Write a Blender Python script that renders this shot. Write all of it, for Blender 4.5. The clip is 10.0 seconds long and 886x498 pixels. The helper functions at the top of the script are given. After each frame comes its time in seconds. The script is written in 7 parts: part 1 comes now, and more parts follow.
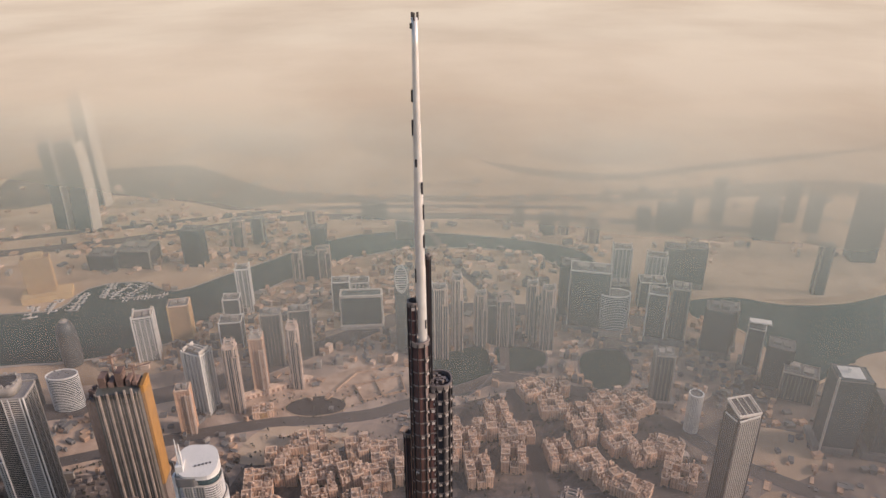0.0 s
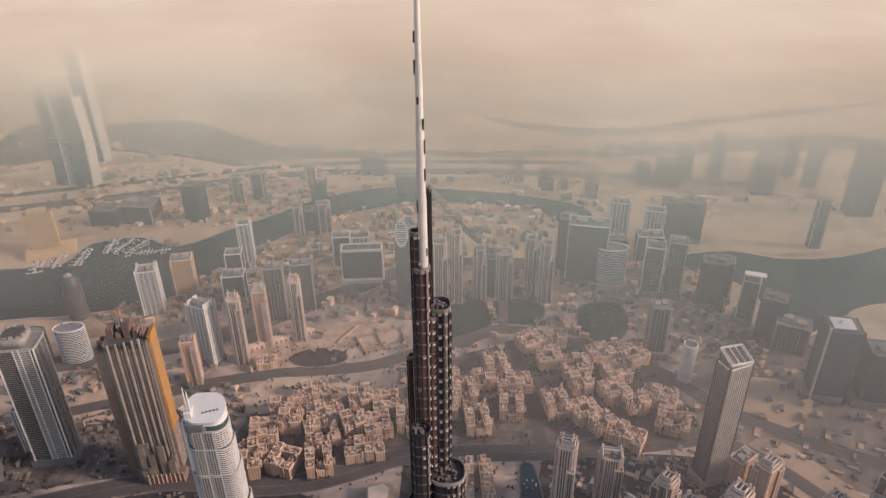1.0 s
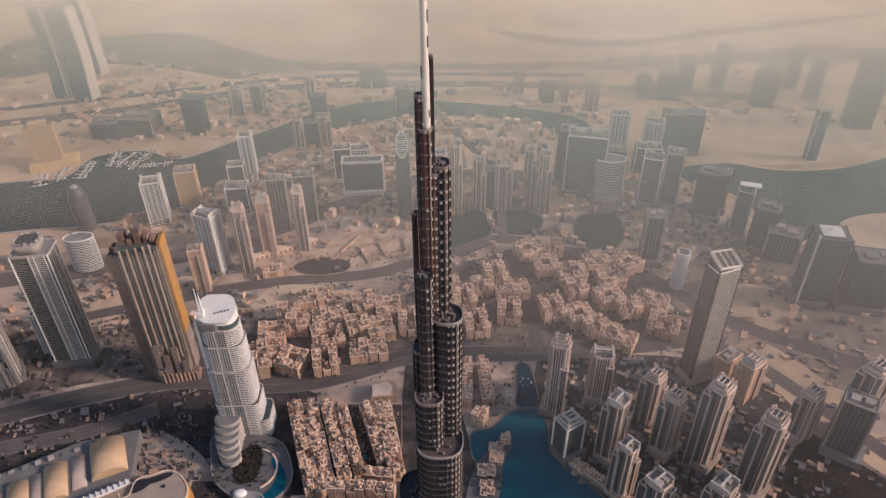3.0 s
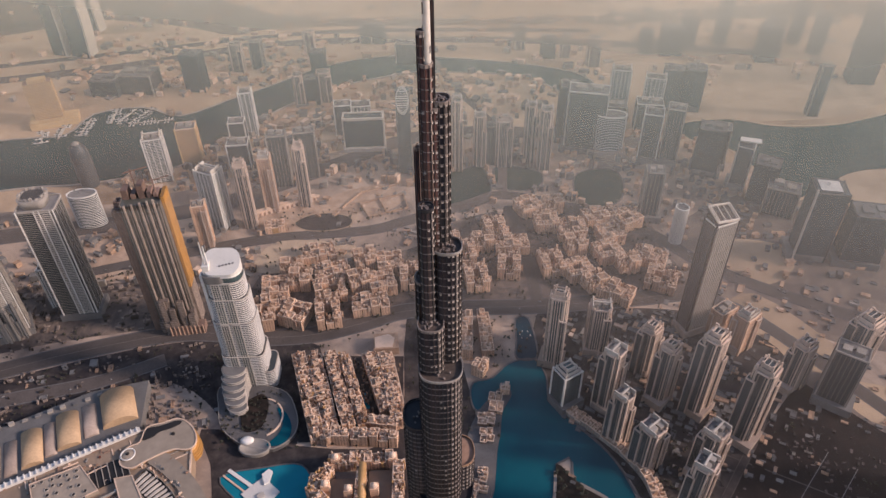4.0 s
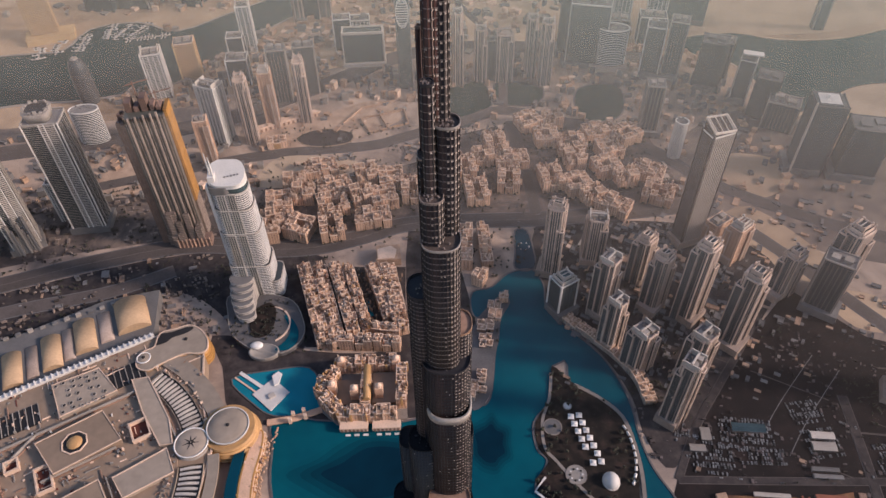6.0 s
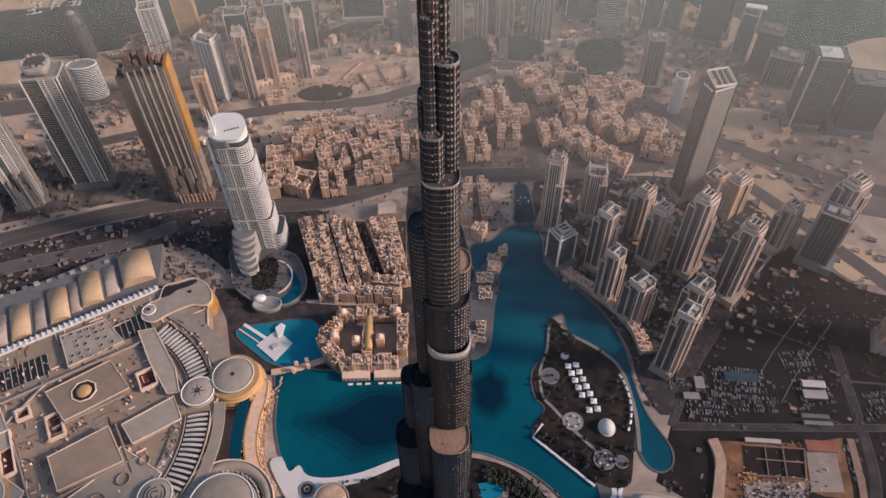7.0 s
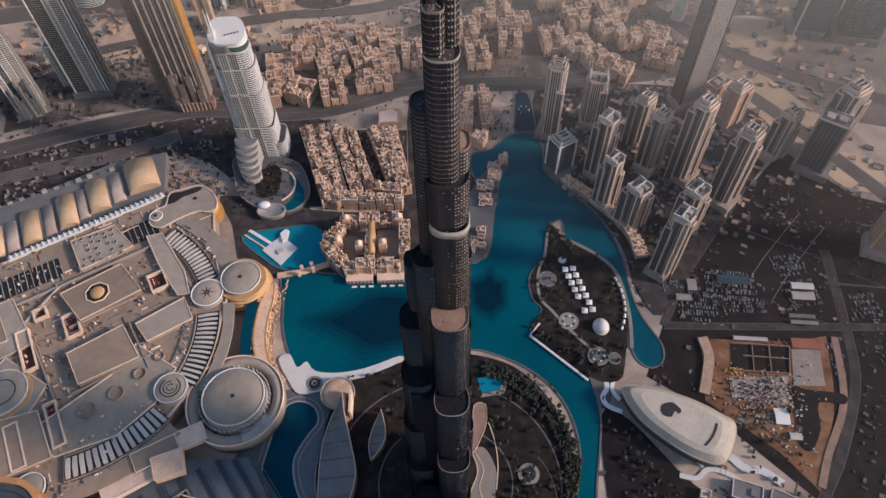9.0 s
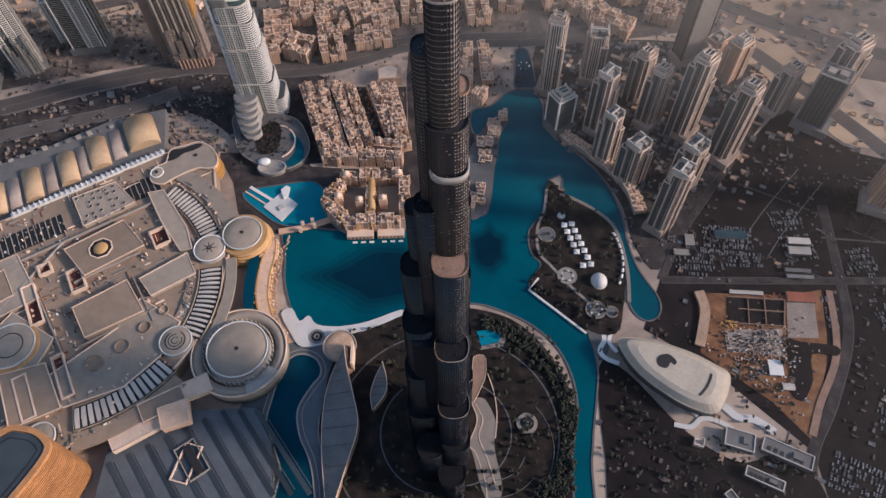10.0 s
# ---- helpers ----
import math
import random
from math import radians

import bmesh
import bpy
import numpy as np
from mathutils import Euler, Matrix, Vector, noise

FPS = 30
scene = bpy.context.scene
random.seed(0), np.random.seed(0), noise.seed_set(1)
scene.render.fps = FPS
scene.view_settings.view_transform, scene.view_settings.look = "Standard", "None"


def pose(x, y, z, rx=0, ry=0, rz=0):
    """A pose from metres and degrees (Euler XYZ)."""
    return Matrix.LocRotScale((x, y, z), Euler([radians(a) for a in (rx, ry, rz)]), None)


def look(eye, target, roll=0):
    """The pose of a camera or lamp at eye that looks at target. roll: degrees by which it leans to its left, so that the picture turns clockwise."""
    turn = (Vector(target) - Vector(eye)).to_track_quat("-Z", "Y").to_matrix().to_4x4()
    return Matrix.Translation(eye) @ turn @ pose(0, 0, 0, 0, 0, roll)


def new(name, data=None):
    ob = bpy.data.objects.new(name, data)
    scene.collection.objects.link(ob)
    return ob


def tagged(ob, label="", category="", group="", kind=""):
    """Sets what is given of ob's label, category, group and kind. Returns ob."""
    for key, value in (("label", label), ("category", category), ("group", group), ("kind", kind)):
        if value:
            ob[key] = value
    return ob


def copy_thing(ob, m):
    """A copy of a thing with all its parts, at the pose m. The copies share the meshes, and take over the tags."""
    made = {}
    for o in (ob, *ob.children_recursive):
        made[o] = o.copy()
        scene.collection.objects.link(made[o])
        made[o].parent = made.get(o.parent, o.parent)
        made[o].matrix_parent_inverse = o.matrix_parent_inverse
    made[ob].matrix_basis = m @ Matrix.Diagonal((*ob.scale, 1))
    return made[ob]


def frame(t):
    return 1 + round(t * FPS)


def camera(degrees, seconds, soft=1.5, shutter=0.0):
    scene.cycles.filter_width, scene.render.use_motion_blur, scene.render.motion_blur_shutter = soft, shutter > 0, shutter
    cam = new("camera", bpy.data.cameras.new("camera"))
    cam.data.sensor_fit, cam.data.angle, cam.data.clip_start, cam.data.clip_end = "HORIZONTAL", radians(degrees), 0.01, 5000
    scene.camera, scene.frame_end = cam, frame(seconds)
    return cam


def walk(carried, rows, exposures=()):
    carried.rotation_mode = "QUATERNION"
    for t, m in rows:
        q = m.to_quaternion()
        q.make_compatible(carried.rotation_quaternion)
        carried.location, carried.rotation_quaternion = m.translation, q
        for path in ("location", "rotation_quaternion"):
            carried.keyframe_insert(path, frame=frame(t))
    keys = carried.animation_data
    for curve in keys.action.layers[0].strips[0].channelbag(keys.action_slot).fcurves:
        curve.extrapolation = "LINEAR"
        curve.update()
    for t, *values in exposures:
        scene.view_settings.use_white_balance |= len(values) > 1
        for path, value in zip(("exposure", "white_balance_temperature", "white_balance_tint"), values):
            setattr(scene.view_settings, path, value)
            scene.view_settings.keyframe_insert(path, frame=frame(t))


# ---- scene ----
cam = camera(64.5, 10.0)
PATH = [
    (0, (1.726, -136.941, 845.383), (1.765, -135.14, 844.515), -0.4),
    (0.5, (1.59, -143.718, 845.985), (1.63, -141.943, 845.064), -0.5),
    (1, (1.356, -151.567, 846.052), (1.394, -149.822, 845.076), -0.5),
    (1.5, (1.044, -159.705, 845.895), (1.081, -157.99, 844.866), -0.5),
    (2, (0.712, -167.559, 845.881), (0.748, -165.871, 844.81), -0.6),
    (2.5, (0.522, -175.727, 845.787), (0.557, -174.07, 844.666), -0.6),
    (4, (0.067, -200.42, 846.156), (0.095, -198.866, 844.897), -0.8),
    (4.5, (0.039, -208.271, 846.233), (0.066, -206.751, 844.933), -0.9),
    (5, (-0.084, -216.068, 846.26), (-0.059, -214.586, 844.917), -0.9),
    (5.5, (-0.167, -223.704, 846.36), (-0.145, -222.258, 844.979), -1.0),
    (7, (-0.616, -247.392, 846.859), (-0.6, -246.061, 845.366), -1.2),
    (7.5, (-0.733, -255.713, 846.879), (-0.719, -254.429, 845.346), -1.3),
    (8, (-0.828, -263.728, 846.848), (-0.816, -262.483, 845.283), -1.4),
    (8.5, (-1.137, -271.664, 846.781), (-1.127, -270.463, 845.182), -1.5),
    (9, (-1.441, -279.047, 846.812), (-1.434, -277.887, 845.183), -1.5),
    (9.5, (-1.588, -286.073, 846.88), (-1.583, -284.952, 845.224), -1.6),
    (10, (-1.911, -293.339, 847.049), (-1.907, -292.264, 845.362), -1.7),
]
walk(cam, [(t, look(eye, target, roll)) for t, eye, target, roll in PATH], [(0, -0.04, 6150, 19), (4, 0.02, 6150, 22), (7, 0.02, 6050, 20), (10, 0.02, 5750, 15)])

# ---- world, sun, exposure ----
SUN_AZ, SUN_EL = -10.0, 24.0            # degrees from +x towards +y, and above the horizon
world = bpy.data.worlds.new("hazy_sky")
scene.world = world
world.use_nodes = True
wn = world.node_tree
sky = wn.nodes.new("ShaderNodeTexSky")
sky.sky_type, sky.sun_disc = "NISHITA", False
sky.sun_elevation, sky.sun_rotation = radians(SUN_EL), radians(90 - SUN_AZ)
sky.dust_density, sky.air_density = 1.0, 1.4
wn.links.new(sky.outputs["Color"], wn.nodes["Background"].inputs["Color"])
wn.nodes["Background"].inputs["Strength"].default_value = 0.15
lamp = bpy.data.lights.new("sun", "SUN")
lamp.energy, lamp.angle, lamp.color = 4.8, radians(8), (1.0, 0.80, 0.62)
sun = new("sun", lamp)
ca, sa, ce, se = math.cos(radians(SUN_AZ)), math.sin(radians(SUN_AZ)), math.cos(radians(SUN_EL)), math.sin(radians(SUN_EL))
sun.matrix_world = look((900 * ca * ce, 900 * sa * ce, 900 * se), (0, 0, 0))

# ---- materials ----


def nodes_of(m):
    m.use_nodes = True
    t = m.node_tree
    return t, t.nodes, t.links, t.nodes["Principled BSDF"]


def mat(name, col, rough=0.75, metal=0.0, var=0.22, scale=0.06, fine=0.7, each=0.15, bump=0.0, spec=0.4):
    """A worn surface: broad stains and fine grain over a base colour, a little different from object to object."""
    m = bpy.data.materials.new(name)
    t, n, l, b = nodes_of(m)
    geo = n.new("ShaderNodeNewGeometry")
    broad, grain = n.new("ShaderNodeTexNoise"), n.new("ShaderNodeTexNoise")
    broad.inputs["Scale"].default_value, broad.inputs["Detail"].default_value = scale, 4
    grain.inputs["Scale"].default_value, grain.inputs["Detail"].default_value = fine, 3
    for x in (broad, grain):
        l.new(geo.outputs["Position"], x.inputs["Vector"])
    add = n.new("ShaderNodeMath")
    l.new(broad.outputs["Fac"], add.inputs[0]), l.new(grain.outputs["Fac"], add.inputs[1])
    info = n.new("ShaderNodeObjectInfo")
    span = n.new("ShaderNodeMapRange")
    span.inputs["To Min"].default_value, span.inputs["To Max"].default_value = 1 - each, 1 + each
    l.new(info.outputs["Random"], span.inputs["Value"])
    tone = n.new("ShaderNodeMapRange")
    tone.inputs["From Min"].default_value, tone.inputs["From Max"].default_value = 0.6, 1.4
    tone.inputs["To Min"].default_value, tone.inputs["To Max"].default_value = 1 - var, 1 + var
    l.new(add.outputs[0], tone.inputs["Value"])
    mul = n.new("ShaderNodeMath")
    mul.operation = "MULTIPLY"
    l.new(tone.outputs[0], mul.inputs[0]), l.new(span.outputs[0], mul.inputs[1])
    vec = n.new("ShaderNodeVectorMath")
    vec.operation = "SCALE"
    vec.inputs[0].default_value = col
    l.new(mul.outputs[0], vec.inputs["Scale"])
    l.new(vec.outputs["Vector"], b.inputs["Base Color"])
    b.inputs["Roughness"].default_value, b.inputs["Metallic"].default_value = rough, metal
    b.inputs["Specular IOR Level"].default_value = spec
    if bump:
        bp = n.new("ShaderNodeBump")
        bp.inputs["Strength"].default_value, bp.inputs["Distance"].default_value = bump, 0.5
        l.new(grain.outputs["Fac"], bp.inputs["Height"]), l.new(bp.outputs["Normal"], b.inputs["Normal"])
    return m


def blend(name, stops, scale, detail=6.0, rough=0.9, bump=0.0, warp=0.0):
    """A ground cover that drifts between several colours."""
    m = bpy.data.materials.new(name)
    t, n, l, b = nodes_of(m)
    geo, tex, ramp = n.new("ShaderNodeNewGeometry"), n.new("ShaderNodeTexNoise"), n.new("ShaderNodeValToRGB")
    tex.inputs["Scale"].default_value, tex.inputs["Detail"].default_value = scale, detail
    tex.inputs["Roughness"].default_value, tex.inputs["Distortion"].default_value = 0.62, warp
    l.new(geo.outputs["Position"], tex.inputs["Vector"]), l.new(tex.outputs["Fac"], ramp.inputs["Fac"])
    els = ramp.color_ramp.elements
    while len(els) < len(stops):
        els.new(0.5)
    for e, (p, c) in zip(els, stops):
        e.position, e.color = p, (*c, 1)
    l.new(ramp.outputs["Color"], b.inputs["Base Color"])
    b.inputs["Roughness"].default_value = rough
    b.inputs["Specular IOR Level"].default_value = 0.2
    if bump:
        bp = n.new("ShaderNodeBump")
        bp.inputs["Strength"].default_value, bp.inputs["Distance"].default_value = bump, 1.0
        l.new(tex.outputs["Fac"], bp.inputs["Height"]), l.new(bp.outputs["Normal"], b.inputs["Normal"])
    return m


GROUND = blend("dusty_city_ground", [(0.32, (0.16, 0.13, 0.115)), (0.46, (0.29, 0.225, 0.185)), (0.56, (0.41, 0.315, 0.25)), (0.72, (0.50, 0.385, 0.30))], 0.009, 9, bump=0.3, warp=0.6)
SAND = blend("pale_sand", [(0.3, (0.36, 0.27, 0.195)), (0.6, (0.50, 0.385, 0.28)), (0.8, (0.43, 0.325, 0.235))], 0.012, 9, bump=0.2)
SITE = blend("pinkish_site_sand", [(0.3, (0.24, 0.165, 0.12)), (0.48, (0.38, 0.27, 0.20)), (0.62, (0.48, 0.35, 0.26)), (0.8, (0.34, 0.25, 0.19))], 0.03, 9, bump=0.4)
EARTH = blend("dug_earth", [(0.3, (0.090, 0.045, 0.029)), (0.48, (0.192, 0.090, 0.045)), (0.62, (0.269, 0.141, 0.070)), (0.8, (0.160, 0.115, 0.090))], 0.035, 8, bump=0.5)
PLAIN = blend("pale_dusty_plain", [(0.3, (0.24, 0.175, 0.125)), (0.48, (0.40, 0.29, 0.20)), (0.62, (0.52, 0.385, 0.265)), (0.8, (0.44, 0.32, 0.22))], 0.005, 9, bump=0.2, warp=0.5)
# near-black plots: the weak light on the near ground is in the colour
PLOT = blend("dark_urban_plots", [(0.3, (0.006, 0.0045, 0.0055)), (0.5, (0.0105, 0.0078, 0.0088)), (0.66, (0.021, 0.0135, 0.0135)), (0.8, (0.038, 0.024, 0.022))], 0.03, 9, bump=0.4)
BLOCKS_GROUND = blend("grey_brown_yards", [(0.3, (0.10, 0.083, 0.075)), (0.5, (0.17, 0.135, 0.115)), (0.66, (0.26, 0.20, 0.16)), (0.8, (0.34, 0.26, 0.20))], 0.012, 9, bump=0.4, warp=0.6)
STREETLIGHT = blend("brown_grey_streets", [(0.3, (0.05, 0.043, 0.043)), (0.48, (0.10, 0.083, 0.076)), (0.62, (0.17, 0.132, 0.11)), (0.8, (0.25, 0.19, 0.15))], 0.03, 9, bump=0.4, warp=0.6)
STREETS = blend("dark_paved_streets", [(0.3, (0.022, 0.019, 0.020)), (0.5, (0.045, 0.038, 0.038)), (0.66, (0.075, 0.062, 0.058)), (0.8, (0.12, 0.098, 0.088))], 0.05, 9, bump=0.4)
DIMFLAT = blend("dim_brown_flat", [(0.3, (0.17, 0.13, 0.095)), (0.5, (0.27, 0.20, 0.145)), (0.68, (0.38, 0.285, 0.2))], 0.004, 9, bump=0.2, warp=1.0)
SCRUB = blend("grey_brown_scrub", [(0.32, (0.07, 0.056, 0.042)), (0.5, (0.12, 0.095, 0.07)), (0.66, (0.19, 0.145, 0.105))], 0.01, 8, bump=0.3, warp=0.5)
# planting dimmed the same way, low light mixed into its colour
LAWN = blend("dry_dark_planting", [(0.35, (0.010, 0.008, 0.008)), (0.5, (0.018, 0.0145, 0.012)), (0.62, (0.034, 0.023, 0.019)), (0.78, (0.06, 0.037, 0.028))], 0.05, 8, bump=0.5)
ASPHALT = mat("grey_brown_asphalt", (0.092, 0.077, 0.071), 0.9, var=0.3, scale=0.03, fine=0.4)
PAVING = mat("pale_stone_paving", (0.252, 0.217, 0.189), 0.8, var=0.25, scale=0.05, fine=0.5)
GREYPAVE = mat("grey_paving", (0.102, 0.096, 0.096), 0.8, var=0.3, scale=0.05, fine=0.5)
WHITE = mat("white_painted_concrete", (0.629, 0.603, 0.570), 0.6, var=0.12)
SHELL = mat("pale_opera_roof", (0.40, 0.34, 0.27), 0.7, var=0.15, scale=0.04, fine=0.2, bump=0.03)
CREAM = mat("cream_roof_membrane", (0.275, 0.225, 0.178), 0.75, var=0.18, scale=0.03, fine=0.1, bump=0.03)
TANROOF = mat("tan_roof_membrane", (0.25, 0.182, 0.13), 0.75, var=0.18, scale=0.03, fine=0.1, bump=0.03)
GOLDEN = mat("golden_sandstone", (0.46, 0.27, 0.115), 0.6, var=0.25)
STUCCO = mat("beige_stucco", (0.56, 0.365, 0.25), 0.85, var=0.25, scale=0.08, fine=0.6, each=0.22)
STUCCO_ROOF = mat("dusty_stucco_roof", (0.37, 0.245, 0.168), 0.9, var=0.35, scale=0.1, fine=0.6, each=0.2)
PARAPET = mat("pale_plaster_parapet", (0.62, 0.455, 0.345), 0.8, var=0.2, each=0.12)
RED = mat("terracotta_roof", (0.30, 0.10, 0.06), 0.85, var=0.3)
STONE = mat("weathered_grey_stone", (0.280, 0.252, 0.224), 0.7, var=0.2, each=0.2)
PIER = mat("light_stone_pier", (0.464, 0.416, 0.368), 0.65, var=0.15, each=0.12)
GREY = mat("grey_concrete", (0.150, 0.144, 0.141), 0.75, var=0.25, each=0.2)
DARKWALL = mat("dark_cladding", (0.036, 0.044, 0.05), 0.5, var=0.25, each=0.3)
BROWN = mat("brown_bare_concrete", (0.26, 0.16, 0.115), 0.85, var=0.3, fine=0.4)
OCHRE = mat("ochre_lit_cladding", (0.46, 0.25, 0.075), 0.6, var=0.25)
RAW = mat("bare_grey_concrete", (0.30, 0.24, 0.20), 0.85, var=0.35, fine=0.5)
# RAW darkened: shade is part of this concrete colour
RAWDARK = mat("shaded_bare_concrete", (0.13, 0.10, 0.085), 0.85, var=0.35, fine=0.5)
RAWRED = mat("red_brown_concrete", (0.185, 0.12, 0.095), 0.85, var=0.35, fine=0.5)
OLIVE = mat("grey_olive_glazing", (0.085, 0.085, 0.072), 0.35, 0.1, var=0.4, fine=0.5)
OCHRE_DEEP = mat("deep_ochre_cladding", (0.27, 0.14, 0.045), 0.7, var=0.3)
TPIER = mat("pinkish_stone_pier", (0.52, 0.405, 0.335), 0.7, var=0.3, fine=0.5, each=0.15)
TSLAB = mat("tan_floor_slab", (0.34, 0.265, 0.22), 0.75, var=0.3, fine=0.6, each=0.2)
TWALL = mat("teal_tinted_glazing", (0.030, 0.046, 0.052), 0.25, 0.2, var=0.4, scale=0.05, fine=0.4, each=0.35, spec=0.5)
DECKBLUE = mat("blue_grey_deck", (0.082, 0.092, 0.105), 0.7, var=0.3, scale=0.05, fine=0.5)
REDWELL = mat("dark_red_floor", (0.11, 0.032, 0.022), 0.8, var=0.35, fine=0.5)
AMBER = mat("amber_banded_stone", (0.40, 0.19, 0.075), 0.6, var=0.3, fine=0.6)
YELLOW = mat("sandy_yellow_cladding", (0.52, 0.36, 0.19), 0.65, var=0.2)
GLASS = mat("tinted_blue_grey_glass", (0.042, 0.076, 0.084), 0.18, 0.35, var=0.3, scale=0.05, fine=0.35, each=0.3, spec=0.6)
REDGLASS = mat("red_brown_glass", (0.075, 0.034, 0.026), 0.45, 0.0, var=0.45, scale=0.06, fine=0.5, each=0.3, spec=0.3)
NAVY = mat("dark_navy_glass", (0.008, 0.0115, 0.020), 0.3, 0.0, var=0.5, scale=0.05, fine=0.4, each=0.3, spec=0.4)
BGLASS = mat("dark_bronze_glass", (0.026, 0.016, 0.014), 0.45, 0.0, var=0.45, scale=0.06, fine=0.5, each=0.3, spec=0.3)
BANDS = mat("grey_steel_bands", (0.21, 0.175, 0.16), 0.55, 0.2, var=0.4, fine=0.9)
STEEL = mat("dull_steel", (0.075, 0.058, 0.05), 0.6, 0.1, var=0.45, fine=0.9)
DECK = mat("dark_roof_deck", (0.010, 0.0105, 0.013), 0.9, var=0.4, scale=0.2, fine=0.6, spec=0.15)
FIN = mat("thin_steel_fin", (0.023, 0.022, 0.026), 0.6, 0.1, var=0.3)
LOUVRE = mat("pale_louvre", (0.33, 0.30, 0.28), 0.6, 0.2, var=0.35, fine=1.0)
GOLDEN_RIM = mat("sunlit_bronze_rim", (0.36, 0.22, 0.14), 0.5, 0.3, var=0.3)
PALE_METAL = mat("pale_brushed_metal", (0.66, 0.62, 0.58), 0.4, 0.35, var=0.14, fine=0.5)
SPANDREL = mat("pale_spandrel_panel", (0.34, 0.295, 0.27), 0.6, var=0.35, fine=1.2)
VAULT = mat("orange_tan_vault", (0.44, 0.30, 0.18), 0.7, var=0.2, scale=0.04, fine=0.3)
BLACK = mat("black_void", (0.02, 0.018, 0.018), 0.6, var=0.3)
LEAF = mat("dusty_leaves", (0.028, 0.029, 0.020), 0.85, var=0.45, scale=0.15, fine=1.2, each=0.35)
BARK = mat("bark", (0.12, 0.085, 0.06), 0.9)
CAR = mat("car_paint", (0.14, 0.14, 0.14), 0.35, 0.2, var=0.5, fine=1.5, each=0.5)


def by_island(m, low, high):
    """Gives every loose piece of a joined mesh a brightness of its own."""
    t, n, l, b = nodes_of(m)
    geo, span, mul = n.new("ShaderNodeNewGeometry"), n.new("ShaderNodeMapRange"), n.new("ShaderNodeVectorMath")
    mul.operation = "SCALE"
    span.inputs["To Min"].default_value, span.inputs["To Max"].default_value = low, high
    l.new(geo.outputs["Random Per Island"], span.inputs["Value"]), l.new(span.outputs[0], mul.inputs["Scale"])
    l.new(b.inputs["Base Color"].links[0].from_socket, mul.inputs[0]), l.new(mul.outputs["Vector"], b.inputs["Base Color"])
    return m


by_island(CAR, 0.1, 1.5)
LITTER = by_island(mat("dusty_yard_clutter", (0.048, 0.038, 0.037), 0.8, var=0.4, fine=0.8), 0.2, 2.6)


def water(name, shallow, deep, scale=0.01, rough=0.12):
    m = blend(name, [(0.35, deep), (0.65, shallow)], scale, 3, rough)
    b = m.node_tree.nodes["Principled BSDF"]
    b.inputs["Specular IOR Level"].default_value = 0.09
    n, l = m.node_tree.nodes, m.node_tree.links
    geo, rip, bp = n.new("ShaderNodeNewGeometry"), n.new("ShaderNodeTexNoise"), n.new("ShaderNodeBump")
    rip.inputs["Scale"].default_value, rip.inputs["Detail"].default_value = 0.35, 4
    l.new(geo.outputs["Position"], rip.inputs["Vector"]), l.new(rip.outputs["Fac"], bp.inputs["Height"])
    bp.inputs["Strength"].default_value, bp.inputs["Distance"].default_value = (0.06 if scale > 0.009 else 0.0), 0.5
    l.new(bp.outputs["Normal"], b.inputs["Normal"])
    return m


LAKE = water("turquoise_lake_water", (0.002, 0.085, 0.113), (0.002, 0.062, 0.090))
LAKE_MID = water("mid_blue_lake_water", (0.002, 0.075, 0.108), (0.002, 0.056, 0.086))
LAKE_DEEP = water("deep_blue_lake_water", (0.003, 0.045, 0.075), (0.003, 0.032, 0.055))
POOL = water("turquoise_pool_water", (0.01, 0.20, 0.27), (0.008, 0.15, 0.21))
CANAL = water("grey_green_canal_water", (0.012, 0.044, 0.047), (0.008, 0.032, 0.036), 0.004)
POND = water("murky_green_pond_water", (0.02, 0.042, 0.036), (0.012, 0.032, 0.03), 0.008)


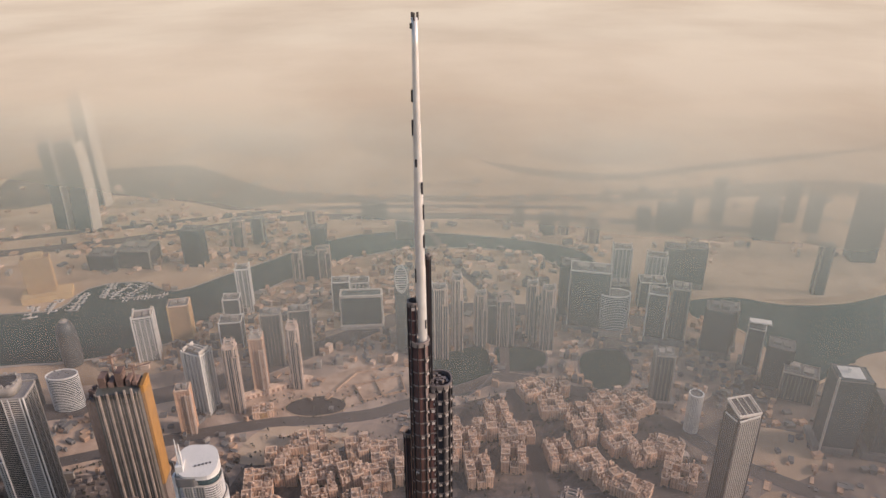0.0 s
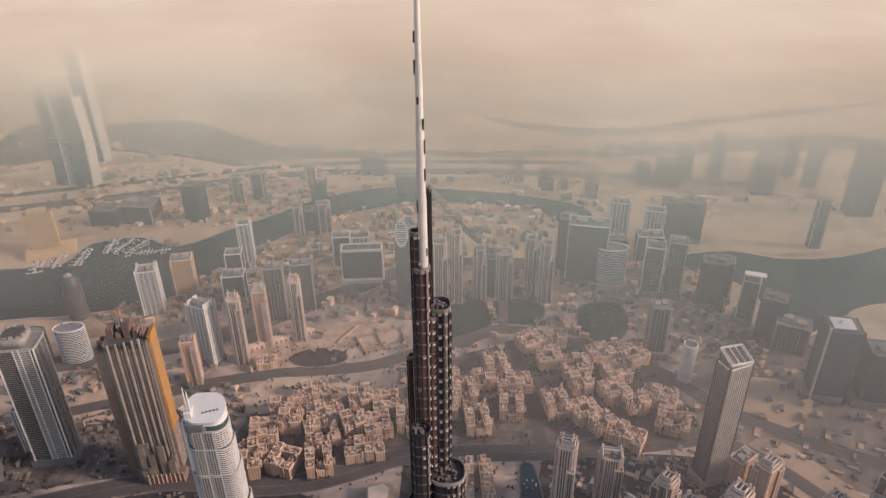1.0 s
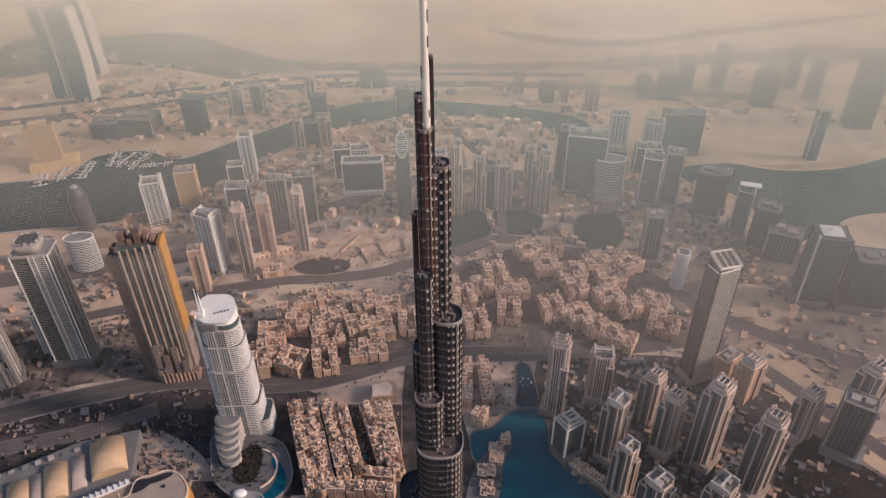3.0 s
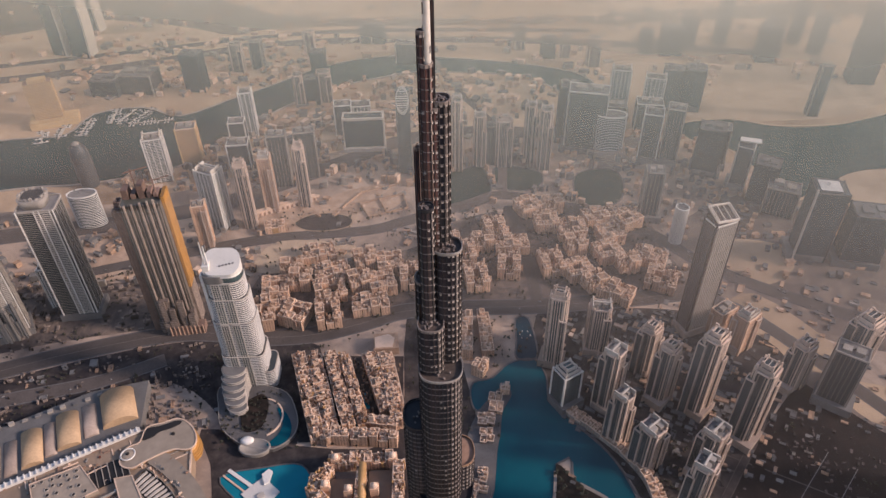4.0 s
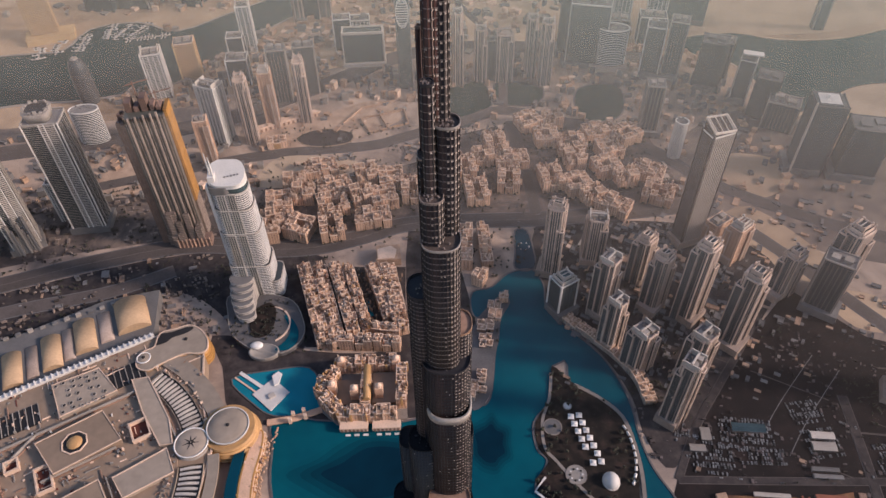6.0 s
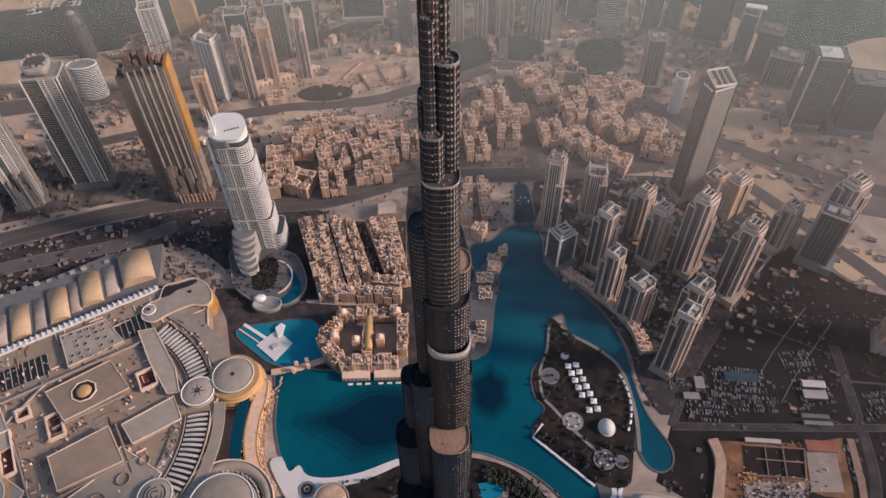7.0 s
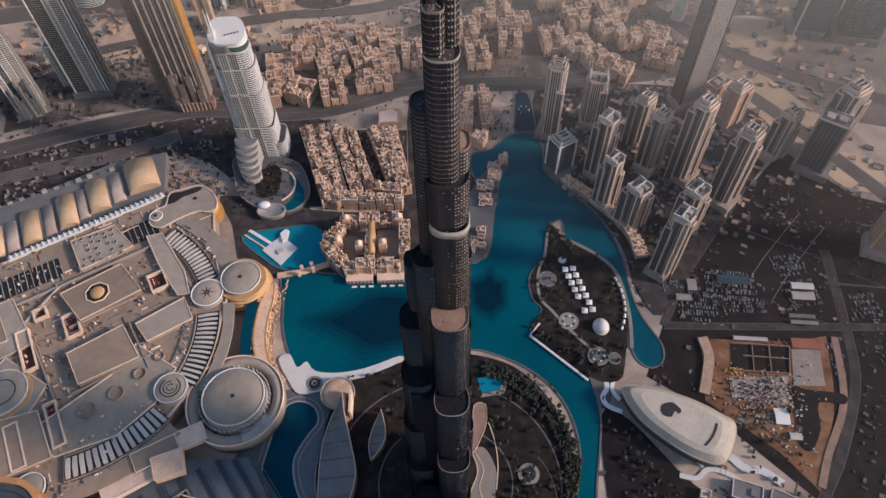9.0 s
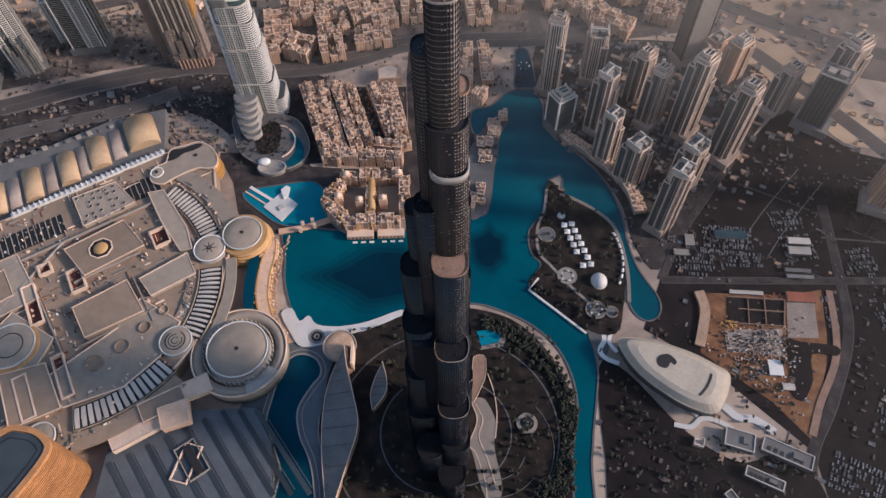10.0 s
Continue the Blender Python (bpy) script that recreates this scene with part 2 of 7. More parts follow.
def haze(name, rows, power, mottled, top=None, lean=(0, 0, 1), white=1.0):
    """Haze painted on a shell: clear over the centre, more opaque farther out, fitted to the view."""
    m = bpy.data.materials.new(name)
    m.use_nodes = True
    t = m.node_tree
    n, l = t.nodes, t.links
    n.remove(n["Principled BSDF"])
    geo, tex = n.new("ShaderNodeNewGeometry"), n.new("ShaderNodeTexNoise")
    tex.inputs["Scale"].default_value, tex.inputs["Detail"].default_value = 0.0016, 5
    l.new(geo.outputs["Position"], tex.inputs["Vector"])
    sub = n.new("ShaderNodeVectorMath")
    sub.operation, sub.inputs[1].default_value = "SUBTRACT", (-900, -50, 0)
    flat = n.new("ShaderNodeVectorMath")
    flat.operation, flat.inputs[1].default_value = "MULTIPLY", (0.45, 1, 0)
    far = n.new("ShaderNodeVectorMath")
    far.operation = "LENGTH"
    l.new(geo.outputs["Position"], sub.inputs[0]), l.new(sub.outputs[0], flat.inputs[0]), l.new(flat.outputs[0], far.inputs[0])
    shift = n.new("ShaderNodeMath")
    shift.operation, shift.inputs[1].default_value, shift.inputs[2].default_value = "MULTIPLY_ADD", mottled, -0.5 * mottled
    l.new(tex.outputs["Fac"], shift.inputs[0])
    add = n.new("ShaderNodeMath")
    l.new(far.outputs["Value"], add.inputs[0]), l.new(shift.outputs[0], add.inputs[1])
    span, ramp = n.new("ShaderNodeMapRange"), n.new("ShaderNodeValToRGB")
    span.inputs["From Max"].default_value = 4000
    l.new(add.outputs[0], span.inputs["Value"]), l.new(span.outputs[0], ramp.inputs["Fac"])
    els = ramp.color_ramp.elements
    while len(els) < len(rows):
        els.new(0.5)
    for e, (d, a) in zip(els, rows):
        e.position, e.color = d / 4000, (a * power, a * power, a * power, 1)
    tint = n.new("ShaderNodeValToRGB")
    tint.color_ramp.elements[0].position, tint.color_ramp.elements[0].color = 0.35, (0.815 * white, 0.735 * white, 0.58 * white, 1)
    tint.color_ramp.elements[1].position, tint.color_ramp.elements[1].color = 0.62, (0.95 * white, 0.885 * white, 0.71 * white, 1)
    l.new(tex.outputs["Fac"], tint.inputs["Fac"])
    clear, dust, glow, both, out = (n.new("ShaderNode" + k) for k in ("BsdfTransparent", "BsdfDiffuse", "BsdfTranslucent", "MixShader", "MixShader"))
    # a normal leaned towards the sun makes the shell look brighter
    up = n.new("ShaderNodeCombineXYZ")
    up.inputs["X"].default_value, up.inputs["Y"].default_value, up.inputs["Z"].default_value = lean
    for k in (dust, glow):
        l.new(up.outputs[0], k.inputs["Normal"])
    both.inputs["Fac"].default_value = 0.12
    # haze tint by distance: bluish near, teal midway, warm far off
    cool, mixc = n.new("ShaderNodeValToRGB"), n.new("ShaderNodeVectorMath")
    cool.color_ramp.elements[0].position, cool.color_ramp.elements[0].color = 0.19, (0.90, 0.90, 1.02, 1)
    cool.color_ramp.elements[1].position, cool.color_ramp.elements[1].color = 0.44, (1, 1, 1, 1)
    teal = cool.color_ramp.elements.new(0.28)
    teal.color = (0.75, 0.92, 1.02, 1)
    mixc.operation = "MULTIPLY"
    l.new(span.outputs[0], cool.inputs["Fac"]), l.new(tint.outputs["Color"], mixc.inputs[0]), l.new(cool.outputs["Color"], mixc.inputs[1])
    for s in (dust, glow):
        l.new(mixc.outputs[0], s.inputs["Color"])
    l.new(dust.outputs[0], both.inputs[1]), l.new(glow.outputs[0], both.inputs[2])
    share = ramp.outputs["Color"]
    if top:
        cut, thin, mul = (n.new("ShaderNode" + k) for k in ("SeparateXYZ", "MapRange", "Math"))
        l.new(geo.outputs["Position"], cut.inputs[0]), l.new(cut.outputs["Z"], thin.inputs["Value"])
        thin.inputs["From Min"].default_value, thin.inputs["From Max"].default_value = top - 90, top
        thin.inputs["To Min"].default_value, thin.inputs["To Max"].default_value = 1, 0
        mul.operation = "MULTIPLY"
        l.new(share, mul.inputs[0]), l.new(thin.outputs[0], mul.inputs[1])
        share = mul.outputs[0]
    l.new(share, out.inputs["Fac"]), l.new(clear.outputs[0], out.inputs[1]), l.new(both.outputs[0], out.inputs[2])
    l.new(out.outputs[0], n["Material Output"].inputs["Surface"])
    return m


# ---- building tools ----


class Shape:
    """Vertices and faces of one mesh."""

    def __init__(self):
        self.v, self.f = [], []

    def prism(self, poly, z0, z1, top=None, cap=True):
        """An upright solid on a plan outline; top: another outline for its upper edge."""
        n, k = len(poly), len(self.v)
        self.v += [(x, y, z0) for x, y in poly] + [(x, y, z1) for x, y in (top or poly)]
        self.f += [(k + i, k + (i + 1) % n, k + n + (i + 1) % n, k + n + i) for i in range(n)]
        if cap:
            self.f += [tuple(range(k + n, k + 2 * n)), tuple(range(k + n - 1, k - 1, -1))]
        return self

    def box(self, x, y, z, sx, sy, sz, rz=0.0):
        return self.prism(rect(x, y, sx, sy, rz), z, z + sz)

    def cyl(self, x, y, r, z0, z1, n=24, r1=None, squash=1.0):
        r1 = r if r1 is None else r1
        return self.prism(circle(x, y, r, n, squash), z0, z1, circle(x, y, r1, n, squash))

    def ring(self, outer, inner, z0, z1):
        """A band between two outlines with as many points."""
        n, k = len(outer), len(self.v)
        for p, z in ((outer, z0), (outer, z1), (inner, z1), (inner, z0)):
            self.v += [(x, y, z) for x, y in p]
        for a in range(4):
            b = (a + 1) % 4
            self.f += [(k + a * n + i, k + a * n + (i + 1) % n, k + b * n + (i + 1) % n, k + b * n + i) for i in range(n)]
        return self

    def lathe(self, x, y, profile, n=24, squash=1.0):
        k, m = len(self.v), len(profile)
        for r, z in profile:
            self.v += [(x + r * math.cos(a), y + r * squash * math.sin(a), z) for a in (2 * math.pi * i / n for i in range(n))]
        for j in range(m - 1):
            self.f += [(k + j * n + i, k + j * n + (i + 1) % n, k + (j + 1) * n + (i + 1) % n, k + (j + 1) * n + i) for i in range(n)]
        self.f += [tuple(range(k + (m - 1) * n, k + m * n))]
        return self

    def strip(self, path, width, z0, z1):
        """A ribbon of even width along a plan line."""
        left, right = [], []
        for i, (x, y) in enumerate(path):
            (ax, ay), (bx, by) = path[max(i - 1, 0)], path[min(i + 1, len(path) - 1)]
            d = math.hypot(bx - ax, by - ay) or 1
            ox, oy = -(by - ay) / d * width / 2, (bx - ax) / d * width / 2
            left.append((x + ox, y + oy)), right.append((x - ox, y - oy))
        for i in range(len(path) - 1):
            self.prism([right[i], right[i + 1], left[i + 1], left[i]], z0, z1)
        return self

    def vault(self, x, y, z, length, width, rise, rz=0.0, n=10):
        """A barrel roof, its axis along its length."""
        k, c, s = len(self.v), math.cos(radians(rz)), math.sin(radians(rz))
        for e in (-length / 2, length / 2):
            for i in range(n + 1):
                a = math.pi * i / n
                u, w = e, -math.cos(a) * width / 2
                self.v.append((x + u * c - w * s, y + u * s + w * c, z + rise * math.sin(a)))
        self.f += [(k + i, k + i + 1, k + n + 2 + i, k + n + 1 + i) for i in range(n)]
        self.f += [tuple(range(k + n, k - 1, -1)), tuple(range(k + n + 1, k + 2 * n + 2))]
        return self

    def clump(self, x, y, z, r, seed, lumps=5):
        """An uneven crown of small leafy clumps."""
        g = random.Random(seed)
        for _ in range(lumps):
            a, d = g.random() * 6.28, g.random() * r * 0.7
            cx, cy, cz, q = x + d * math.cos(a), y + d * math.sin(a), z + (g.random() - 0.4) * r * 0.9, r * (0.32 + 0.3 * g.random())
            k = len(self.v)
            for px_, py_, pz_ in ((0, 0, 1), (1, 0, 0.2), (0.2, 1, 0), (-1, 0.1, -0.1), (0, -1, 0.1), (0.1, 0, -0.8)):
                self.v.append((cx + q * (px_ + g.uniform(-0.3, 0.3)), cy + q * (py_ + g.uniform(-0.3, 0.3)), cz + q * (pz_ + g.uniform(-0.2, 0.2))))
            for i in range(4):
                self.f += [(k, k + 1 + i, k + 1 + (i + 1) % 4), (k + 5, k + 1 + (i + 1) % 4, k + 1 + i)]
        return self

    def mesh(self, name, material, soft=False):
        me = bpy.data.meshes.new(name)
        me.from_pydata(self.v, [], self.f)
        me.materials.append(material)
        if soft:
            me.polygons.foreach_set("use_smooth", [len(p.vertices) == 4 for p in me.polygons])
        return me


def rect(x, y, sx, sy, rz=0.0):
    c, s = math.cos(radians(rz)), math.sin(radians(rz))
    return [(x + u * sx / 2 * c - w * sy / 2 * s, y + u * sx / 2 * s + w * sy / 2 * c) for u, w in ((-1, -1), (1, -1), (1, 1), (-1, 1))]


def circle(x, y, r, n=24, squash=1.0):
    return [(x + r * math.cos(2 * math.pi * i / n), y + r * squash * math.sin(2 * math.pi * i / n)) for i in range(n)]


def curve(points, steps=5, closed=True):
    """A smooth line through plan points."""
    n, out = len(points), []
    for i in range(n if closed else n - 1):
        a, b, c, d = (points[(i + k) % n] if closed else points[min(max(i + k, 0), n - 1)] for k in (-1, 0, 1, 2))
        for s in range(steps):
            t = s / steps
            out.append(tuple(0.5 * (2 * b[j] + (c[j] - a[j]) * t + (2 * a[j] - 5 * b[j] + 4 * c[j] - d[j]) * t * t + (3 * b[j] - a[j] - 3 * c[j] + d[j]) * t ** 3) for j in (0, 1)))
    return out if closed else out + [points[-1]]


def inside(poly, x, y):
    hit, j = False, len(poly) - 1
    for i, (xi, yi) in enumerate(poly):
        xj, yj = poly[j]
        if (yi > y) != (yj > y) and x < (xj - xi) * (y - yi) / (yj - yi) + xi:
            hit = not hit
        j = i
    return hit


def arc(x, y, r, a0, a1, n):
    return [(x + r * math.cos(radians(a0 + (a1 - a0) * i / n)), y + r * math.sin(radians(a0 + (a1 - a0) * i / n))) for i in range(n + 1)]


def thing(name, x, y, z=0.0, rz=0.0, label="", category="", group="", kind=""):
    ob = new(name)
    ob.matrix_basis = pose(x, y, z, 0, 0, rz)
    return tagged(ob, label, category, group, kind)


def part(name, shape, material, parent, label="", kind="", soft=False):
    ob = new(name, shape.mesh(name, material, soft))
    ob.parent = parent
    return tagged(ob, label, kind=kind)


def solid(name, shape, material, label="", category="", kind="", soft=False):
    """A piece of the setting, or a plain thing of one mesh."""
    return tagged(new(name, shape.mesh(name, material, soft)), label, category, "", kind)

# ---- ground, water, roads ----
solid("ground", Shape().prism([(-14000, -4000), (14000, -4000), (14000, 16000), (-14000, 16000)], -20, 0), GROUND, "dusty brown and sandy city plain reaching the haze", "ground", "structure")

solid("ground_plain", Shape().prism(curve([(-2600, 1180), (-900, 1000), (-300, 1180), (100, 1320), (500, 1250), (900, 1050), (2600, 900), (9000, 1400), (11000, 13000), (-11000, 13000), (-9000, 1500)], 4), -0.5, 0.12), PLAIN, "pale dusty plain beyond the bay district", "ground", "structure")

LAKE_EDGE = curve([(-59, 149), (-104, 134), (-142, 127), (-184, 132), (-205, 150), (-221, 199), (-225, 246), (-231, 285), (-190, 290), (-159, 285), (-51, 280), (0, 300), (48, 300), (70, 314),
                   (83, 389), (90, 417), (97, 457), (113, 487), (105, 506), (85, 488), (61, 459), (52, 480), (57, 512), (87, 521), (117, 550), (156, 557), (171, 522), (170, 472), (205, 424), (242, 372),
                   (262, 307), (264, 247), (272, 200), (291, 155), (286, 129), (266, 123), (251, 147), (254, 210), (249, 277), (224, 309), (186, 336), (163, 364)], 4)
LAKE_EDGE2 = curve([(163, 364), (154, 311), (125, 272), (125, 233), (136, 214), (116, 177), (150, 144), (187, 110), (193, 59), (187, 21), (174, -36), (166, -102), (165, -330),
                    (140, -330), (143, -101), (152, -35), (162, 7), (159, 52), (142, 93), (108, 127), (64, 150), (37, 157), (0, 160), (-59, 149)], 4, closed=False)
BIG_LAKE = LAKE_EDGE[:-4] + LAKE_EDGE2
COVE = curve([(-300, 358), (-241, 372), (-190, 374), (-168, 335), (-165, 303), (-190, 296), (-231, 296), (-262, 316)], 4)
WEST_POOL = curve([(-206, 82), (-190, 90), (-170, 82), (-163, 62), (-176, 42), (-189, 14), (-184, -18), (-170, -48), (-162, -80), (-156, -130), (-150, -200), (-215, -200), (-214, -130), (-206, -84), (-203, -60), (-214, -30), (-226, 0), (-222, 30), (-216, 56)], 4)
MARINA = curve([(-2300, 1230), (-1400, 1240), (-1009, 1300), (-882, 1318), (-850, 1420), (-737, 1450), (-629, 1400), (-525, 1478), (-428, 1560), (-271, 1690), (-94, 1737), (5, 1726), (231, 1675), (397, 1605),
                (440, 1520), (360, 1480), (308, 1545), (223, 1601), (4, 1629), (-90, 1615), (-255, 1545), (-330, 1480), (-380, 1430), (-454, 1340), (-524, 1225), (-570, 1165), (-676, 1121), (-785, 1098), (-899, 1088), (-1400, 1000), (-2300, 950)], 3)
EAST_LAKE = curve([(600, 1300), (730, 1322), (835, 1283), (971, 1281), (1117, 1325), (1600, 1500), (2600, 1700), (2600, 600), (1700, 640), (1200, 770), (1000, 820), (872, 905), (861, 968), (881, 1045), (800, 1000), (740, 980), (720, 1080), (690, 1180), (610, 1230)], 3)
EAST_ISLE = curve([(880, 1050), (868, 975), (885, 905), (1000, 850), (1150, 900), (1150, 1020), (1000, 1080)], 4)
PONDS = [curve(p, 4) for p in ([(5, 1085), (60, 1118), (112, 1132), (126, 1040), (72, 966), (20, 985)], [(140, 1122), (190, 1128), (242, 1098), (222, 1042), (150, 1046)], [(322, 1095), (399, 1108), (412, 1050), (390, 990), (343, 966), (305, 1010)])]
ISLAND = curve([(254, 210), (249, 277), (224, 309), (186, 336), (163, 364), (154, 311), (128, 272), (128, 233), (139, 214), (119, 177), (187, 112), (225, 105), (240, 140)], 3)
WATERS = [BIG_LAKE, COVE, WEST_POOL, MARINA, EAST_LAKE, *PONDS]


def grown(poly, d):
    """The outline moved outwards by d metres, each point across its neighbours."""
    n = len(poly)
    area = sum(poly[i - 1][0] * poly[i][1] - poly[i][0] * poly[i - 1][1] for i in range(n))
    out = []
    for i in range(n):
        (ax, ay), (bx, by) = poly[i - 1], poly[(i + 1) % n]
        k = math.hypot(bx - ax, by - ay) or 1
        s = d if area > 0 else -d
        out.append((poly[i][0] + (by - ay) / k * s, poly[i][1] - (bx - ax) / k * s))
    return out


def basin(name, edge, material, label, kerb, kerb_mat, height=1.2):
    w = solid(name, Shape().prism(edge, -2, 0.3), material, label, "water", "structure")
    if kerb:
        part("quay_edge", Shape().ring(grown(edge, kerb), grown(edge, -0.6), -2, height), kerb_mat, w, "pale stone quay edge")
    return w


basin("water_lake", BIG_LAKE, LAKE, "calm turquoise fountain lake round the tower's foot", 1.8, GREYPAVE)
tones = [water("lake_water_tone", (0.002, 0.080 - 0.014 * k, 0.107 - 0.016 * k), (0.002, 0.06 - 0.011 * k, 0.086 - 0.014 * k)) for k in range(5)]
for cx, cy, rx, ry, seed in ((-82, 208, 124, 64, 3), (64, 243, 34, 52, 8)):
    g = random.Random(seed)
    rough_ = [g.uniform(0.82, 1.12) for _ in range(14)]
    for k in range(5):
        f = 1.0 - 0.11 * k
        pts = [(cx + rx * f * (q + g.uniform(-0.03, 0.03)) * math.cos(2 * math.pi * i / 14), cy + ry * f * (q + g.uniform(-0.03, 0.03)) * math.sin(2 * math.pi * i / 14)) for i, q in enumerate(rough_)]
        solid("water_deep", Shape().prism(curve(pts, 5), 0.2, 0.40 + 0.03 * k), tones[k], "darker deep water over the fountain basin", "water", "structure")
basin("water_cove", COVE, POOL, "bright turquoise cove below the hotel", 1.2, GREYPAVE)
solid("pavement_channel_banks", Shape().prism(curve([(-226, 100), (-150, 102), (-146, 60), (-158, 20), (-162, -20), (-150, -60), (-140, -210), (-300, -210), (-320, -20), (-262, 20)], 4), -0.4, 0.2), DECKBLUE, "blue-grey paved banks of the channel", "pavement", "structure")
solid("trim_channel_line", Shape().ring(grown(WEST_POOL, 7.0), grown(WEST_POOL, 6.0), 0.2, 1.0), STONE, "thin pale line along the channel banks", "trim", "structure")
basin("water_channel", WEST_POOL, LAKE_DEEP, "dark blue curving garden channel", 1.3, STONE)
basin("water_marina", MARINA, CANAL, "grey-green canal and marina basin under haze", 5.0, STONE, 1.5)
basin("water_bay", EAST_LAKE, CANAL, "wide grey-green bay under haze", 6.0, SAND, 1.0)
for p in PONDS:
    basin("water_pond", p, POND, "murky green pond between apartment towers", 3.0, GREYPAVE, 0.7)
solid("pavement_isle", Shape().prism(EAST_ISLE, 0, 3), SAND, "sandy isle with dry grass in the bay", "ground", "structure")

lift = 0.14
for name, pts, m, label in (
    ("ground_sand_lot", [(483, 629), (565, 698), (662, 532), (594, 515)], PLAIN, "empty sandy building lot"),
    ("ground_sand_lot", [(610, 490), (690, 480), (700, 410), (632, 420)], PLAIN, "empty sandy building lot"),
    ("ground_sand_lot", [(540, 742), (572, 850), (680, 820), (660, 760), (600, 720)], PLAIN, "empty sandy building lot"),
    ("ground_sand_flat", [(520, 1480), (640, 1340), (900, 1310), (1100, 1360), (1400, 1540), (1100, 1600), (760, 1640), (500, 1660)], SAND, "pale sand flat by the bay"),
    ("ground_sand_flat", [(-1700, 1500), (-1100, 1560), (-700, 1680), (-420, 1800), (-700, 1960), (-1400, 1860)], SAND, "pale sand flat beyond the marina"),
    ("ground_dark_scrub", [(-1470, 2170), (-1440, 2350), (-1170, 2340), (-920, 2370), (-800, 2320), (-600, 2150), (-370, 2050), (-110, 2040), (170, 2010), (380, 2020), (370, 1960), (-100, 1970), (-470, 1970), (-600, 1920), (-780, 2000), (-1050, 2070), (-1200, 2010), (-1360, 1960)], SCRUB, "dark scrub ridge across the far plain"),
    ("ground_dark_scrub", [(200, 2370), (400, 2270), (690, 2210), (1030, 2300), (1380, 2390), (1770, 2460), (1350, 2320), (1000, 2230), (670, 2140), (380, 2200)], SCRUB, "dark scrub band across the far plain"),
    ("ground_dark_scrub", [(-340, 2730), (-300, 3090), (-100, 3300), (200, 3170), (190, 2620), (10, 2380), (-210, 2460)], DIMFLAT, "dim darker flat in the far haze"),
    ("ground_dark_scrub", [(400, 2470), (680, 2640), (1000, 2550), (830, 2350), (510, 2330)], DIMFLAT, "dim darker flat in the far haze"),
    ("ground_dark_scrub", [(-890, 2750), (-730, 2870), (-450, 2650), (-560, 2470), (-790, 2520)], DIMFLAT, "dim darker flat in the far haze"),
    ("ground_dark_scrub", [(450, 2010), (940, 2070), (1350, 2110), (1540, 2050), (1500, 1970), (1000, 1970), (530, 1950)], SCRUB, "dark scrub band across the far plain"),
    ("ground_sand_flat", [(-600, 1560), (-200, 1760), (200, 1790), (380, 1680), (600, 1760), (200, 1900), (-300, 1900), (-700, 1800)], SAND, "pale sand flat beyond the canal"),
    ("ground_sand_flat", [(40, 1500), (220, 1570), (330, 1500), (300, 1330), (120, 1310), (20, 1380)], SAND, "pale sand lots in the bay district"),
    ("ground_sand_flat", [(-330, 1400), (-180, 1500), (-60, 1560), (-40, 1400), (-200, 1280), (-380, 1260)], SAND, "pale sand lots in the bay district"),
    ("ground_building_site", [(-320, 890), (-160, 930), (-60, 1010), (-120, 1070), (-250, 1010), (-360, 950)], SITE, "reddish building site of bare earth"),
    ("ground_building_site", [(-330, 790), (-190, 800), (-150, 860), (-300, 880)], SAND, "bare sandy building site"),
    ("ground_building_site", [(-705, 790), (-560, 780), (-520, 880), (-690, 900)], SITE, "brown bare building site"),
):
    lift = lift + 0.02
    solid(name, Shape().prism(curve(pts, 4), -0.5, lift), m, label, "ground", "structure")

# the boulevard, avenues and highways
ROADS = [
    ([(-1500, 330), (-900, 500), (-704, 560), (-625, 588), (-540, 613), (-433, 636), (-340, 632), (-276, 622), (-201, 626), (-126, 648), (-49, 676), (60, 680), (179, 680), (330, 690), (455, 705)], 34, "wide curving boulevard"),
    ([(455, 705), (520, 660), (580, 580), (640, 480), (700, 380), (760, 250)], 22, "grey-brown avenue"),
    ([(-900, 905), (-810, 924), (-642, 951), (-470, 1000), (-390, 1040), (-200, 1165), (-78, 1250), (60, 1290), (240, 1280), (430, 1240), (560, 1180)], 46, "many-laned highway"),
    ([(-640, 800), (-470, 852), (-299, 893), (-131, 908), (-46, 940), (77, 990), (150, 1020), (280, 970), (420, 880), (520, 760), (700, 640), (900, 560)], 26, "dual carriageway past the building sites"),
    ([(-760, 470), (-673, 500), (-530, 535), (-435, 578)], 24, "grey service road beside the mall"),
    ([(180, 690), (178, 760), (170, 860), (160, 980)], 20, "straight street between apartment blocks"),
    ([(-1500, 1560), (-900, 1700), (-400, 1850), (300, 1830), (1000, 1700)], 40, "far highway in the haze"),
    ([(-1500, 1660), (-900, 1800), (-300, 1930), (500, 1900)], 24, "far highway in the haze"),
    ([(300, 184), (420, 178), (540, 173), (640, 168), (800, 150)], 9, "grey street beside the building pit"),
    ([(560, 300), (545, 173), (528, 90), (478, 0), (430, -70), (400, -180)], 12, "grey-brown curving street"),
    ([(300, 184), (345, 260), (400, 330), (470, 420), (520, 520), (480, 600), (455, 705)], 9, "narrow street between the towers"),
    ([(0, 1750), (80, 1500), (160, 1290), (150, 1020)], 18, "street through the bay district"),
]
LANE = mat("faded_lane_paint", (0.15, 0.13, 0.115), 0.8)
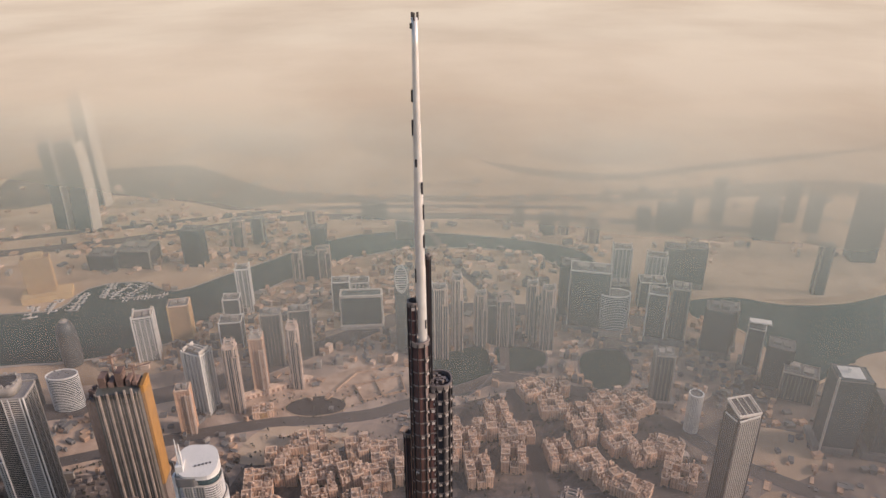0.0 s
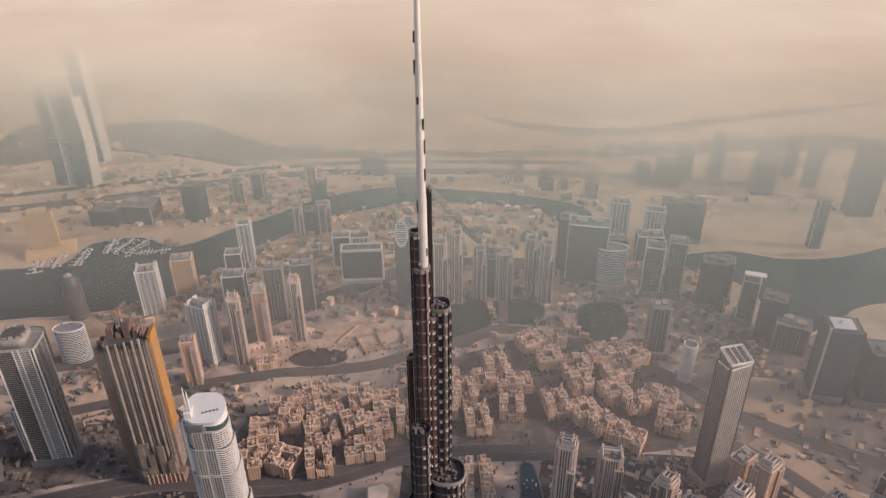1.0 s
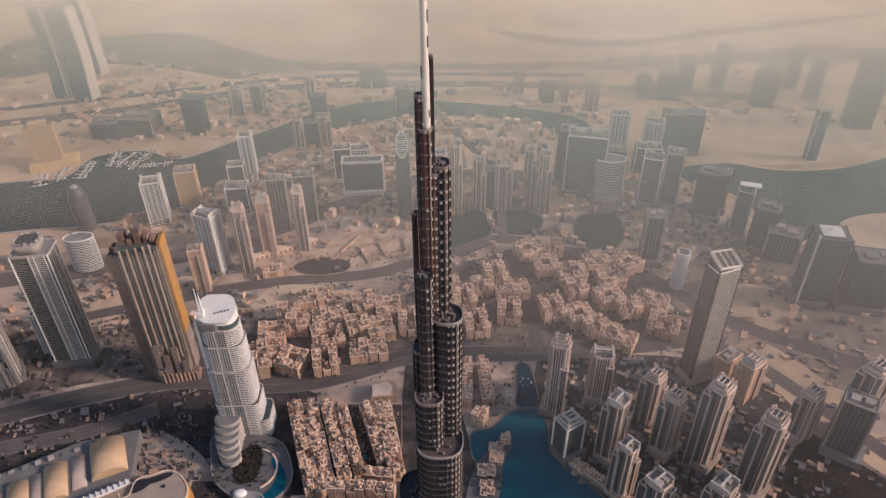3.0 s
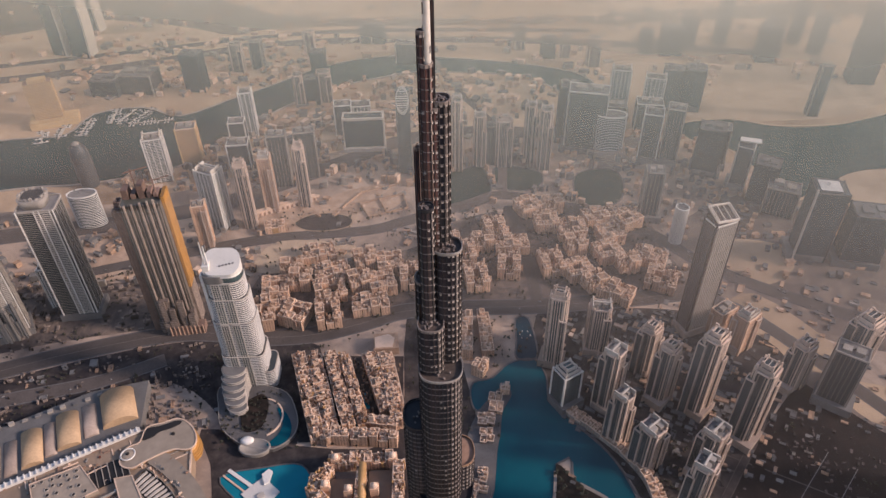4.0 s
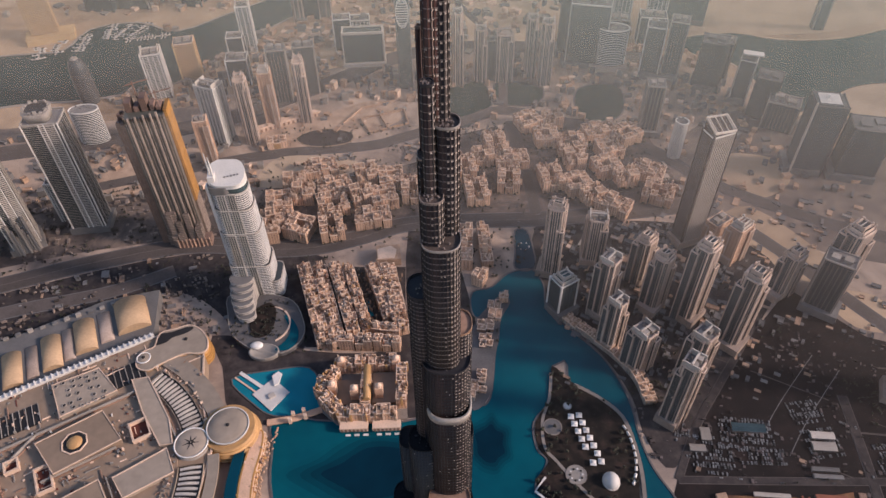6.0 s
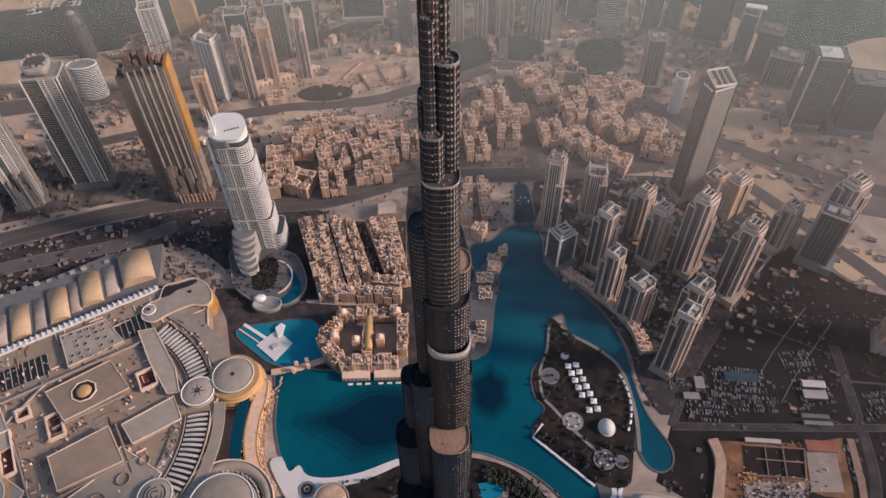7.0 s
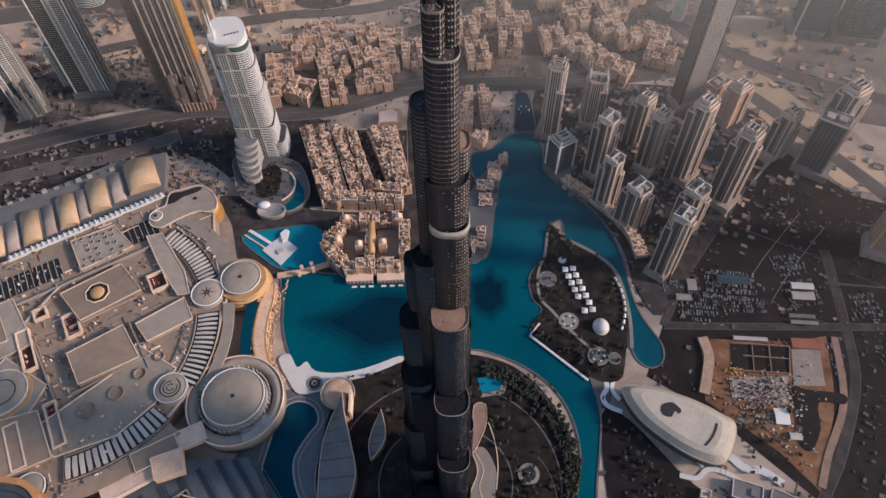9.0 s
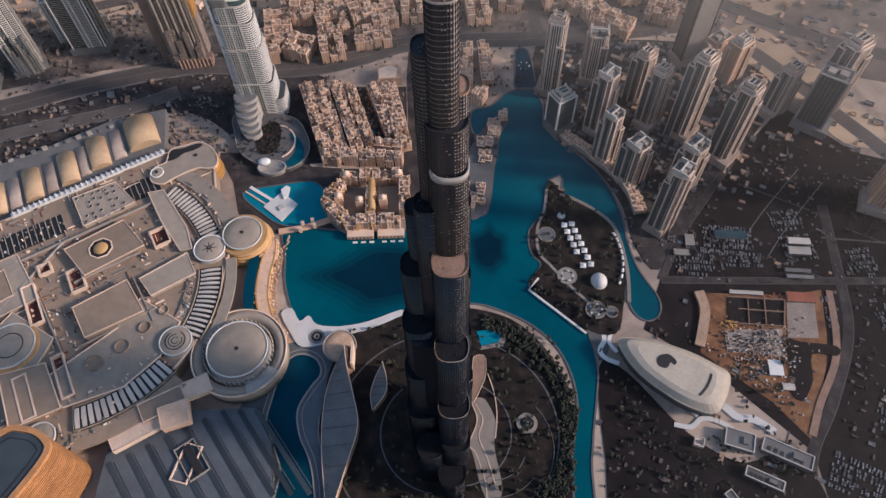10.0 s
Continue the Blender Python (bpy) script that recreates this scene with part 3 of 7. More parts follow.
for n_road, (path, w, label) in enumerate(ROADS):
    line = curve(path, 6, closed=False)
    # narrow streets take a darker surface: shade among the plots in their colour
    r = solid("road", Shape().strip(line, w, 0, 0.55 + 0.03 * n_road), ASPHALT if w > 15 else STREETS, label + " of worn asphalt", "road", "structure")
    part("kerb", Shape().strip([(x, y) for x, y in line], w + (5 if w > 20 else 2), 0, 0.40 + 0.01 * n_road), GREYPAVE if w > 15 else ASPHALT, r, "pale kerb and verge")
    if w > 33:
        part("lane_marking", Shape().strip(line, 0.7, 0.5, 0.62 + 0.03 * n_road), LANE, r, "faded lane line")

# ---- the great tower ----
tower = thing("skyscraper", 0, 0, 0, 0, "very tall dark glass tower with stepped lobes and pale spire", "tower")
# lobes: plan centre, radius, top
LOBES = [(-2.1, 0, 1.3, 766), (-0.9, 0, 2.2, 756), (1.4, 3.2, 0.5, 776), (1.2, 1.5, 2.6, 741), (3.3, 2.4, 3.2, 743), (-4.6, 8, 1.1, 722), (-2.1, -5.2, 2.6, 706.5), (5.2, -2.4, 5.1, 687), (-2.6, 4.5, 4.5, 666), (-1.6, -8.5, 5.0, 654),
         (1.8, -9.2, 8.7, 630), (-6.3, -4, 8.6, 593), (8.3, -2, 8.8, 562), (3.4, -8, 12.9, 543), (4.5, -12.2, 12.5, 500), (-10.7, -12, 9.2, 465), (11.3, 8, 9, 440), (-19.7, 5, 8, 437), (3.8, -29, 13.2, 415), (-22.7, -6, 12, 376),
         (12.3, 12, 10, 330), (-22.7, -22, 14.5, 312), (3.8, -45, 14.2, 304), (-24.2, -26, 16, 225), (15.3, 16, 10, 210), (4.8, -56, 15, 198), (-25.7, -29, 18, 130), (6.3, -62, 15.5, 112), (-20.7, -66, 14, 100), (18.3, 18, 11, 90),
         (1.3, -84, 15, 58)]


def nose(x, y, r, n):
    """A lobe's outline: round at the back, flattened faces and a soft corner to the front."""
    out = []
    for i in range(n):
        a = 2 * math.pi * i / n
        c, q = math.cos(a), math.sin(a)
        e = 3.2 if r > 2.5 else 2.0
        k = 1 / (abs(c) ** e + abs(q) ** e) ** (1 / e)
        k = 1 + (k - 1) * 0.62
        out.append((x + r * k * c, y + r * k * q))
    return out


for i, (x, y, r, top) in enumerate(LOBES):
    low = max(0, min(t for _, _, _, t in LOBES[max(0, i):i + 9]) - 60) if top > 440 else 0
    n = 12 if r < 2.5 else 28 if r < 7 else 40
    # glass reddens aloft, blackens below: warm light and shade put into the colour
    lobe = part("lobe", Shape().prism(nose(x, y, r, n), low, top - 0.6), REDGLASS if top > 715 and x < 3 else BGLASS if top > 480 else NAVY, tower, "glass lobe coloured for the light at its height, with floor bands", soft=True)
    floors, fins, pale = Shape(), Shape(), Shape()
    step, out = (3.7 if top > 600 else 3.0 if top > 520 else 3.6), min(0.22, r * 0.06)
    skin = nose(x, y, r + out, n)
    m = max(8, int(2 * math.pi * r / (1.5 if top > 600 else 1.7)))
    rim, mid = nose(x, y, r + out * 0.8, m), nose(x, y, r + out * 0.4, m)
    # panels crowd the sun-facing side, so pale pieces stand for its light
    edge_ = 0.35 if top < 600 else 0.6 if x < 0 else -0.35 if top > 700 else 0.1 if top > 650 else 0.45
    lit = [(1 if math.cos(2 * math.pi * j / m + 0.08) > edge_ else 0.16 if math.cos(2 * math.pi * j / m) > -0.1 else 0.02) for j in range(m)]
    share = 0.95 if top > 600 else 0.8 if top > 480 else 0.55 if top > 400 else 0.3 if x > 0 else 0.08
    g = random.Random(i + 50)
    q = 0 if r > 1.2 else 999
    while top - q * step > low + 2:
        z = top - q * step
        floors.ring(skin, nose(x, y, r - 0.2, n), z - (0.34 if top > 560 else 0.5), z)
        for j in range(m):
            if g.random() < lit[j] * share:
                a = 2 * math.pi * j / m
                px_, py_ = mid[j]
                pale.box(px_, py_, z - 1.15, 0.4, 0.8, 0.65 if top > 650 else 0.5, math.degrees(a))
        q += 1
    if floors.v:
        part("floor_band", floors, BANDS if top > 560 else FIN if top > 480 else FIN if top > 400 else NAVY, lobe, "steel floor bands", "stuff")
        part("spandrel", pale, SPANDREL, lobe, "small pale panels between the fins, denser sunward to imitate light", "stuff")
    for j in range(m):
        a = 2 * math.pi * j / m + math.pi / m
        k = nose(x, y, r + out * 0.9, 2 * m)[2 * j + 1]
        fins.box(k[0], k[1], low, 0.35, 0.2, top - low + 0.3, math.degrees(a))
    part("fin", fins, FIN if top > 440 else NAVY, lobe, "thin upright steel fins", "stuff")
    # four tiers get a bronze rim colour that stands for sunlight on them
    part("parapet", Shape().ring(nose(x, y, r + out + 0.05, n), nose(x, y, r - 0.12, n), top - 0.6, top + 0.7), GOLDEN_RIM if round(top) in (562, 415, 304, 198) else FIN if top == 706.5 else BANDS if top > 600 else FIN if top > 480 else DECK, lobe, "steel parapet, on four tiers coloured as sunlit")
    if r > 2.4:
        part("terrace", Shape().prism(nose(x, y, r - 0.3, n), top - 0.8, top - 0.3), BROWN if round(top) in (562, 415) else STEEL if top > 600 else FIN if top > 480 else DECK, lobe, "terrace deck")
        kit = Shape()
        for _ in range(24 if r < 6 else 3 if round(top) in (562, 415) else 14):
            a, d = g.random() * 6.28, g.random() * r * 0.8
            kit.box(x + d * math.cos(a), y + d * math.sin(a), top - 0.4, g.uniform(0.3, 0.9), g.uniform(0.3, 0.9), g.uniform(0.4, 1.2), g.random() * 90)
        part("rooftop_kit", kit, BANDS if top > 480 else FIN, lobe, "small rooftop machines and cleaning cradle", "stuff")
# dark glass between the lobes
for poly, z0, z1 in (([(-3.4, 0), (5.5, 0.5), (5.5, 5), (-3.2, 5)], 640, 738), ([(-6, -6), (8, -5), (9, 5), (-6, 6)], 540, 662), ([(-10, -14), (12, -14), (14, 6), (-12, 6)], 400, 540), ([(-20, -14), (10, -26), (14, 10), (-16, 6)], 250, 405), ([(-30, -40), (12, -50), (20, 16), (-30, 4)], 0, 300)):
    part("core", Shape().prism(poly, z0, z1), BGLASS if z1 > 600 else NAVY, tower, "dark glass wall between the lobes")
PIN = part("spire", Shape().lathe(-0.35, 0, [(1.35, 740), (1.3, 758), (1.18, 775), (1.05, 777), (1.0, 792), (0.9, 794), (0.82, 806), (0.72, 808), (0.66, 820), (0.6, 822), (0.58, 827.5)], 20), PALE_METAL, tower, "pale brushed metal spire", soft=True)
for z, a, s in ((826.5, 200, 1.0), (814, 185, 2.4), (808, 190, 3.2), (800, 250, 1.6), (795, 320, 2.6), (790, 335, 3.4), (783, 330, 3.0), (775, 215, 3.4), (768, 200, 2.6), (762, 320, 2.2)):
    q = 0.75 + (828 - z) * 0.007
    part("bracket", Shape().box(-0.35 + q * math.cos(radians(a)), q * math.sin(radians(a)), z - s, 0.34, 0.4, s, a), FIN, PIN, "dark service bracket on the spire")
for a in (20, 140, 260):
    part("beacon", Shape().cyl(-0.35 + 0.62 * math.cos(radians(a)), 0.62 * math.sin(radians(a)), 0.22, 827, 828.4, 8), STEEL, PIN, "small aircraft beacon")
for x, y, r, z0, z1 in ((4.5, -12.2, 12.9, 500, 505.5),):
    part("mechanical_band", Shape().ring(nose(x, y, r, 40), nose(x, y, r - 1.2, 40), z0, z1), LOUVRE, tower, "pale louvred mechanical floor band", soft=True)
# pale strips along sunward arcs only, drawn as light on those rims
for x, y, r, z, a0, a1 in ((1.8, -9.2, 9.0, 630, -150, 35), (5.2, -2.4, 5.35, 687, -150, 30), (3.8, -45, 14.5, 304, -110, 50), (4.8, -56, 15.3, 198, -110, 50), (18.3, 18, 11.3, 90, -60, 60)):
    ring = nose(x, y, r, 72)
    arc_ = [ring[k % 72] for k in range(a0 // 5, a1 // 5)]
    part("terrace_edge", Shape().strip(arc_, 0.3, z - 0.1, z + 0.9), LOUVRE, tower, "pale strip that imitates sunlight on the terrace edge")

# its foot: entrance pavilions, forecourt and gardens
solid("pavement_forecourt", Shape().prism(curve([(41, 148), (89, 130), (125, 93), (148, 45), (152, -7), (140, -100), (120, -300), (-150, -300), (-148, -93), (-160, -11), (-155, 33), (-150, 70), (-120, 118), (-60, 140), (0, 150)], 4), 0, 1.4), LAWN, "planted forecourt round the tower, dimmed in its colour", "pavement", "structure")
for r, w in ((66, 1.6), (124, 2.0)):
    solid("pavement_ring_path", Shape().strip(arc(10, -20, r, -100, 75, 40), w, 1.2, 1.7), GREYPAVE, "grey curving garden path", "pavement", "structure")
    solid("pavement_ring_path", Shape().strip(arc(-10, -20, r + 8, 110, 260, 40), w, 1.2, 1.7), GREYPAVE, "grey curving garden path", "pavement", "structure")
solid("water_garden_pool", Shape().prism([(41, 114), (77, 120), (69, 98), (46, 93)], 1, 1.9), POOL, "small turquoise garden pool", "water", "structure")
solid("pavement_pool_deck", Shape().prism([(78, 120), (84, 118), (75, 92), (44, 87), (46, 92), (69, 97)], 1, 2.1), PAVING, "pale pool deck", "pavement", "structure")
solid("pavement_lawn_court", Shape().prism([(86, 118), (118, 92), (105, 70), (82, 84)], 1, 1.9), LAWN, "dark green lawn court", "pavement", "structure")
whirl = thing("garden_fountain", 96, -13, 1.4, 0, "round stone garden fountain with a dark basin", "fountain")
part("rim", Shape().ring(circle(0, 0, 13, 28), circle(0, 0, 8.5, 28), 0, 1.6), PAVING, whirl)
part("basin", Shape().cyl(0, 0, 8.5, 0, 0.7, 28), BLACK, whirl)
part("centre", Shape().lathe(0, 0, [(3, 0.6), (2.2, 1.6), (0.6, 3.5)], 16), STONE, whirl)
pavilion = thing("entrance_pavilion", -139, 96, 0, 0, "round pale glass-roofed entrance pavilion", "pavilion")
part("drum", Shape().cyl(0, 0, 20, 0, 9, 32), STONE, pavilion, soft=True)
part("roof", Shape().lathe(0, 0, [(21.5, 9), (21.0, 10.0), (12, 10.4), (0.2, 10.5)], 32), STUCCO_ROOF, pavilion, "flat dusty brown roof", soft=True)
part("rim", Shape().ring(circle(0, 0, 22.4, 32), circle(0, 0, 20.6, 32), 9, 10.8), PAVING, pavilion, soft=True)


def sail(outer, inner, low, high, material, label):
    """A pointed glass wing: a curved eave on one side, a sharp ridge on the other."""
    t = thing("podium_sail", 0, 0, 0, 0, label, "pavilion", "sails at the tower's foot")
    n = len(outer)
    roof, face = Shape(), Shape()
    ridge = [low + (high - low) * math.sin(math.pi * (0.5 * i / (n - 1) + 0.1)) for i in range(n)]
    roof.v = [(x, y, low) for x, y in outer] + [(x, y, z) for (x, y), z in zip(inner, ridge)]
    roof.f = [(i, i + 1, n + i + 1, n + i) for i in range(n - 1)]
    face.v = [(x, y, 0) for x, y in inner] + [(x, y, z) for (x, y), z in zip(inner, ridge)] + [(x, y, 0) for x, y in outer] + [(x, y, low) for x, y in outer]
    face.f = [(i, i + 1, n + i + 1, n + i) for i in range(n - 1)] + [(2 * n + i + 1, 2 * n + i, 3 * n + i, 3 * n + i + 1) for i in range(n - 1)]
    face.f += [(0, n, 3 * n, 2 * n), (n - 1, 3 * n - 1, 4 * n - 1, 2 * n - 1)]
    part("roof", roof, material, t)
    part("edge", Shape().strip(outer, 0.9, low - 0.5, low + 0.7), PARAPET, t, "thin pale eave")
    part("side_wall", face, BROWN, t, "brown stone side wall")
    for i in range(0, n - 1, 2):
        (ax, ay), (bx, by), z = outer[i], inner[i], ridge[i]
        seam = Shape()
        seam.v = [(ax, ay - 0.3, low - 0.2), (ax, ay + 0.3, low - 0.2), (bx, by + 0.3, z - 0.2), (bx, by - 0.3, z - 0.2), (ax, ay - 0.3, low + 0.4), (ax, ay + 0.3, low + 0.4), (bx, by + 0.3, z + 0.4), (bx, by - 0.3, z + 0.4)]
        seam.f = [(0, 1, 2, 3), (7, 6, 5, 4), (0, 4, 5, 1), (1, 5, 6, 2), (2, 6, 7, 3), (3, 7, 4, 0)]
        part("rib", seam, STEEL, t, "dark roof seam")
    top_edge = Shape()
    for i in range(n - 1):
        top_edge.strip([inner[i], inner[i + 1]], 0.8, ridge[i] - 1.0, (ridge[i] + ridge[i + 1]) / 2 + 0.8)
    part("ridge_cap", top_edge, PARAPET, t, "pale ridge line")
    return t


sail(curve([(-143, -120), (-152, -60), (-156, -13), (-154, 30), (-147, 60), (-136, 90)], 4, closed=False), curve([(-140, -120), (-122, -60), (-110, -14), (-118, 28), (-126, 60), (-131, 90)], 4, closed=False), 6, 24, GREY, "grey glazed wing with a sharp tan ridge")
sail(curve([(-94, 8), (-97, 28), (-92, 50), (-84, 68)], 4, closed=False), curve([(-92, 8), (-78, 26), (-76, 44), (-82, 68)], 4, closed=False), 8, 20, GREY, "grey pointed glass sail wing with pale edge")
leaf = thing("podium_canopy", 0, 0, 0, 0, "tan leaf-shaped canopy beside the drive", "canopy", "sails at the tower's foot")
part("canopy", Shape().prism(curve([(35, 74), (49, 75), (49, 52), (42, 34), (30, 14), (32, 44)], 4), 5, 7), BROWN, leaf)
part("rim", Shape().ring(grown(curve([(35, 74), (49, 75), (49, 52), (42, 34), (30, 14), (32, 44)], 4), 0.5), curve([(35, 74), (49, 75), (49, 52), (42, 34), (30, 14), (32, 44)], 4), 5, 7.6), PARAPET, leaf, "pale rim")
part("post", Shape().cyl(42, 60, 1.2, 0, 5, 10), STEEL, leaf)
for line in ([(30, 14), (35, -8), (24, -36), (31, -48), (41, -84), (40, -120)], [(34, 14), (42, -6), (36, -28), (44, -52), (52, -84)], [(50, 60), (58, 30), (60, 0), (56, -30)]):
    solid("pavement_drive_edge", Shape().strip(curve(line, 6, closed=False), 1.2, 1.3, 2.1), PARAPET, "thin pale drive edge in the garden", "pavement", "structure")
solid("pavement_drive", Shape().prism(curve([(30, 18), (46, 20), (58, -10), (54, -40), (60, -90), (48, -110), (36, -90), (28, -50), (24, -36), (34, -8)], 4), 1, 1.62), PAVING, "tan paved drive beside the tower", "pavement", "structure")
ridge = thing("podium_ridge", -128, 78, 0, 0, "sharp sunlit orange stone ridge at the tower's foot", "pavilion", "sails at the tower's foot")
part("ridge", Shape().prism([(-10, -2), (2, -20), (7, -16), (5, 14), (-3, 22)], 0, 22, [(-2, 0), (0, -8), (2, -6), (2, 8), (-1, 14)]), BROWN, ridge)
part("fin", Shape().prism([(6, -14), (9, -14), (9, 16), (6, 16)], 0, 25), PARAPET, ridge, "pale fin wall")
for a0, a1, r, w in ((-96, -20, 40, 1), (-60, 40, 74, 1.2), (-96, -40, 60, 1)):
    solid("pavement_drive_edge", Shape().strip(arc(52, -40, r, a0, a1, 24), w, 1.4, 2.0), GREYPAVE, "thin pale drive edge in the garden", "pavement", "structure")

# ---- white plaza on the shore ----
plaza = solid("pavement_shore_plaza", Shape().prism(curve([(-222, 150), (-208, 158), (-196, 138), (-184, 146), (-172, 132), (-142, 128), (-104, 134), (-60, 150), (-62, 140), (-110, 120), (-140, 116), (-160, 104), (-190, 100), (-205, 118)], 3), 0, 2.2), WHITE, "white stone shore plaza", "pavement", "structure")
pit = thing("plaza_ring", -171, 114, 2.0, 0, "round dark sunken ring in the white plaza", "fountain")
part("rim", Shape().ring(circle(0, 0, 10.5, 28), circle(0, 0, 7.5, 28), 0, 0.8), GREY, pit)
part("basin", Shape().cyl(0, 0, 7.5, -0.2, 0.4, 28), BLACK, pit)
part("centre", Shape().ring(circle(0, 0, 4, 20), circle(0, 0, 2, 20), 0, 1.2), PAVING, pit)

# ---- the shopping mall ----
MALL = [(-343, 405), (-322, 300), (-296, 235), (-300, 165), (-318, 105), (-350, 52), (-392, 2), (-460, -38), (-560, -60), (-760, -60), (-760, 225), (-607, 315), (-422, 419), (-380, 424)]
mall = thing("shopping_mall", 0, 0, 0, 0, "vast low shopping mall with cream roofs and round pavilions", "mall")
part("body", Shape().prism(MALL, 0, 27), TANROOF, mall)
part("roof_rim", Shape().ring(grown(MALL, 0.8), grown(MALL, -1.6), 26.5, 28.6), PARAPET, mall, "pale parapet")
CX, CY = -500, 180


def skylight(a0, a1, count, r0, r1):
    """A curving run of white roof ribs over dark glass."""
    s = part("skylight", Shape().ring(arc(CX, CY, r1 + 3, a0, a1, 24) + arc(CX, CY, r0 - 3, a1, a0, 24), arc(CX, CY, r1 + 2.4, a0, a1, 24) + arc(CX, CY, r0 - 2.4, a1, a0, 24), 27, 31.5), CREAM, mall, "curved skylight kerb")
    glass = Shape()
    for p, q in zip(arc(CX, CY, (r0 + r1) / 2, a0, a1, 24), arc(CX, CY, (r0 + r1) / 2, a0, a1, 24)[1:]):
        glass.strip([p, q], r1 - r0 + 4, 27, 29.4)
    part("pane", glass, BLACK, s, "dark glass under the ribs")
    for i in range(count):
        a = a0 + (a1 - a0) * (i + 0.5) / count
        ca_, sa_ = math.cos(radians(a)), math.sin(radians(a))
        rib = Shape()
        for j in range(6):
            u = r0 + (r1 - r0) * (j + 0.5) / 6
            rib.box(CX + u * ca_, CY + u * sa_, 28.5, (r1 - r0) / 6 + 0.05, (3.3 if a0 > -40 else 5.2), 1.4 + 1.6 * math.sin(math.pi * (j + 0.5) / 6), a)
        part("rib", rib, PIER, s, "white curved roof rib")


skylight(23, 58, 17, 180, 204)
skylight(-23, 9, 15, 172, 198)
skylight(-75, -37, 15, 172, 198)
for a0, a1, r, w, h, m, label in ((20, 60, 226, 24, 29.5, CREAM, "curved cream gallery roof"), (-24, 12, 212, 14, 29.7, CREAM, "curved cream gallery roof"), (-76, -38, 214, 22, 29.4, TANROOF, "curved tan gallery roof"), (-76, 56, 160, 15, 29.2, TANROOF, "curved service strip")):
    part("gallery_roof", Shape().strip(arc(CX, CY, r, a0, a1, 30), w, 26, h), m, mall, label)
for pts, h, m, label in (
    ([(-536, 334), (-480, 361), (-443, 323), (-507, 283)], 34, CREAM, "flat cream roof with round vents"),
    ([(-524, 243), (-452, 290), (-414, 246), (-485, 200)], 36, TANROOF, "square tan roof round the dome"),
    ([(-488, 150), (-425, 190), (-393, 142), (-461, 106)], 38, TANROOF, "large flat tan roof"),
    ([(-411, 194), (-353, 233), (-336, 200), (-390, 167)], 33, CREAM, "flat cream roof"),
    ([(-428, 340), (-406, 344), (-361, 277), (-347, 239), (-363, 237), (-399, 288)], 33, CREAM, "leaf-shaped cream roof"),
    ([(-426, 121), (-404, 165), (-345, 128), (-362, 80), (-400, 40), (-468, 16), (-511, 46)], 31, CREAM, "broad cream roof with round dimples"),
    ([(-700, 150), (-600, 215), (-575, 175), (-680, 105)], 33, TANROOF, "flat tan roof"),
    ([(-600, 100), (-570, 150), (-505, 110), (-520, 60)], 31, CREAM, "flat cream roof"),
    ([(-560, 60), (-505, 75), (-470, 15), (-525, -10)], 33, TANROOF, "long tan roof"),
    ([(-640, 215), (-590, 240), (-540, 170), (-590, 140)], 32, CREAM, "flat cream roof"),
    ([(-378, 16), (-330, 40), (-318, 18), (-366, -6)], 31.2, TANROOF, "tan roof box"),
    ([(-408, -20), (-350, 12), (-340, -8), (-396, -40)], 27.8, PARAPET, "pale tan roof box"),
    ([(-352, 10), (-318, 22), (-310, -6), (-342, -16)], 33, STUCCO, "sandy square pavilion"),
    ([(-330, 42), (-300, 56), (-290, 34), (-320, 22)], 29.0, PARAPET, "pale roof box"),
):
    part("roof_block", Shape().prism(pts, 20, h), m, mall, label)
    part("roof_rim", Shape().ring(grown(pts, 0.7), grown(pts, -0.9), h - 0.5, h + 0.9), PARAPET, mall, "pale parapet")
# vents on the patterned roof
g = random.Random(4)
for i in range(6):
    for j in range(5):
        if g.random() < 0.16:
            continue
        u, w = (i + 0.6 + g.uniform(-0.25, 0.25)) / 6.4, (j + 0.5 + g.uniform(-0.2, 0.2)) / 5
        bx, by = -536 + 56 * u + 29 * w, 334 + 27 * u - 51 * w
        bx += 8 * u * w
        v = part("vent", Shape().ring(circle(bx, by, 2.9, 8), circle(bx, by, 2.2, 8), 33.8, 35.2), STONE, mall)
        part("grille", Shape().cyl(bx, by, 2.3, 33.9, 34.5, 8), BLACK, v)
# dome on a black plate that imitates a dark sunken well, and shallow saucers
well = part("dome_well", Shape().cyl(-473, 243, 15.5, 35, 36.5, 8), BLACK, mall, "black octagonal plate imitating a dark well round the dome")
part("dome", Shape().lathe(-473, 243, [(10, 36.3), (9, 38.4), (6, 40), (3, 40.8), (0.3, 41)], 24), GOLDEN, well, "golden shallow dome", soft=True)
part("well_rim", Shape().ring(circle(-473, 243, 17, 8), circle(-473, 243, 15.4, 8), 35.5, 37.2), PARAPET, well, "pale octagonal rim")
g = random.Random(77)
for m, count in ((BROWN, 420), (PARAPET, 420), (REDWELL, 160), (STONE, 260)):
    trim_ = Shape()
    for _ in range(count):
        x, y = g.uniform(-740, -320), g.uniform(-40, 400)
        if inside(MALL, x, y):
            long_ = g.random() < 0.35
            trim_.box(x, y, 26.8, g.uniform(6, 20) if long_ else g.uniform(1, 3.4), g.uniform(0.8, 1.6) if long_ else g.uniform(1, 3), g.uniform(0.8, 2.6), 28 + g.choice((0, 90)))
    part("roof_trim", trim_, m, mall, "low roof walls, ducts and hatches", "stuff")
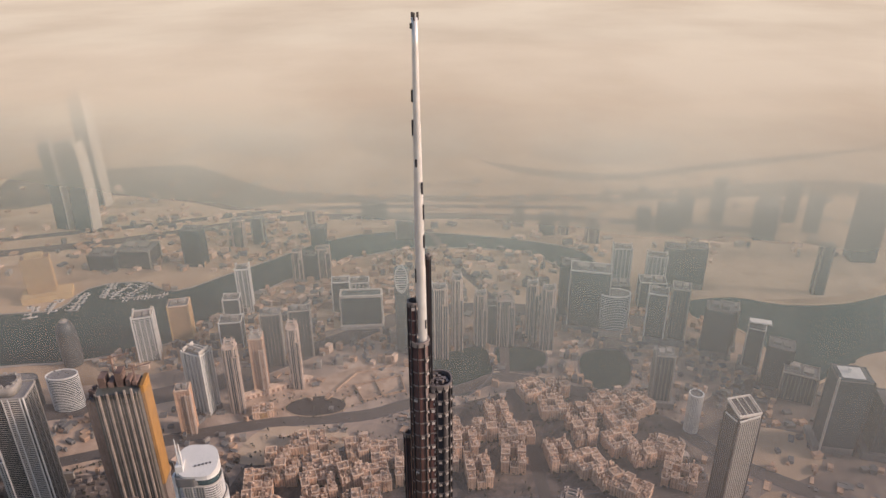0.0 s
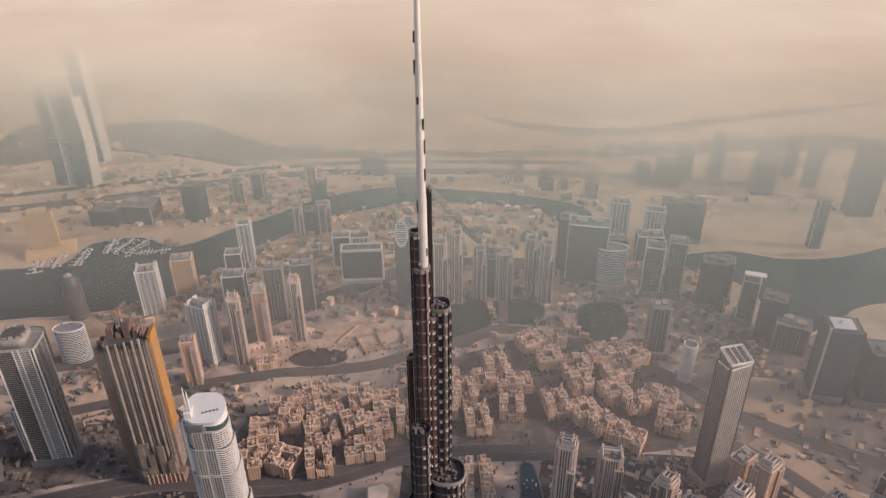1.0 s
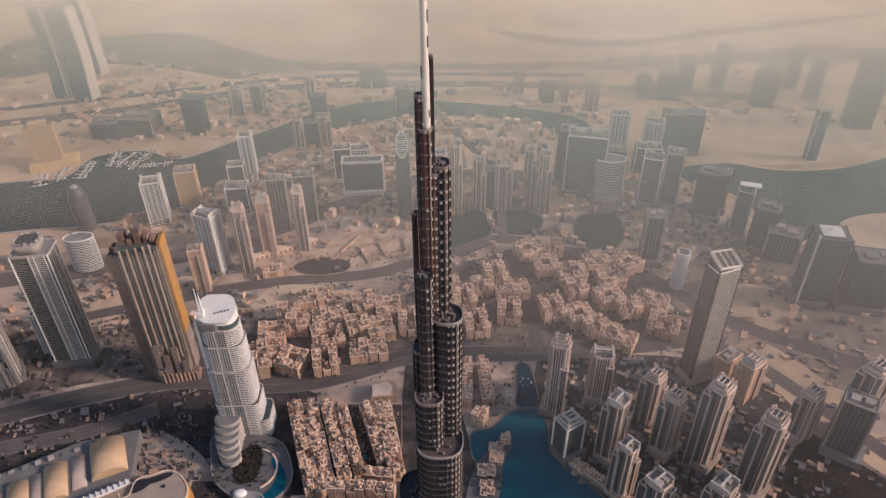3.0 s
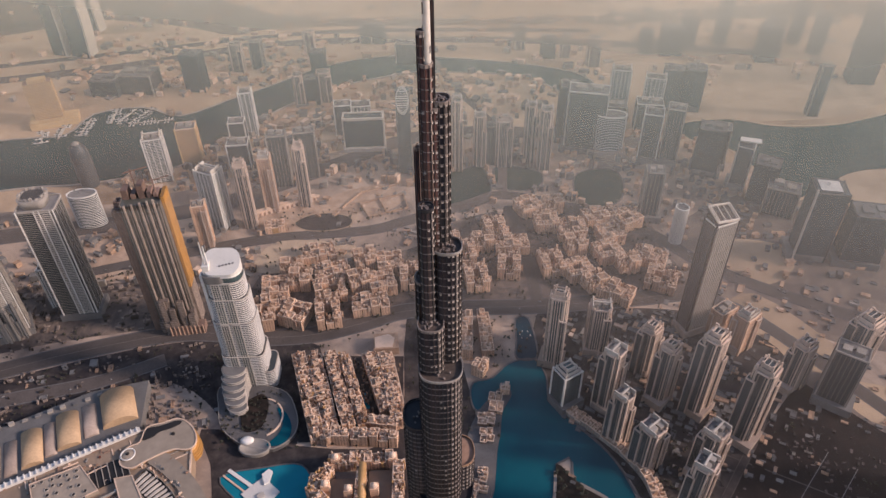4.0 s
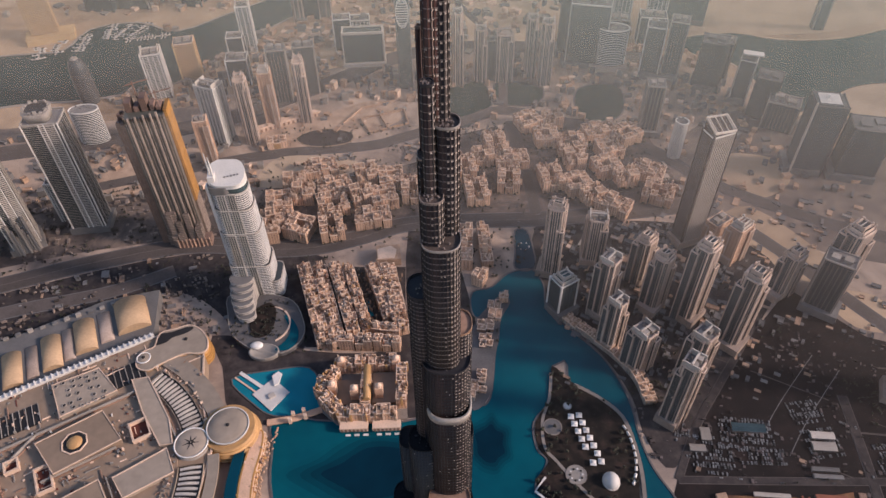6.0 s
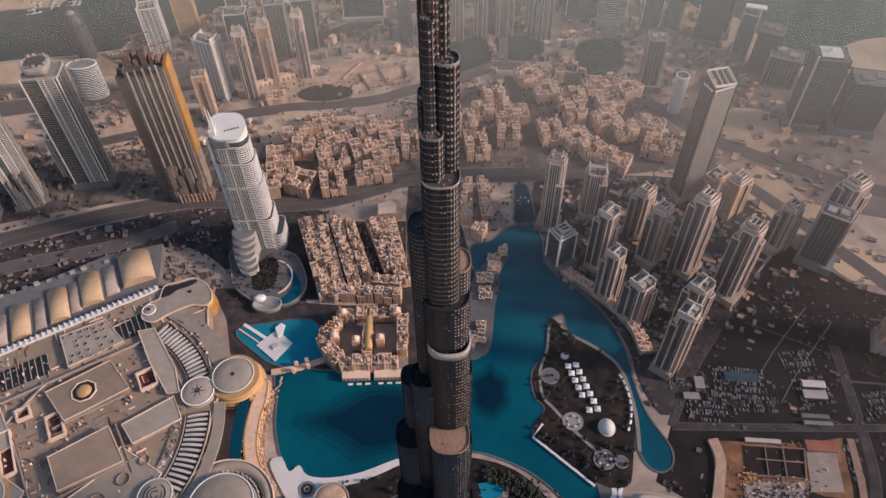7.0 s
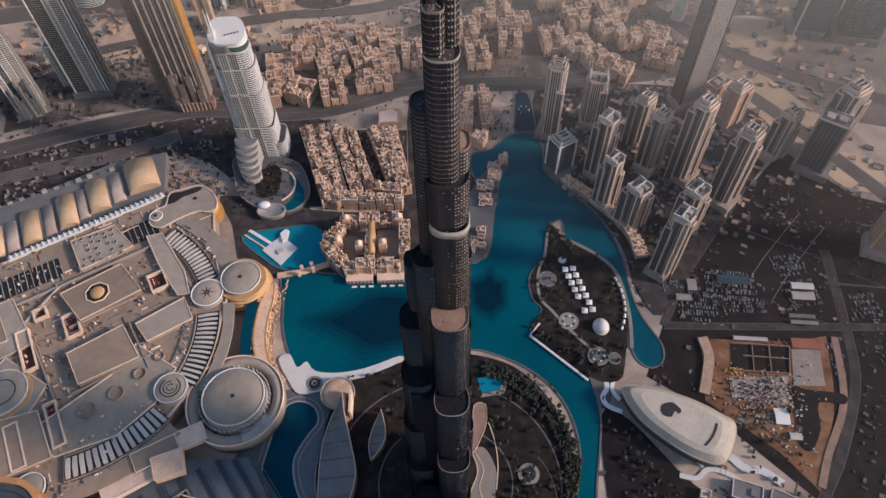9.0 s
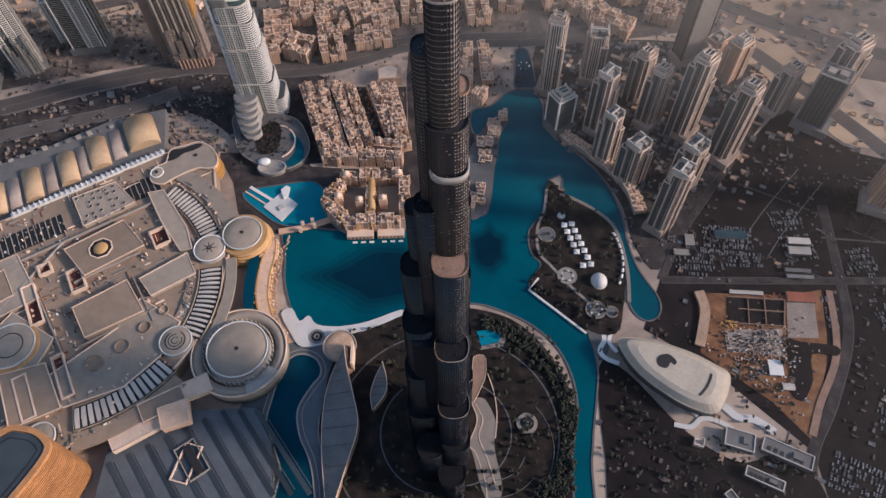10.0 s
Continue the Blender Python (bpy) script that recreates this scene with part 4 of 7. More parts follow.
for x, y, r in ((-443, 73, 10.5), (-413, 95, 9.5), (-389, 121, 8), (-369, 145, 6.5)):
    part("saucer", Shape().lathe(x, y, [(r, 31.0), (r, 33.6), (r - 0.7, 33.6), (r - 1.2, 31.6), (r * 0.55, 31.3), (0.3, 31.2)], 24), TANROOF, mall, "hollow round roof dish")
for x, y, sx, sy in ((-546, 160, 14, 62), (-479, 57, 12, 60), (-519, 30, 14, 60), (-590, 20, 16, 60), (-396, 262, 20, 26), (-497, 196, 16, 34), (-640, 60, 16, 70), (-545, 215, 14, 14)):
    w = part("light_well", Shape().ring(rect(x, y, sx + 4, sy + 4, 28), rect(x, y, sx, sy, 28), 27, 34), PARAPET, mall, "pale rim of a light well")
    part("well_floor", Shape().box(x, y, 27, sx, sy, 0.8, 28), REDWELL, w, "dark red floor of the light well")
# small plant, ducts and railings over the roofs
g = random.Random(14)
for m, count in ((PARAPET, 260), (GREY, 300), (BROWN, 120), (STONE, 200), (WHITE, 60)):
    kit = Shape()
    for _ in range(count):
        a, r = g.uniform(-78, 62), g.choice((157, 160, 164, 210, 214, 219, 235, 206))
        x, y = (CX + r * math.cos(radians(a)), CY + r * math.sin(radians(a))) if g.random() < 0.55 else (g.uniform(-720, -380), g.uniform(-30, 300))
        if inside(MALL, x, y):
            kit.box(x, y, 27, g.uniform(0.8, 5), g.uniform(0.6, 2.4), g.uniform(1.5, 5.5), g.choice((28, -62, a)))
    part("roof_plant", kit, m, mall, "small plant boxes and ducts", "stuff")
for (ax, ay), (bx, by) in (((-590, 226), (-420, 322)), ((-560, 200), (-470, 60)), ((-530, 262), (-600, 130)), ((-395, 330), (-340, 240)), ((-500, 192), (-420, 238)), ((-470, 96), (-380, 150)), ((-640, 200), (-560, 60)), ((-420, 196), (-380, 130))):
    part("duct", Shape().strip([(ax, ay), (bx, by)], 1.6, 27, 32.5), STONE, mall, "long pale roof duct")
    part("gutter", Shape().strip([(ax + 3, ay), (bx + 3, by)], 1.2, 27, 29), BROWN, mall, "brown roof joint")
# louvred decks
for cx, cy, nslat, rz in ((-583, 272, 12, 28), (-440, 352, 6, 28)):
    deck = part("louvre_deck", Shape().box(cx, cy, 26, nslat * 8, 34, 2.2, rz), BLACK, mall, "dark louvred plant deck")
    c_, s_ = math.cos(radians(rz)), math.sin(radians(rz))
    for i in range(nslat + 1):
        u = (i - nslat / 2) * 8
        part("slat", Shape().box(cx + u * c_, cy + u * s_, 28, 0.9, 34, 1.6, rz), STONE, deck)


def round_hall(x, y, r, h, skirt, face, roof, label, knob):
    """A round pavilion: banded drum, overhanging flat roof with a rim."""
    t = thing("round_pavilion", x, y, 0, 0, label, "pavilion", "round pavilions of the mall")
    part("drum", Shape().cyl(0, 0, r + skirt * 0.55, 0, h - 4, 40), face, t, soft=True)
    for k in range(4):
        part("ledge", Shape().ring(circle(0, 0, r + skirt * (1 - k * 0.13), 40), circle(0, 0, r, 40), h - 24 + 5.2 * k, h - 22.8 + 5.2 * k), GOLDEN if face is GOLDEN else PIER, t, "ring balcony", soft=True)
    part("roof", Shape().lathe(0, 0, [(r, h - 4.2), (r + 0.6, h - 1.2), (r - 0.6, h), (r * 0.5, h + 1.0), (1, h + 1.4)], 40), roof, t, "flat round roof", soft=True)
    part("roof_rim", Shape().ring(circle(0, 0, r + 1.0, 40), circle(0, 0, r - 0.6, 40), h - 0.6, h + 0.7), WHITE, t, "white rim", soft=True)
    if knob:
        part("finial", Shape().lathe(0, 0, [(2.6, h + 0.8), (2.4, h + 2.2), (0.6, h + 3)], 12), BLACK, t, "dark roof vent")
    return t


# golden drum face: orange sunlight on the glazing put into its colour
round_hall(-280, 262, 27, 35, 13, GOLDEN, CREAM, "round cream-roofed pavilion with banded facade coloured sunlit gold", True)
star = round_hall(-323, 239, 21, 34, 2, STONE, CREAM, "round pavilion roof with a dark star skylight", False)
for i in range(7):
    a = 2 * math.pi * i / 7
    part("star_point", Shape().prism([(1.5 * math.cos(a - 0.9), 1.5 * math.sin(a - 0.9)), (10.5 * math.cos(a), 10.5 * math.sin(a)), (1.5 * math.cos(a + 0.9), 1.5 * math.sin(a + 0.9))], 34.6, 35.5), BLACK, star, "dark skylight blade")
spiral = round_hall(-345, 99, 20, 35, 2, STONE, CREAM, "round pavilion roof with dark ring skylights", False)
for r in (12.5, 8.5, 4.5):
    part("ring_skylight", Shape().strip(arc(0, 0, r, 10 * r, 10 * r + 300, 30), 1.2, 35.4, 36.3), BLACK, spiral, "dark ring skylight")
hall = round_hall(-264, 84, 38, 37, 4, STONE, CREAM, "large round cream roof inside a ring terrace", True)
part("ring_terrace", Shape().ring(arc(0, 0, 60, 150, 470, 60)[:-1], arc(0, 0, 47, 150, 470, 60)[:-1], 4, 27), CREAM, hall, "cream ring terrace", soft=True)
part("ring_rim", Shape().ring(circle(0, 0, 61, 60), circle(0, 0, 59.2, 60), 26.5, 28.4), PARAPET, hall, "pale rim", soft=True)
for i in range(44):
    a = radians(i * 360 / 44)
    part("column", Shape().cyl(43.5 * math.cos(a), 43.5 * math.sin(a), 0.9, 10, 33, 6), PIER, hall)
lattice = Shape()
for i in range(9):
    lattice.strip(arc(0, 0, 46 + i * 1.8, -72, -28, 10), 0.4, 28.5, 29.2)
for i in range(12):
    a = -72 + i * 4
    lattice.strip([(45 * math.cos(radians(a)), 45 * math.sin(radians(a))), (61 * math.cos(radians(a)), 61 * math.sin(radians(a)))], 0.4, 28.6, 29.4)
part("lattice", lattice, WHITE, hall, "white lattice over the glazed bay", "stuff")
oval = round_hall(-556, 99, 31, 36, 8, GOLDEN, CREAM, "round pavilion with golden rim and dark oval skylight", False)
part("ring_skylight", Shape().strip(arc(0, 0, 17, 0, 360, 40), 1.6, 36.0, 37.0), BLACK, oval, "dark ring skylight")
round_hall(-487, -20, 18, 31, 3, STONE, CREAM, "small round cream-roofed pavilion", False)
round_hall(-422, 377, 9, 33, 2, STONE, CREAM, "small round roof with a ring skylight", True)
# waterfront facade and dark court
court = thing("waterfront_gallery", 0, 0, 0, 0, "waterfront gallery with terraces banded in sunlit gold", "gallery")
front = curve([(-238, 262), (-236, 235), (-240, 200), (-238, 165), (-226, 132), (-212, 112), (-222, 106), (-242, 130), (-254, 165), (-256, 200), (-252, 240), (-250, 262)], 4)
part("body", Shape().prism(front, 0, 17), STUCCO, court)
g = random.Random(17)
for m, count in ((PARAPET, 130), (GOLDEN, 120), (BROWN, 90)):
    kit = Shape()
    for _ in range(count):
        x, y = g.choice(front)
        kit.box(x + g.uniform(-8, 5), y + g.uniform(-5, 5), g.uniform(0, 15), g.uniform(1, 3.4), g.uniform(1, 3.4), g.uniform(1.6, 4.4), g.random() * 90)
    part("terrace_kit", kit, m, court, "awnings, screens and terrace furniture", "stuff")
umb = Shape()
for i in range(70):
    t = i / 70
    x, y = -219 - 14 * math.sin(t * 3.1) + g.uniform(-5, 3), 112 + 165 * t
    umb.cyl(x, y, 0.15, 1, 4, 5).cyl(x, y, 1.7, 3.6, 4.6, 8, 0.2)
part("parasol", umb, STUCCO_ROOF, court, "rows of parasols on the promenade", "stuff")
for k in range(5):
    # ochre edges carry the low sun's gold in their colour
    part("terrace", Shape().ring(grown(front, 2.8 - 0.45 * k), grown(front, -1.0), 2.5 + 3.4 * k, 3.6 + 3.4 * k), PARAPET if k % 2 else OCHRE, court, "terrace edge, every other one coloured sunlit gold")
solid("water_court", Shape().prism(curve([(-257, 238), (-268, 232), (-272, 190), (-268, 150), (-256, 140), (-258, 190)], 3), 10, 20.2), LAKE_DEEP, "dark court roof of blue glass between the galleries", "roof", "structure")
# canopied hall with four vaulted roofs, and its white truss edge
big = thing("vaulted_hall", 0, 0, 0, 0, "grey hall with four arched sand-coloured roofs", "hall")
part("body", Shape().prism([(-760, 240), (-607, 322), (-425, 424), (-440, 520), (-520, 500), (-640, 430), (-760, 380)], 0, 19), GREY, big)
for x, y, wid, rise in ((-657, 343, 26, 8), (-612, 371, 27, 8), (-566, 400, 28, 8.5), (-527, 429, 31, 9), (-468, 467, 48, 14)):
    part("vault", Shape().vault(x, y, 18.8, 62, wid, rise, 114, 14), VAULT, big, "arched sand-coloured roof", soft=True)
for x, y, wid in ((-635, 356, 18), (-589, 385, 17), (-547, 415, 16), (-502, 446, 20)):
    part("side_bay", Shape().vault(x, y, 18.6, 60, wid, 3.5, 114, 10), TSLAB, big, "low arched bay between the vaults", soft=True)
for i in range(16):
    t = (i + 0.5) / 16
    part("roof_unit", Shape().box(-730 + 250 * t, 390 + 112 * t, 19, 7, 5, 2 + (i * 5) % 4, 28), STONE if i % 3 else GREY, big, "small roof machine")
truss = thing("roof_truss", 0, 0, 0, 0, "white louvred truss along the hall's edge", "truss")
part("beam", Shape().strip([(-620, 308), (-420, 421)], 7, 27, 31), WHITE, truss)
for i in range(30):
    t = (i + 0.5) / 30
    part("fin", Shape().box(-620 + 200 * t, 308 + 113 * t, 30.5, 1.6, 8.6, 2.4, 29.5), WHITE, truss)
blob = thing("curved_annex", 0, 0, 0, 0, "curving cream-roofed annex with golden glazed end", "annex")
bo = curve([(-427, 362), (-432, 379), (-424, 391), (-412, 398), (-410, 422), (-390, 429), (-371, 436), (-352, 427), (-338, 408), (-336, 390), (-346, 384), (-363, 385), (-381, 377), (-398, 366), (-411, 357)], 3)
part("body", Shape().prism(bo, 0, 29), GOLDEN, blob)
part("roof", Shape().prism(grown(bo, 0.8), 29, 31), CREAM, blob)
part("roof_rim", Shape().ring(grown(bo, 1.2), grown(bo, -0.4), 30, 31.8), PARAPET, blob, "pale roof rim")
part("roof_vent", Shape().cyl(-370, 410, 2.6, 31, 32.4, 10), BLACK, blob, "dark roof vent")
part("dark_inlay", Shape().prism(curve([(-412, 401), (-409, 420), (-393, 424), (-374, 432), (-364, 432), (-365, 427), (-375, 420), (-390, 414), (-398, 405)], 3), 31, 31.5), BLACK, blob, "dark glazed inlay")
for k in range(4):
    part("ledge", Shape().ring(grown(bo, 4.4 - k * 0.6), grown(bo, -0.5), 6 + 5.5 * k, 7.3 + 5.5 * k), OCHRE, blob, "golden ledge")
# parking deck with dark rows
deck = thing("parking_deck", 0, 0, 0, 0, "grey parking deck with long dark strips", "parking")
# slab is blue-grey with the shade lying over it mixed into the colour
part("slab", Shape().prism([(-410, -30), (-336, 14), (-240, 14), (-214, -30), (-206, -110), (-206, -260), (-420, -260)], 0, 14), DECKBLUE, deck)
for i in range(9):
    x, y = -408 + i * 21, min(16, -44 + i * 10)
    part("shade_row", Shape().box(x + 40, y - 56, 14.0, 128, 6.0, 0.7, -54.5), DARKWALL, deck, "long dark strip on the deck")
    part("row_kerb", Shape().box(x + 45, y - 53, 14.0, 120, 0.7, 0.9, -54.5), GREYPAVE, deck, "pale kerb between parking rows")
part("core_rim", Shape().ring(rect(-306, -48, 26, 46, 35), rect(-306, -48, 23.6, 43.6, 35), 14, 17), STONE, deck, "pale rim of the stair court")
part("stair_core", Shape().box(-304, -48, 14, 9, 40, 4, 35), BLACK, deck, "black stair core")
part("stair_rim", Shape().ring(rect(-312, -52, 22, 46, -16), rect(-312, -52, 19, 43, -16), 14, 17), PARAPET, deck, "pale rim")
# golden ribbed hotel at the mall's corner
gold = thing("hotel_building", -450, -60, 0, 0, "golden hotel with ribbed curving balconies", "hotel")
go = curve([(20, -8), (14, 14), (-11, 25), (-40, 18), (-110, -60), (-120, -130), (-60, -140), (-14, -70)], 5)
part("body", Shape().prism(go, 0, 106), BROWN, gold)
for k in range(28):
    part("balcony", Shape().ring(grown(go, 1.5), grown(go, -0.6), 2 + 3.7 * k, 3.5 + 3.7 * k), AMBER, gold, "golden balcony band")
part("roof", Shape().prism(grown(go, -5), 106, 107.2), DARKWALL, gold, "dark roof")
part("roof_rim", Shape().ring(grown(go, 2.4), grown(go, -4), 105, 109), AMBER, gold, "golden roof rim")
part("roof_line", Shape().ring(grown(go, -11), grown(go, -12), 107, 107.8), BLACK, gold, "dark roof joint")

# ---- the white hotel tower ----
hotel = thing("hotel_tower", -285, 535, 0, 0, "tall white curving hotel tower with balconies and twin spires", "tower")


def slabbed(parent, name, outline, z0, z1, wall, slab, step=3.6, out=0.9, thick=1.3, label=""):
    """A storeyed volume: recessed wall and proud floor slabs."""
    b = part(name, Shape().prism(outline, z0, z1), wall, parent, label)
    s, z = Shape(), z0 + step
    while z < z1 + 0.1:
        s.ring(grown(outline, out), grown(outline, -0.4), z - thick, z)
        z += step
    part("floor_slab", s, slab, b, "projecting floor slabs", "stuff")
    return b


def fins_round(parent, outline, z0, z1, gap, material, out=0.5, w=0.7, name="pier"):
    """Upright piers along the outline's sides."""
    s, n = Shape(), len(outline)
    for i in range(n):
        (ax, ay), (bx, by) = outline[i], outline[(i + 1) % n]
        d = math.hypot(bx - ax, by - ay)
        rz = math.degrees(math.atan2(by - ay, bx - ax))
        k = max(1, round(d / gap))
        for j in range(k):
            t = (j + 0.5) / k
            s.box(ax + (bx - ax) * t, ay + (by - ay) * t, z0, w, 2 * out, z1 - z0, rz)
    return part(name, s, material, parent, "upright piers", "stuff")


def ribs(parent, o, sides, z1, gap, material, out, w, label):
    """Upright ribs on the named sides of a storeyed outline."""
    s = Shape()
    for i in sides:
        (ax, ay), (bx, by) = o[i], o[(i + 1) % len(o)]
        d, rz = math.hypot(bx - ax, by - ay), math.degrees(math.atan2(by - ay, bx - ax))
        for j in range(max(1, round(d / gap))):
            t = (j + 0.5) / max(1, round(d / gap))
            s.box(ax + (bx - ax) * t, ay + (by - ay) * t, 0, w, 2 * out, z1, rz)
    return part("rib", s, material, parent, label, "stuff")




def rounded(x0, x1, y0, y1, r, n=5):
    """A rectangle with rounded corners."""
    out = []
    for cx, cy, a in ((x1 - r, y0 + r, -90), (x1 - r, y1 - r, 0), (x0 + r, y1 - r, 90), (x0 + r, y0 + r, 180)):
        out += arc(cx, cy, r, a, a + 90, n)
    return out


for x0, x1, y0, y1, h, r in ((-28, 23, -18, 18, 214, 15), (-29.5, 25, -19.2, 19, 184, 13), (-31, 27, -20.5, 20, 140, 11), (-32, 30, -22, 22, 72, 9), (-26, 40, -20, 24, 36, 9)):
    o = rounded(x0, x1, y0, y1, r)
    step_ = slabbed(hotel, "shaft_step", o, 0, h, DARKWALL, WHITE, 3.6, 0.9, 0.9, "white balconied shaft step")
    fins_round(hotel, o, 0, h, 6.2, PIER, 0.5, 0.7)
    for cx in (x0 + 0.30 * (x1 - x0), x0 + 0.58 * (x1 - x0)):
        grid, frame_ = Shape(), Shape()
        z = 4.0
        while z < h - 3:
            for u in (-3.3, 0, 3.3):
                grid.box(cx + u, y0 - 0.95, z, 2.0, 0.6, 2.5)
            z += 3.6
        frame_.box(cx, y0 - 0.45, 0, 11.5, 1.3, h - 0.2)
        part("window_strip", frame_, PIER, step_, "white wall strip with square windows")
        part("window_glazing", grid, GLASS, step_, "square dark windows", "stuff")
    part("parapet", Shape().ring(grown(o, 1.0), grown(o, -0.4), h - 0.6, h + 0.7), PIER, hotel, "pale parapet")
part("blade", Shape().box(-30.5, -8, 0, 4, 9, 224), WHITE, hotel, "white upright blade")
part("crown_band", Shape().prism(rounded(-26.5, 21.5, -16.5, 16.5, 14), 214, 223.5), GLASS, hotel, "dark glazed band under the crown")
part("crown", Shape().prism(rounded(-28, 23, -18, 18, 16), 223, 226), WHITE, hotel, "white crown slab")
wedge = Shape().prism(rounded(-28, 23, -18, 18, 16), 226, 228)
wedge.v = [(x, y, z if z < 227 else 229 + (y + 18) * 0.52) for x, y, z in wedge.v]
part("crown_step", Shape().prism(rounded(-29, 2, -19.5, 0, 9), 214, 226), GREY, hotel, "grey stepped drum under the crown")
part("crown_shell", wedge, WHITE, hotel, "white slanting rounded crown")
for i in range(5):
    part("sign_bar", Shape().box(-4 + i * 4.4, -6 + i * 0.9, 233.5 + i * 0.46, 2.6, 2.2, 2.6), GREY, hotel, "grey sign bar on the crown")
for dx, top in ((-22, 279), (-18.5, 272)):
    part("spire", Shape().lathe(dx, -8, [(1.5, 222), (1.2, 258), (0.4, top)], 10), WHITE, hotel, "white mast")
part("mast_wall", Shape().box(-22, -4, 216, 9, 18, 24, 4), WHITE, hotel, "white blade wall")
# round balconied wings stepping down at its foot
for k, (dx, dy, r, h) in enumerate(((-17, -24, 18, 52), (-17, -33, 17.5, 45), (-16.5, -42, 17, 38), (-15.5, -51, 16, 31), (-13, -60, 15, 24), (-9, -68, 13.5, 17))):
    o = circle(dx, dy, r, 32, 0.85)
    slabbed(hotel, "round_wing", o, 0, h, GREY, PIER, 3.4, 0.7, 1.1, "round white balconied wing")
    part("wing_roof", Shape().prism(grown(o, -0.8), h - 0.2, h + 0.2), GREY, hotel, "grey wing roof")
g0 = random.Random(6)
pod = curve([(-42, -20), (-40, -64), (-26, -102), (10, -130), (52, -138), (80, -112), (76, -72), (46, -30)], 4)
part("podium", Shape().prism(pod, 0, 8), GREYPAVE, hotel, "grey paved landscaped podium")
grove = Shape()
for i in range(90):
    grove.clump(g0.uniform(-30, 50), g0.uniform(-112, -34), 10, g0.uniform(1.6, 3.2), i, 4)
part("podium_planting", grove, LEAF, hotel, "dusty trees on the podium", "stuff")
part("garden_ring", Shape().strip(arc(22, -84, 36, -60, 100, 24), 2.4, 8, 9.2), PARAPET, hotel, "pale curving garden wall")
part("podium_rim", Shape().ring(grown(pod, 0.6), grown(pod, -0.8), 7, 8.8), STONE, hotel, "white podium rim")
part("pool", Shape().prism(curve([(48, -66), (62, -76), (73, -98), (73, -118), (62, -132), (42, -132), (55, -116), (60, -96), (52, -78)], 4), 8, 8.8), LAKE_MID, hotel, "crescent turquoise pool")
part("pool_terrace", Shape().lathe(26, -134, [(21, 0), (23, 8), (22.4, 9.0), (20, 9.0), (19.6, 8.4), (0.5, 8.6)], 30, 0.62), STONE, hotel, "round pale pool terrace", soft=True)
part("pavilion", Shape().lathe(14, -124, [(9, 8), (9.6, 11), (5, 12.6), (0.4, 13)], 20, 0.7), WHITE, hotel, "white oval pavilion", soft=True)
part("planting", Shape().prism(curve([(-4, -60), (20, -40), (34, -60), (30, -100), (8, -108), (-2, -90)], 4), 8, 9.2), LAWN, hotel, "dark planted court")

# floating platform in the cove
plat = thing("floating_stage", -240, 333, 0.3, 0, "white square floating stage with a gangway", "stage")
part("deck", Shape().prism([(-26, -2), (0, 24), (26, 0), (4, -30)], 0, 1.6), WHITE, plat)
part("gangway", Shape().strip([(-14, 10), (-50, 36)], 5, 0, 1.4), WHITE, plat)
part("gangway", Shape().strip([(-22, 2), (-56, 28)], 2.5, 0, 1.3), PARAPET, plat)
part("canopy", Shape().prism([(-2, 26), (6, 34), (12, 30), (10, 14), (4, 10)], 2, 4.5), WHITE, plat, "small white canopy")
part("stage_box", Shape().box(2, -6, 1.6, 9, 7, 2.4, 30), PIER, plat)
bridge = thing("foot_bridge", 0, 0, 0, 0, "sandy stone footbridge with gate towers across the lake", "bridge")
part("deck", Shape().strip([(-238, 284), (-200, 290), (-165, 302)], 9, 1, 3.4), STUCCO, bridge)
for x, y in ((-206, 284), (-203, 294), (-186, 290), (-189, 299)):
    part("gate_tower", Shape().box(x, y, 1, 4.5, 4.5, 10, 10), PARAPET, bridge)

# ---- sandy old-town quarter ----
quay = solid("pavement_souk_quay", Shape().prism([(-178, 330), (-160, 372), (-50, 378), (-46, 284), (-142, 278), (-166, 300)], 0, 2.4), PAVING, "stone quay under the sandy market hotel", "pavement", "structure")


def windows_on(x, y, z0, z1, sx, sy, rz, g, rows=3.4):
    """Rows of small window boxes on a block's four sides; their colour stands for recess shade."""
    s, c_, s_ = Shape(), math.cos(radians(rz)), math.sin(radians(rz))
    z = z0
    while z < z1 - 2:
        for side in range(4):
            half, run = (sy / 2, sx) if side % 2 == 0 else (sx / 2, sy)
            k = max(1, int(run / 4.2))
            for i in range(k):
                u = (i + 0.5) / k * run - run / 2
                px_, py_ = ((u, -half), (half, u), (u, half), (-half, u))[side]
                s.box(x + px_ * c_ - py_ * s_, y + px_ * s_ + py_ * c_, z, 1.7 if side % 2 == 0 else 0.24, 0.24 if side % 2 == 0 else 1.7, 1.9, rz)
        z += rows
    return s


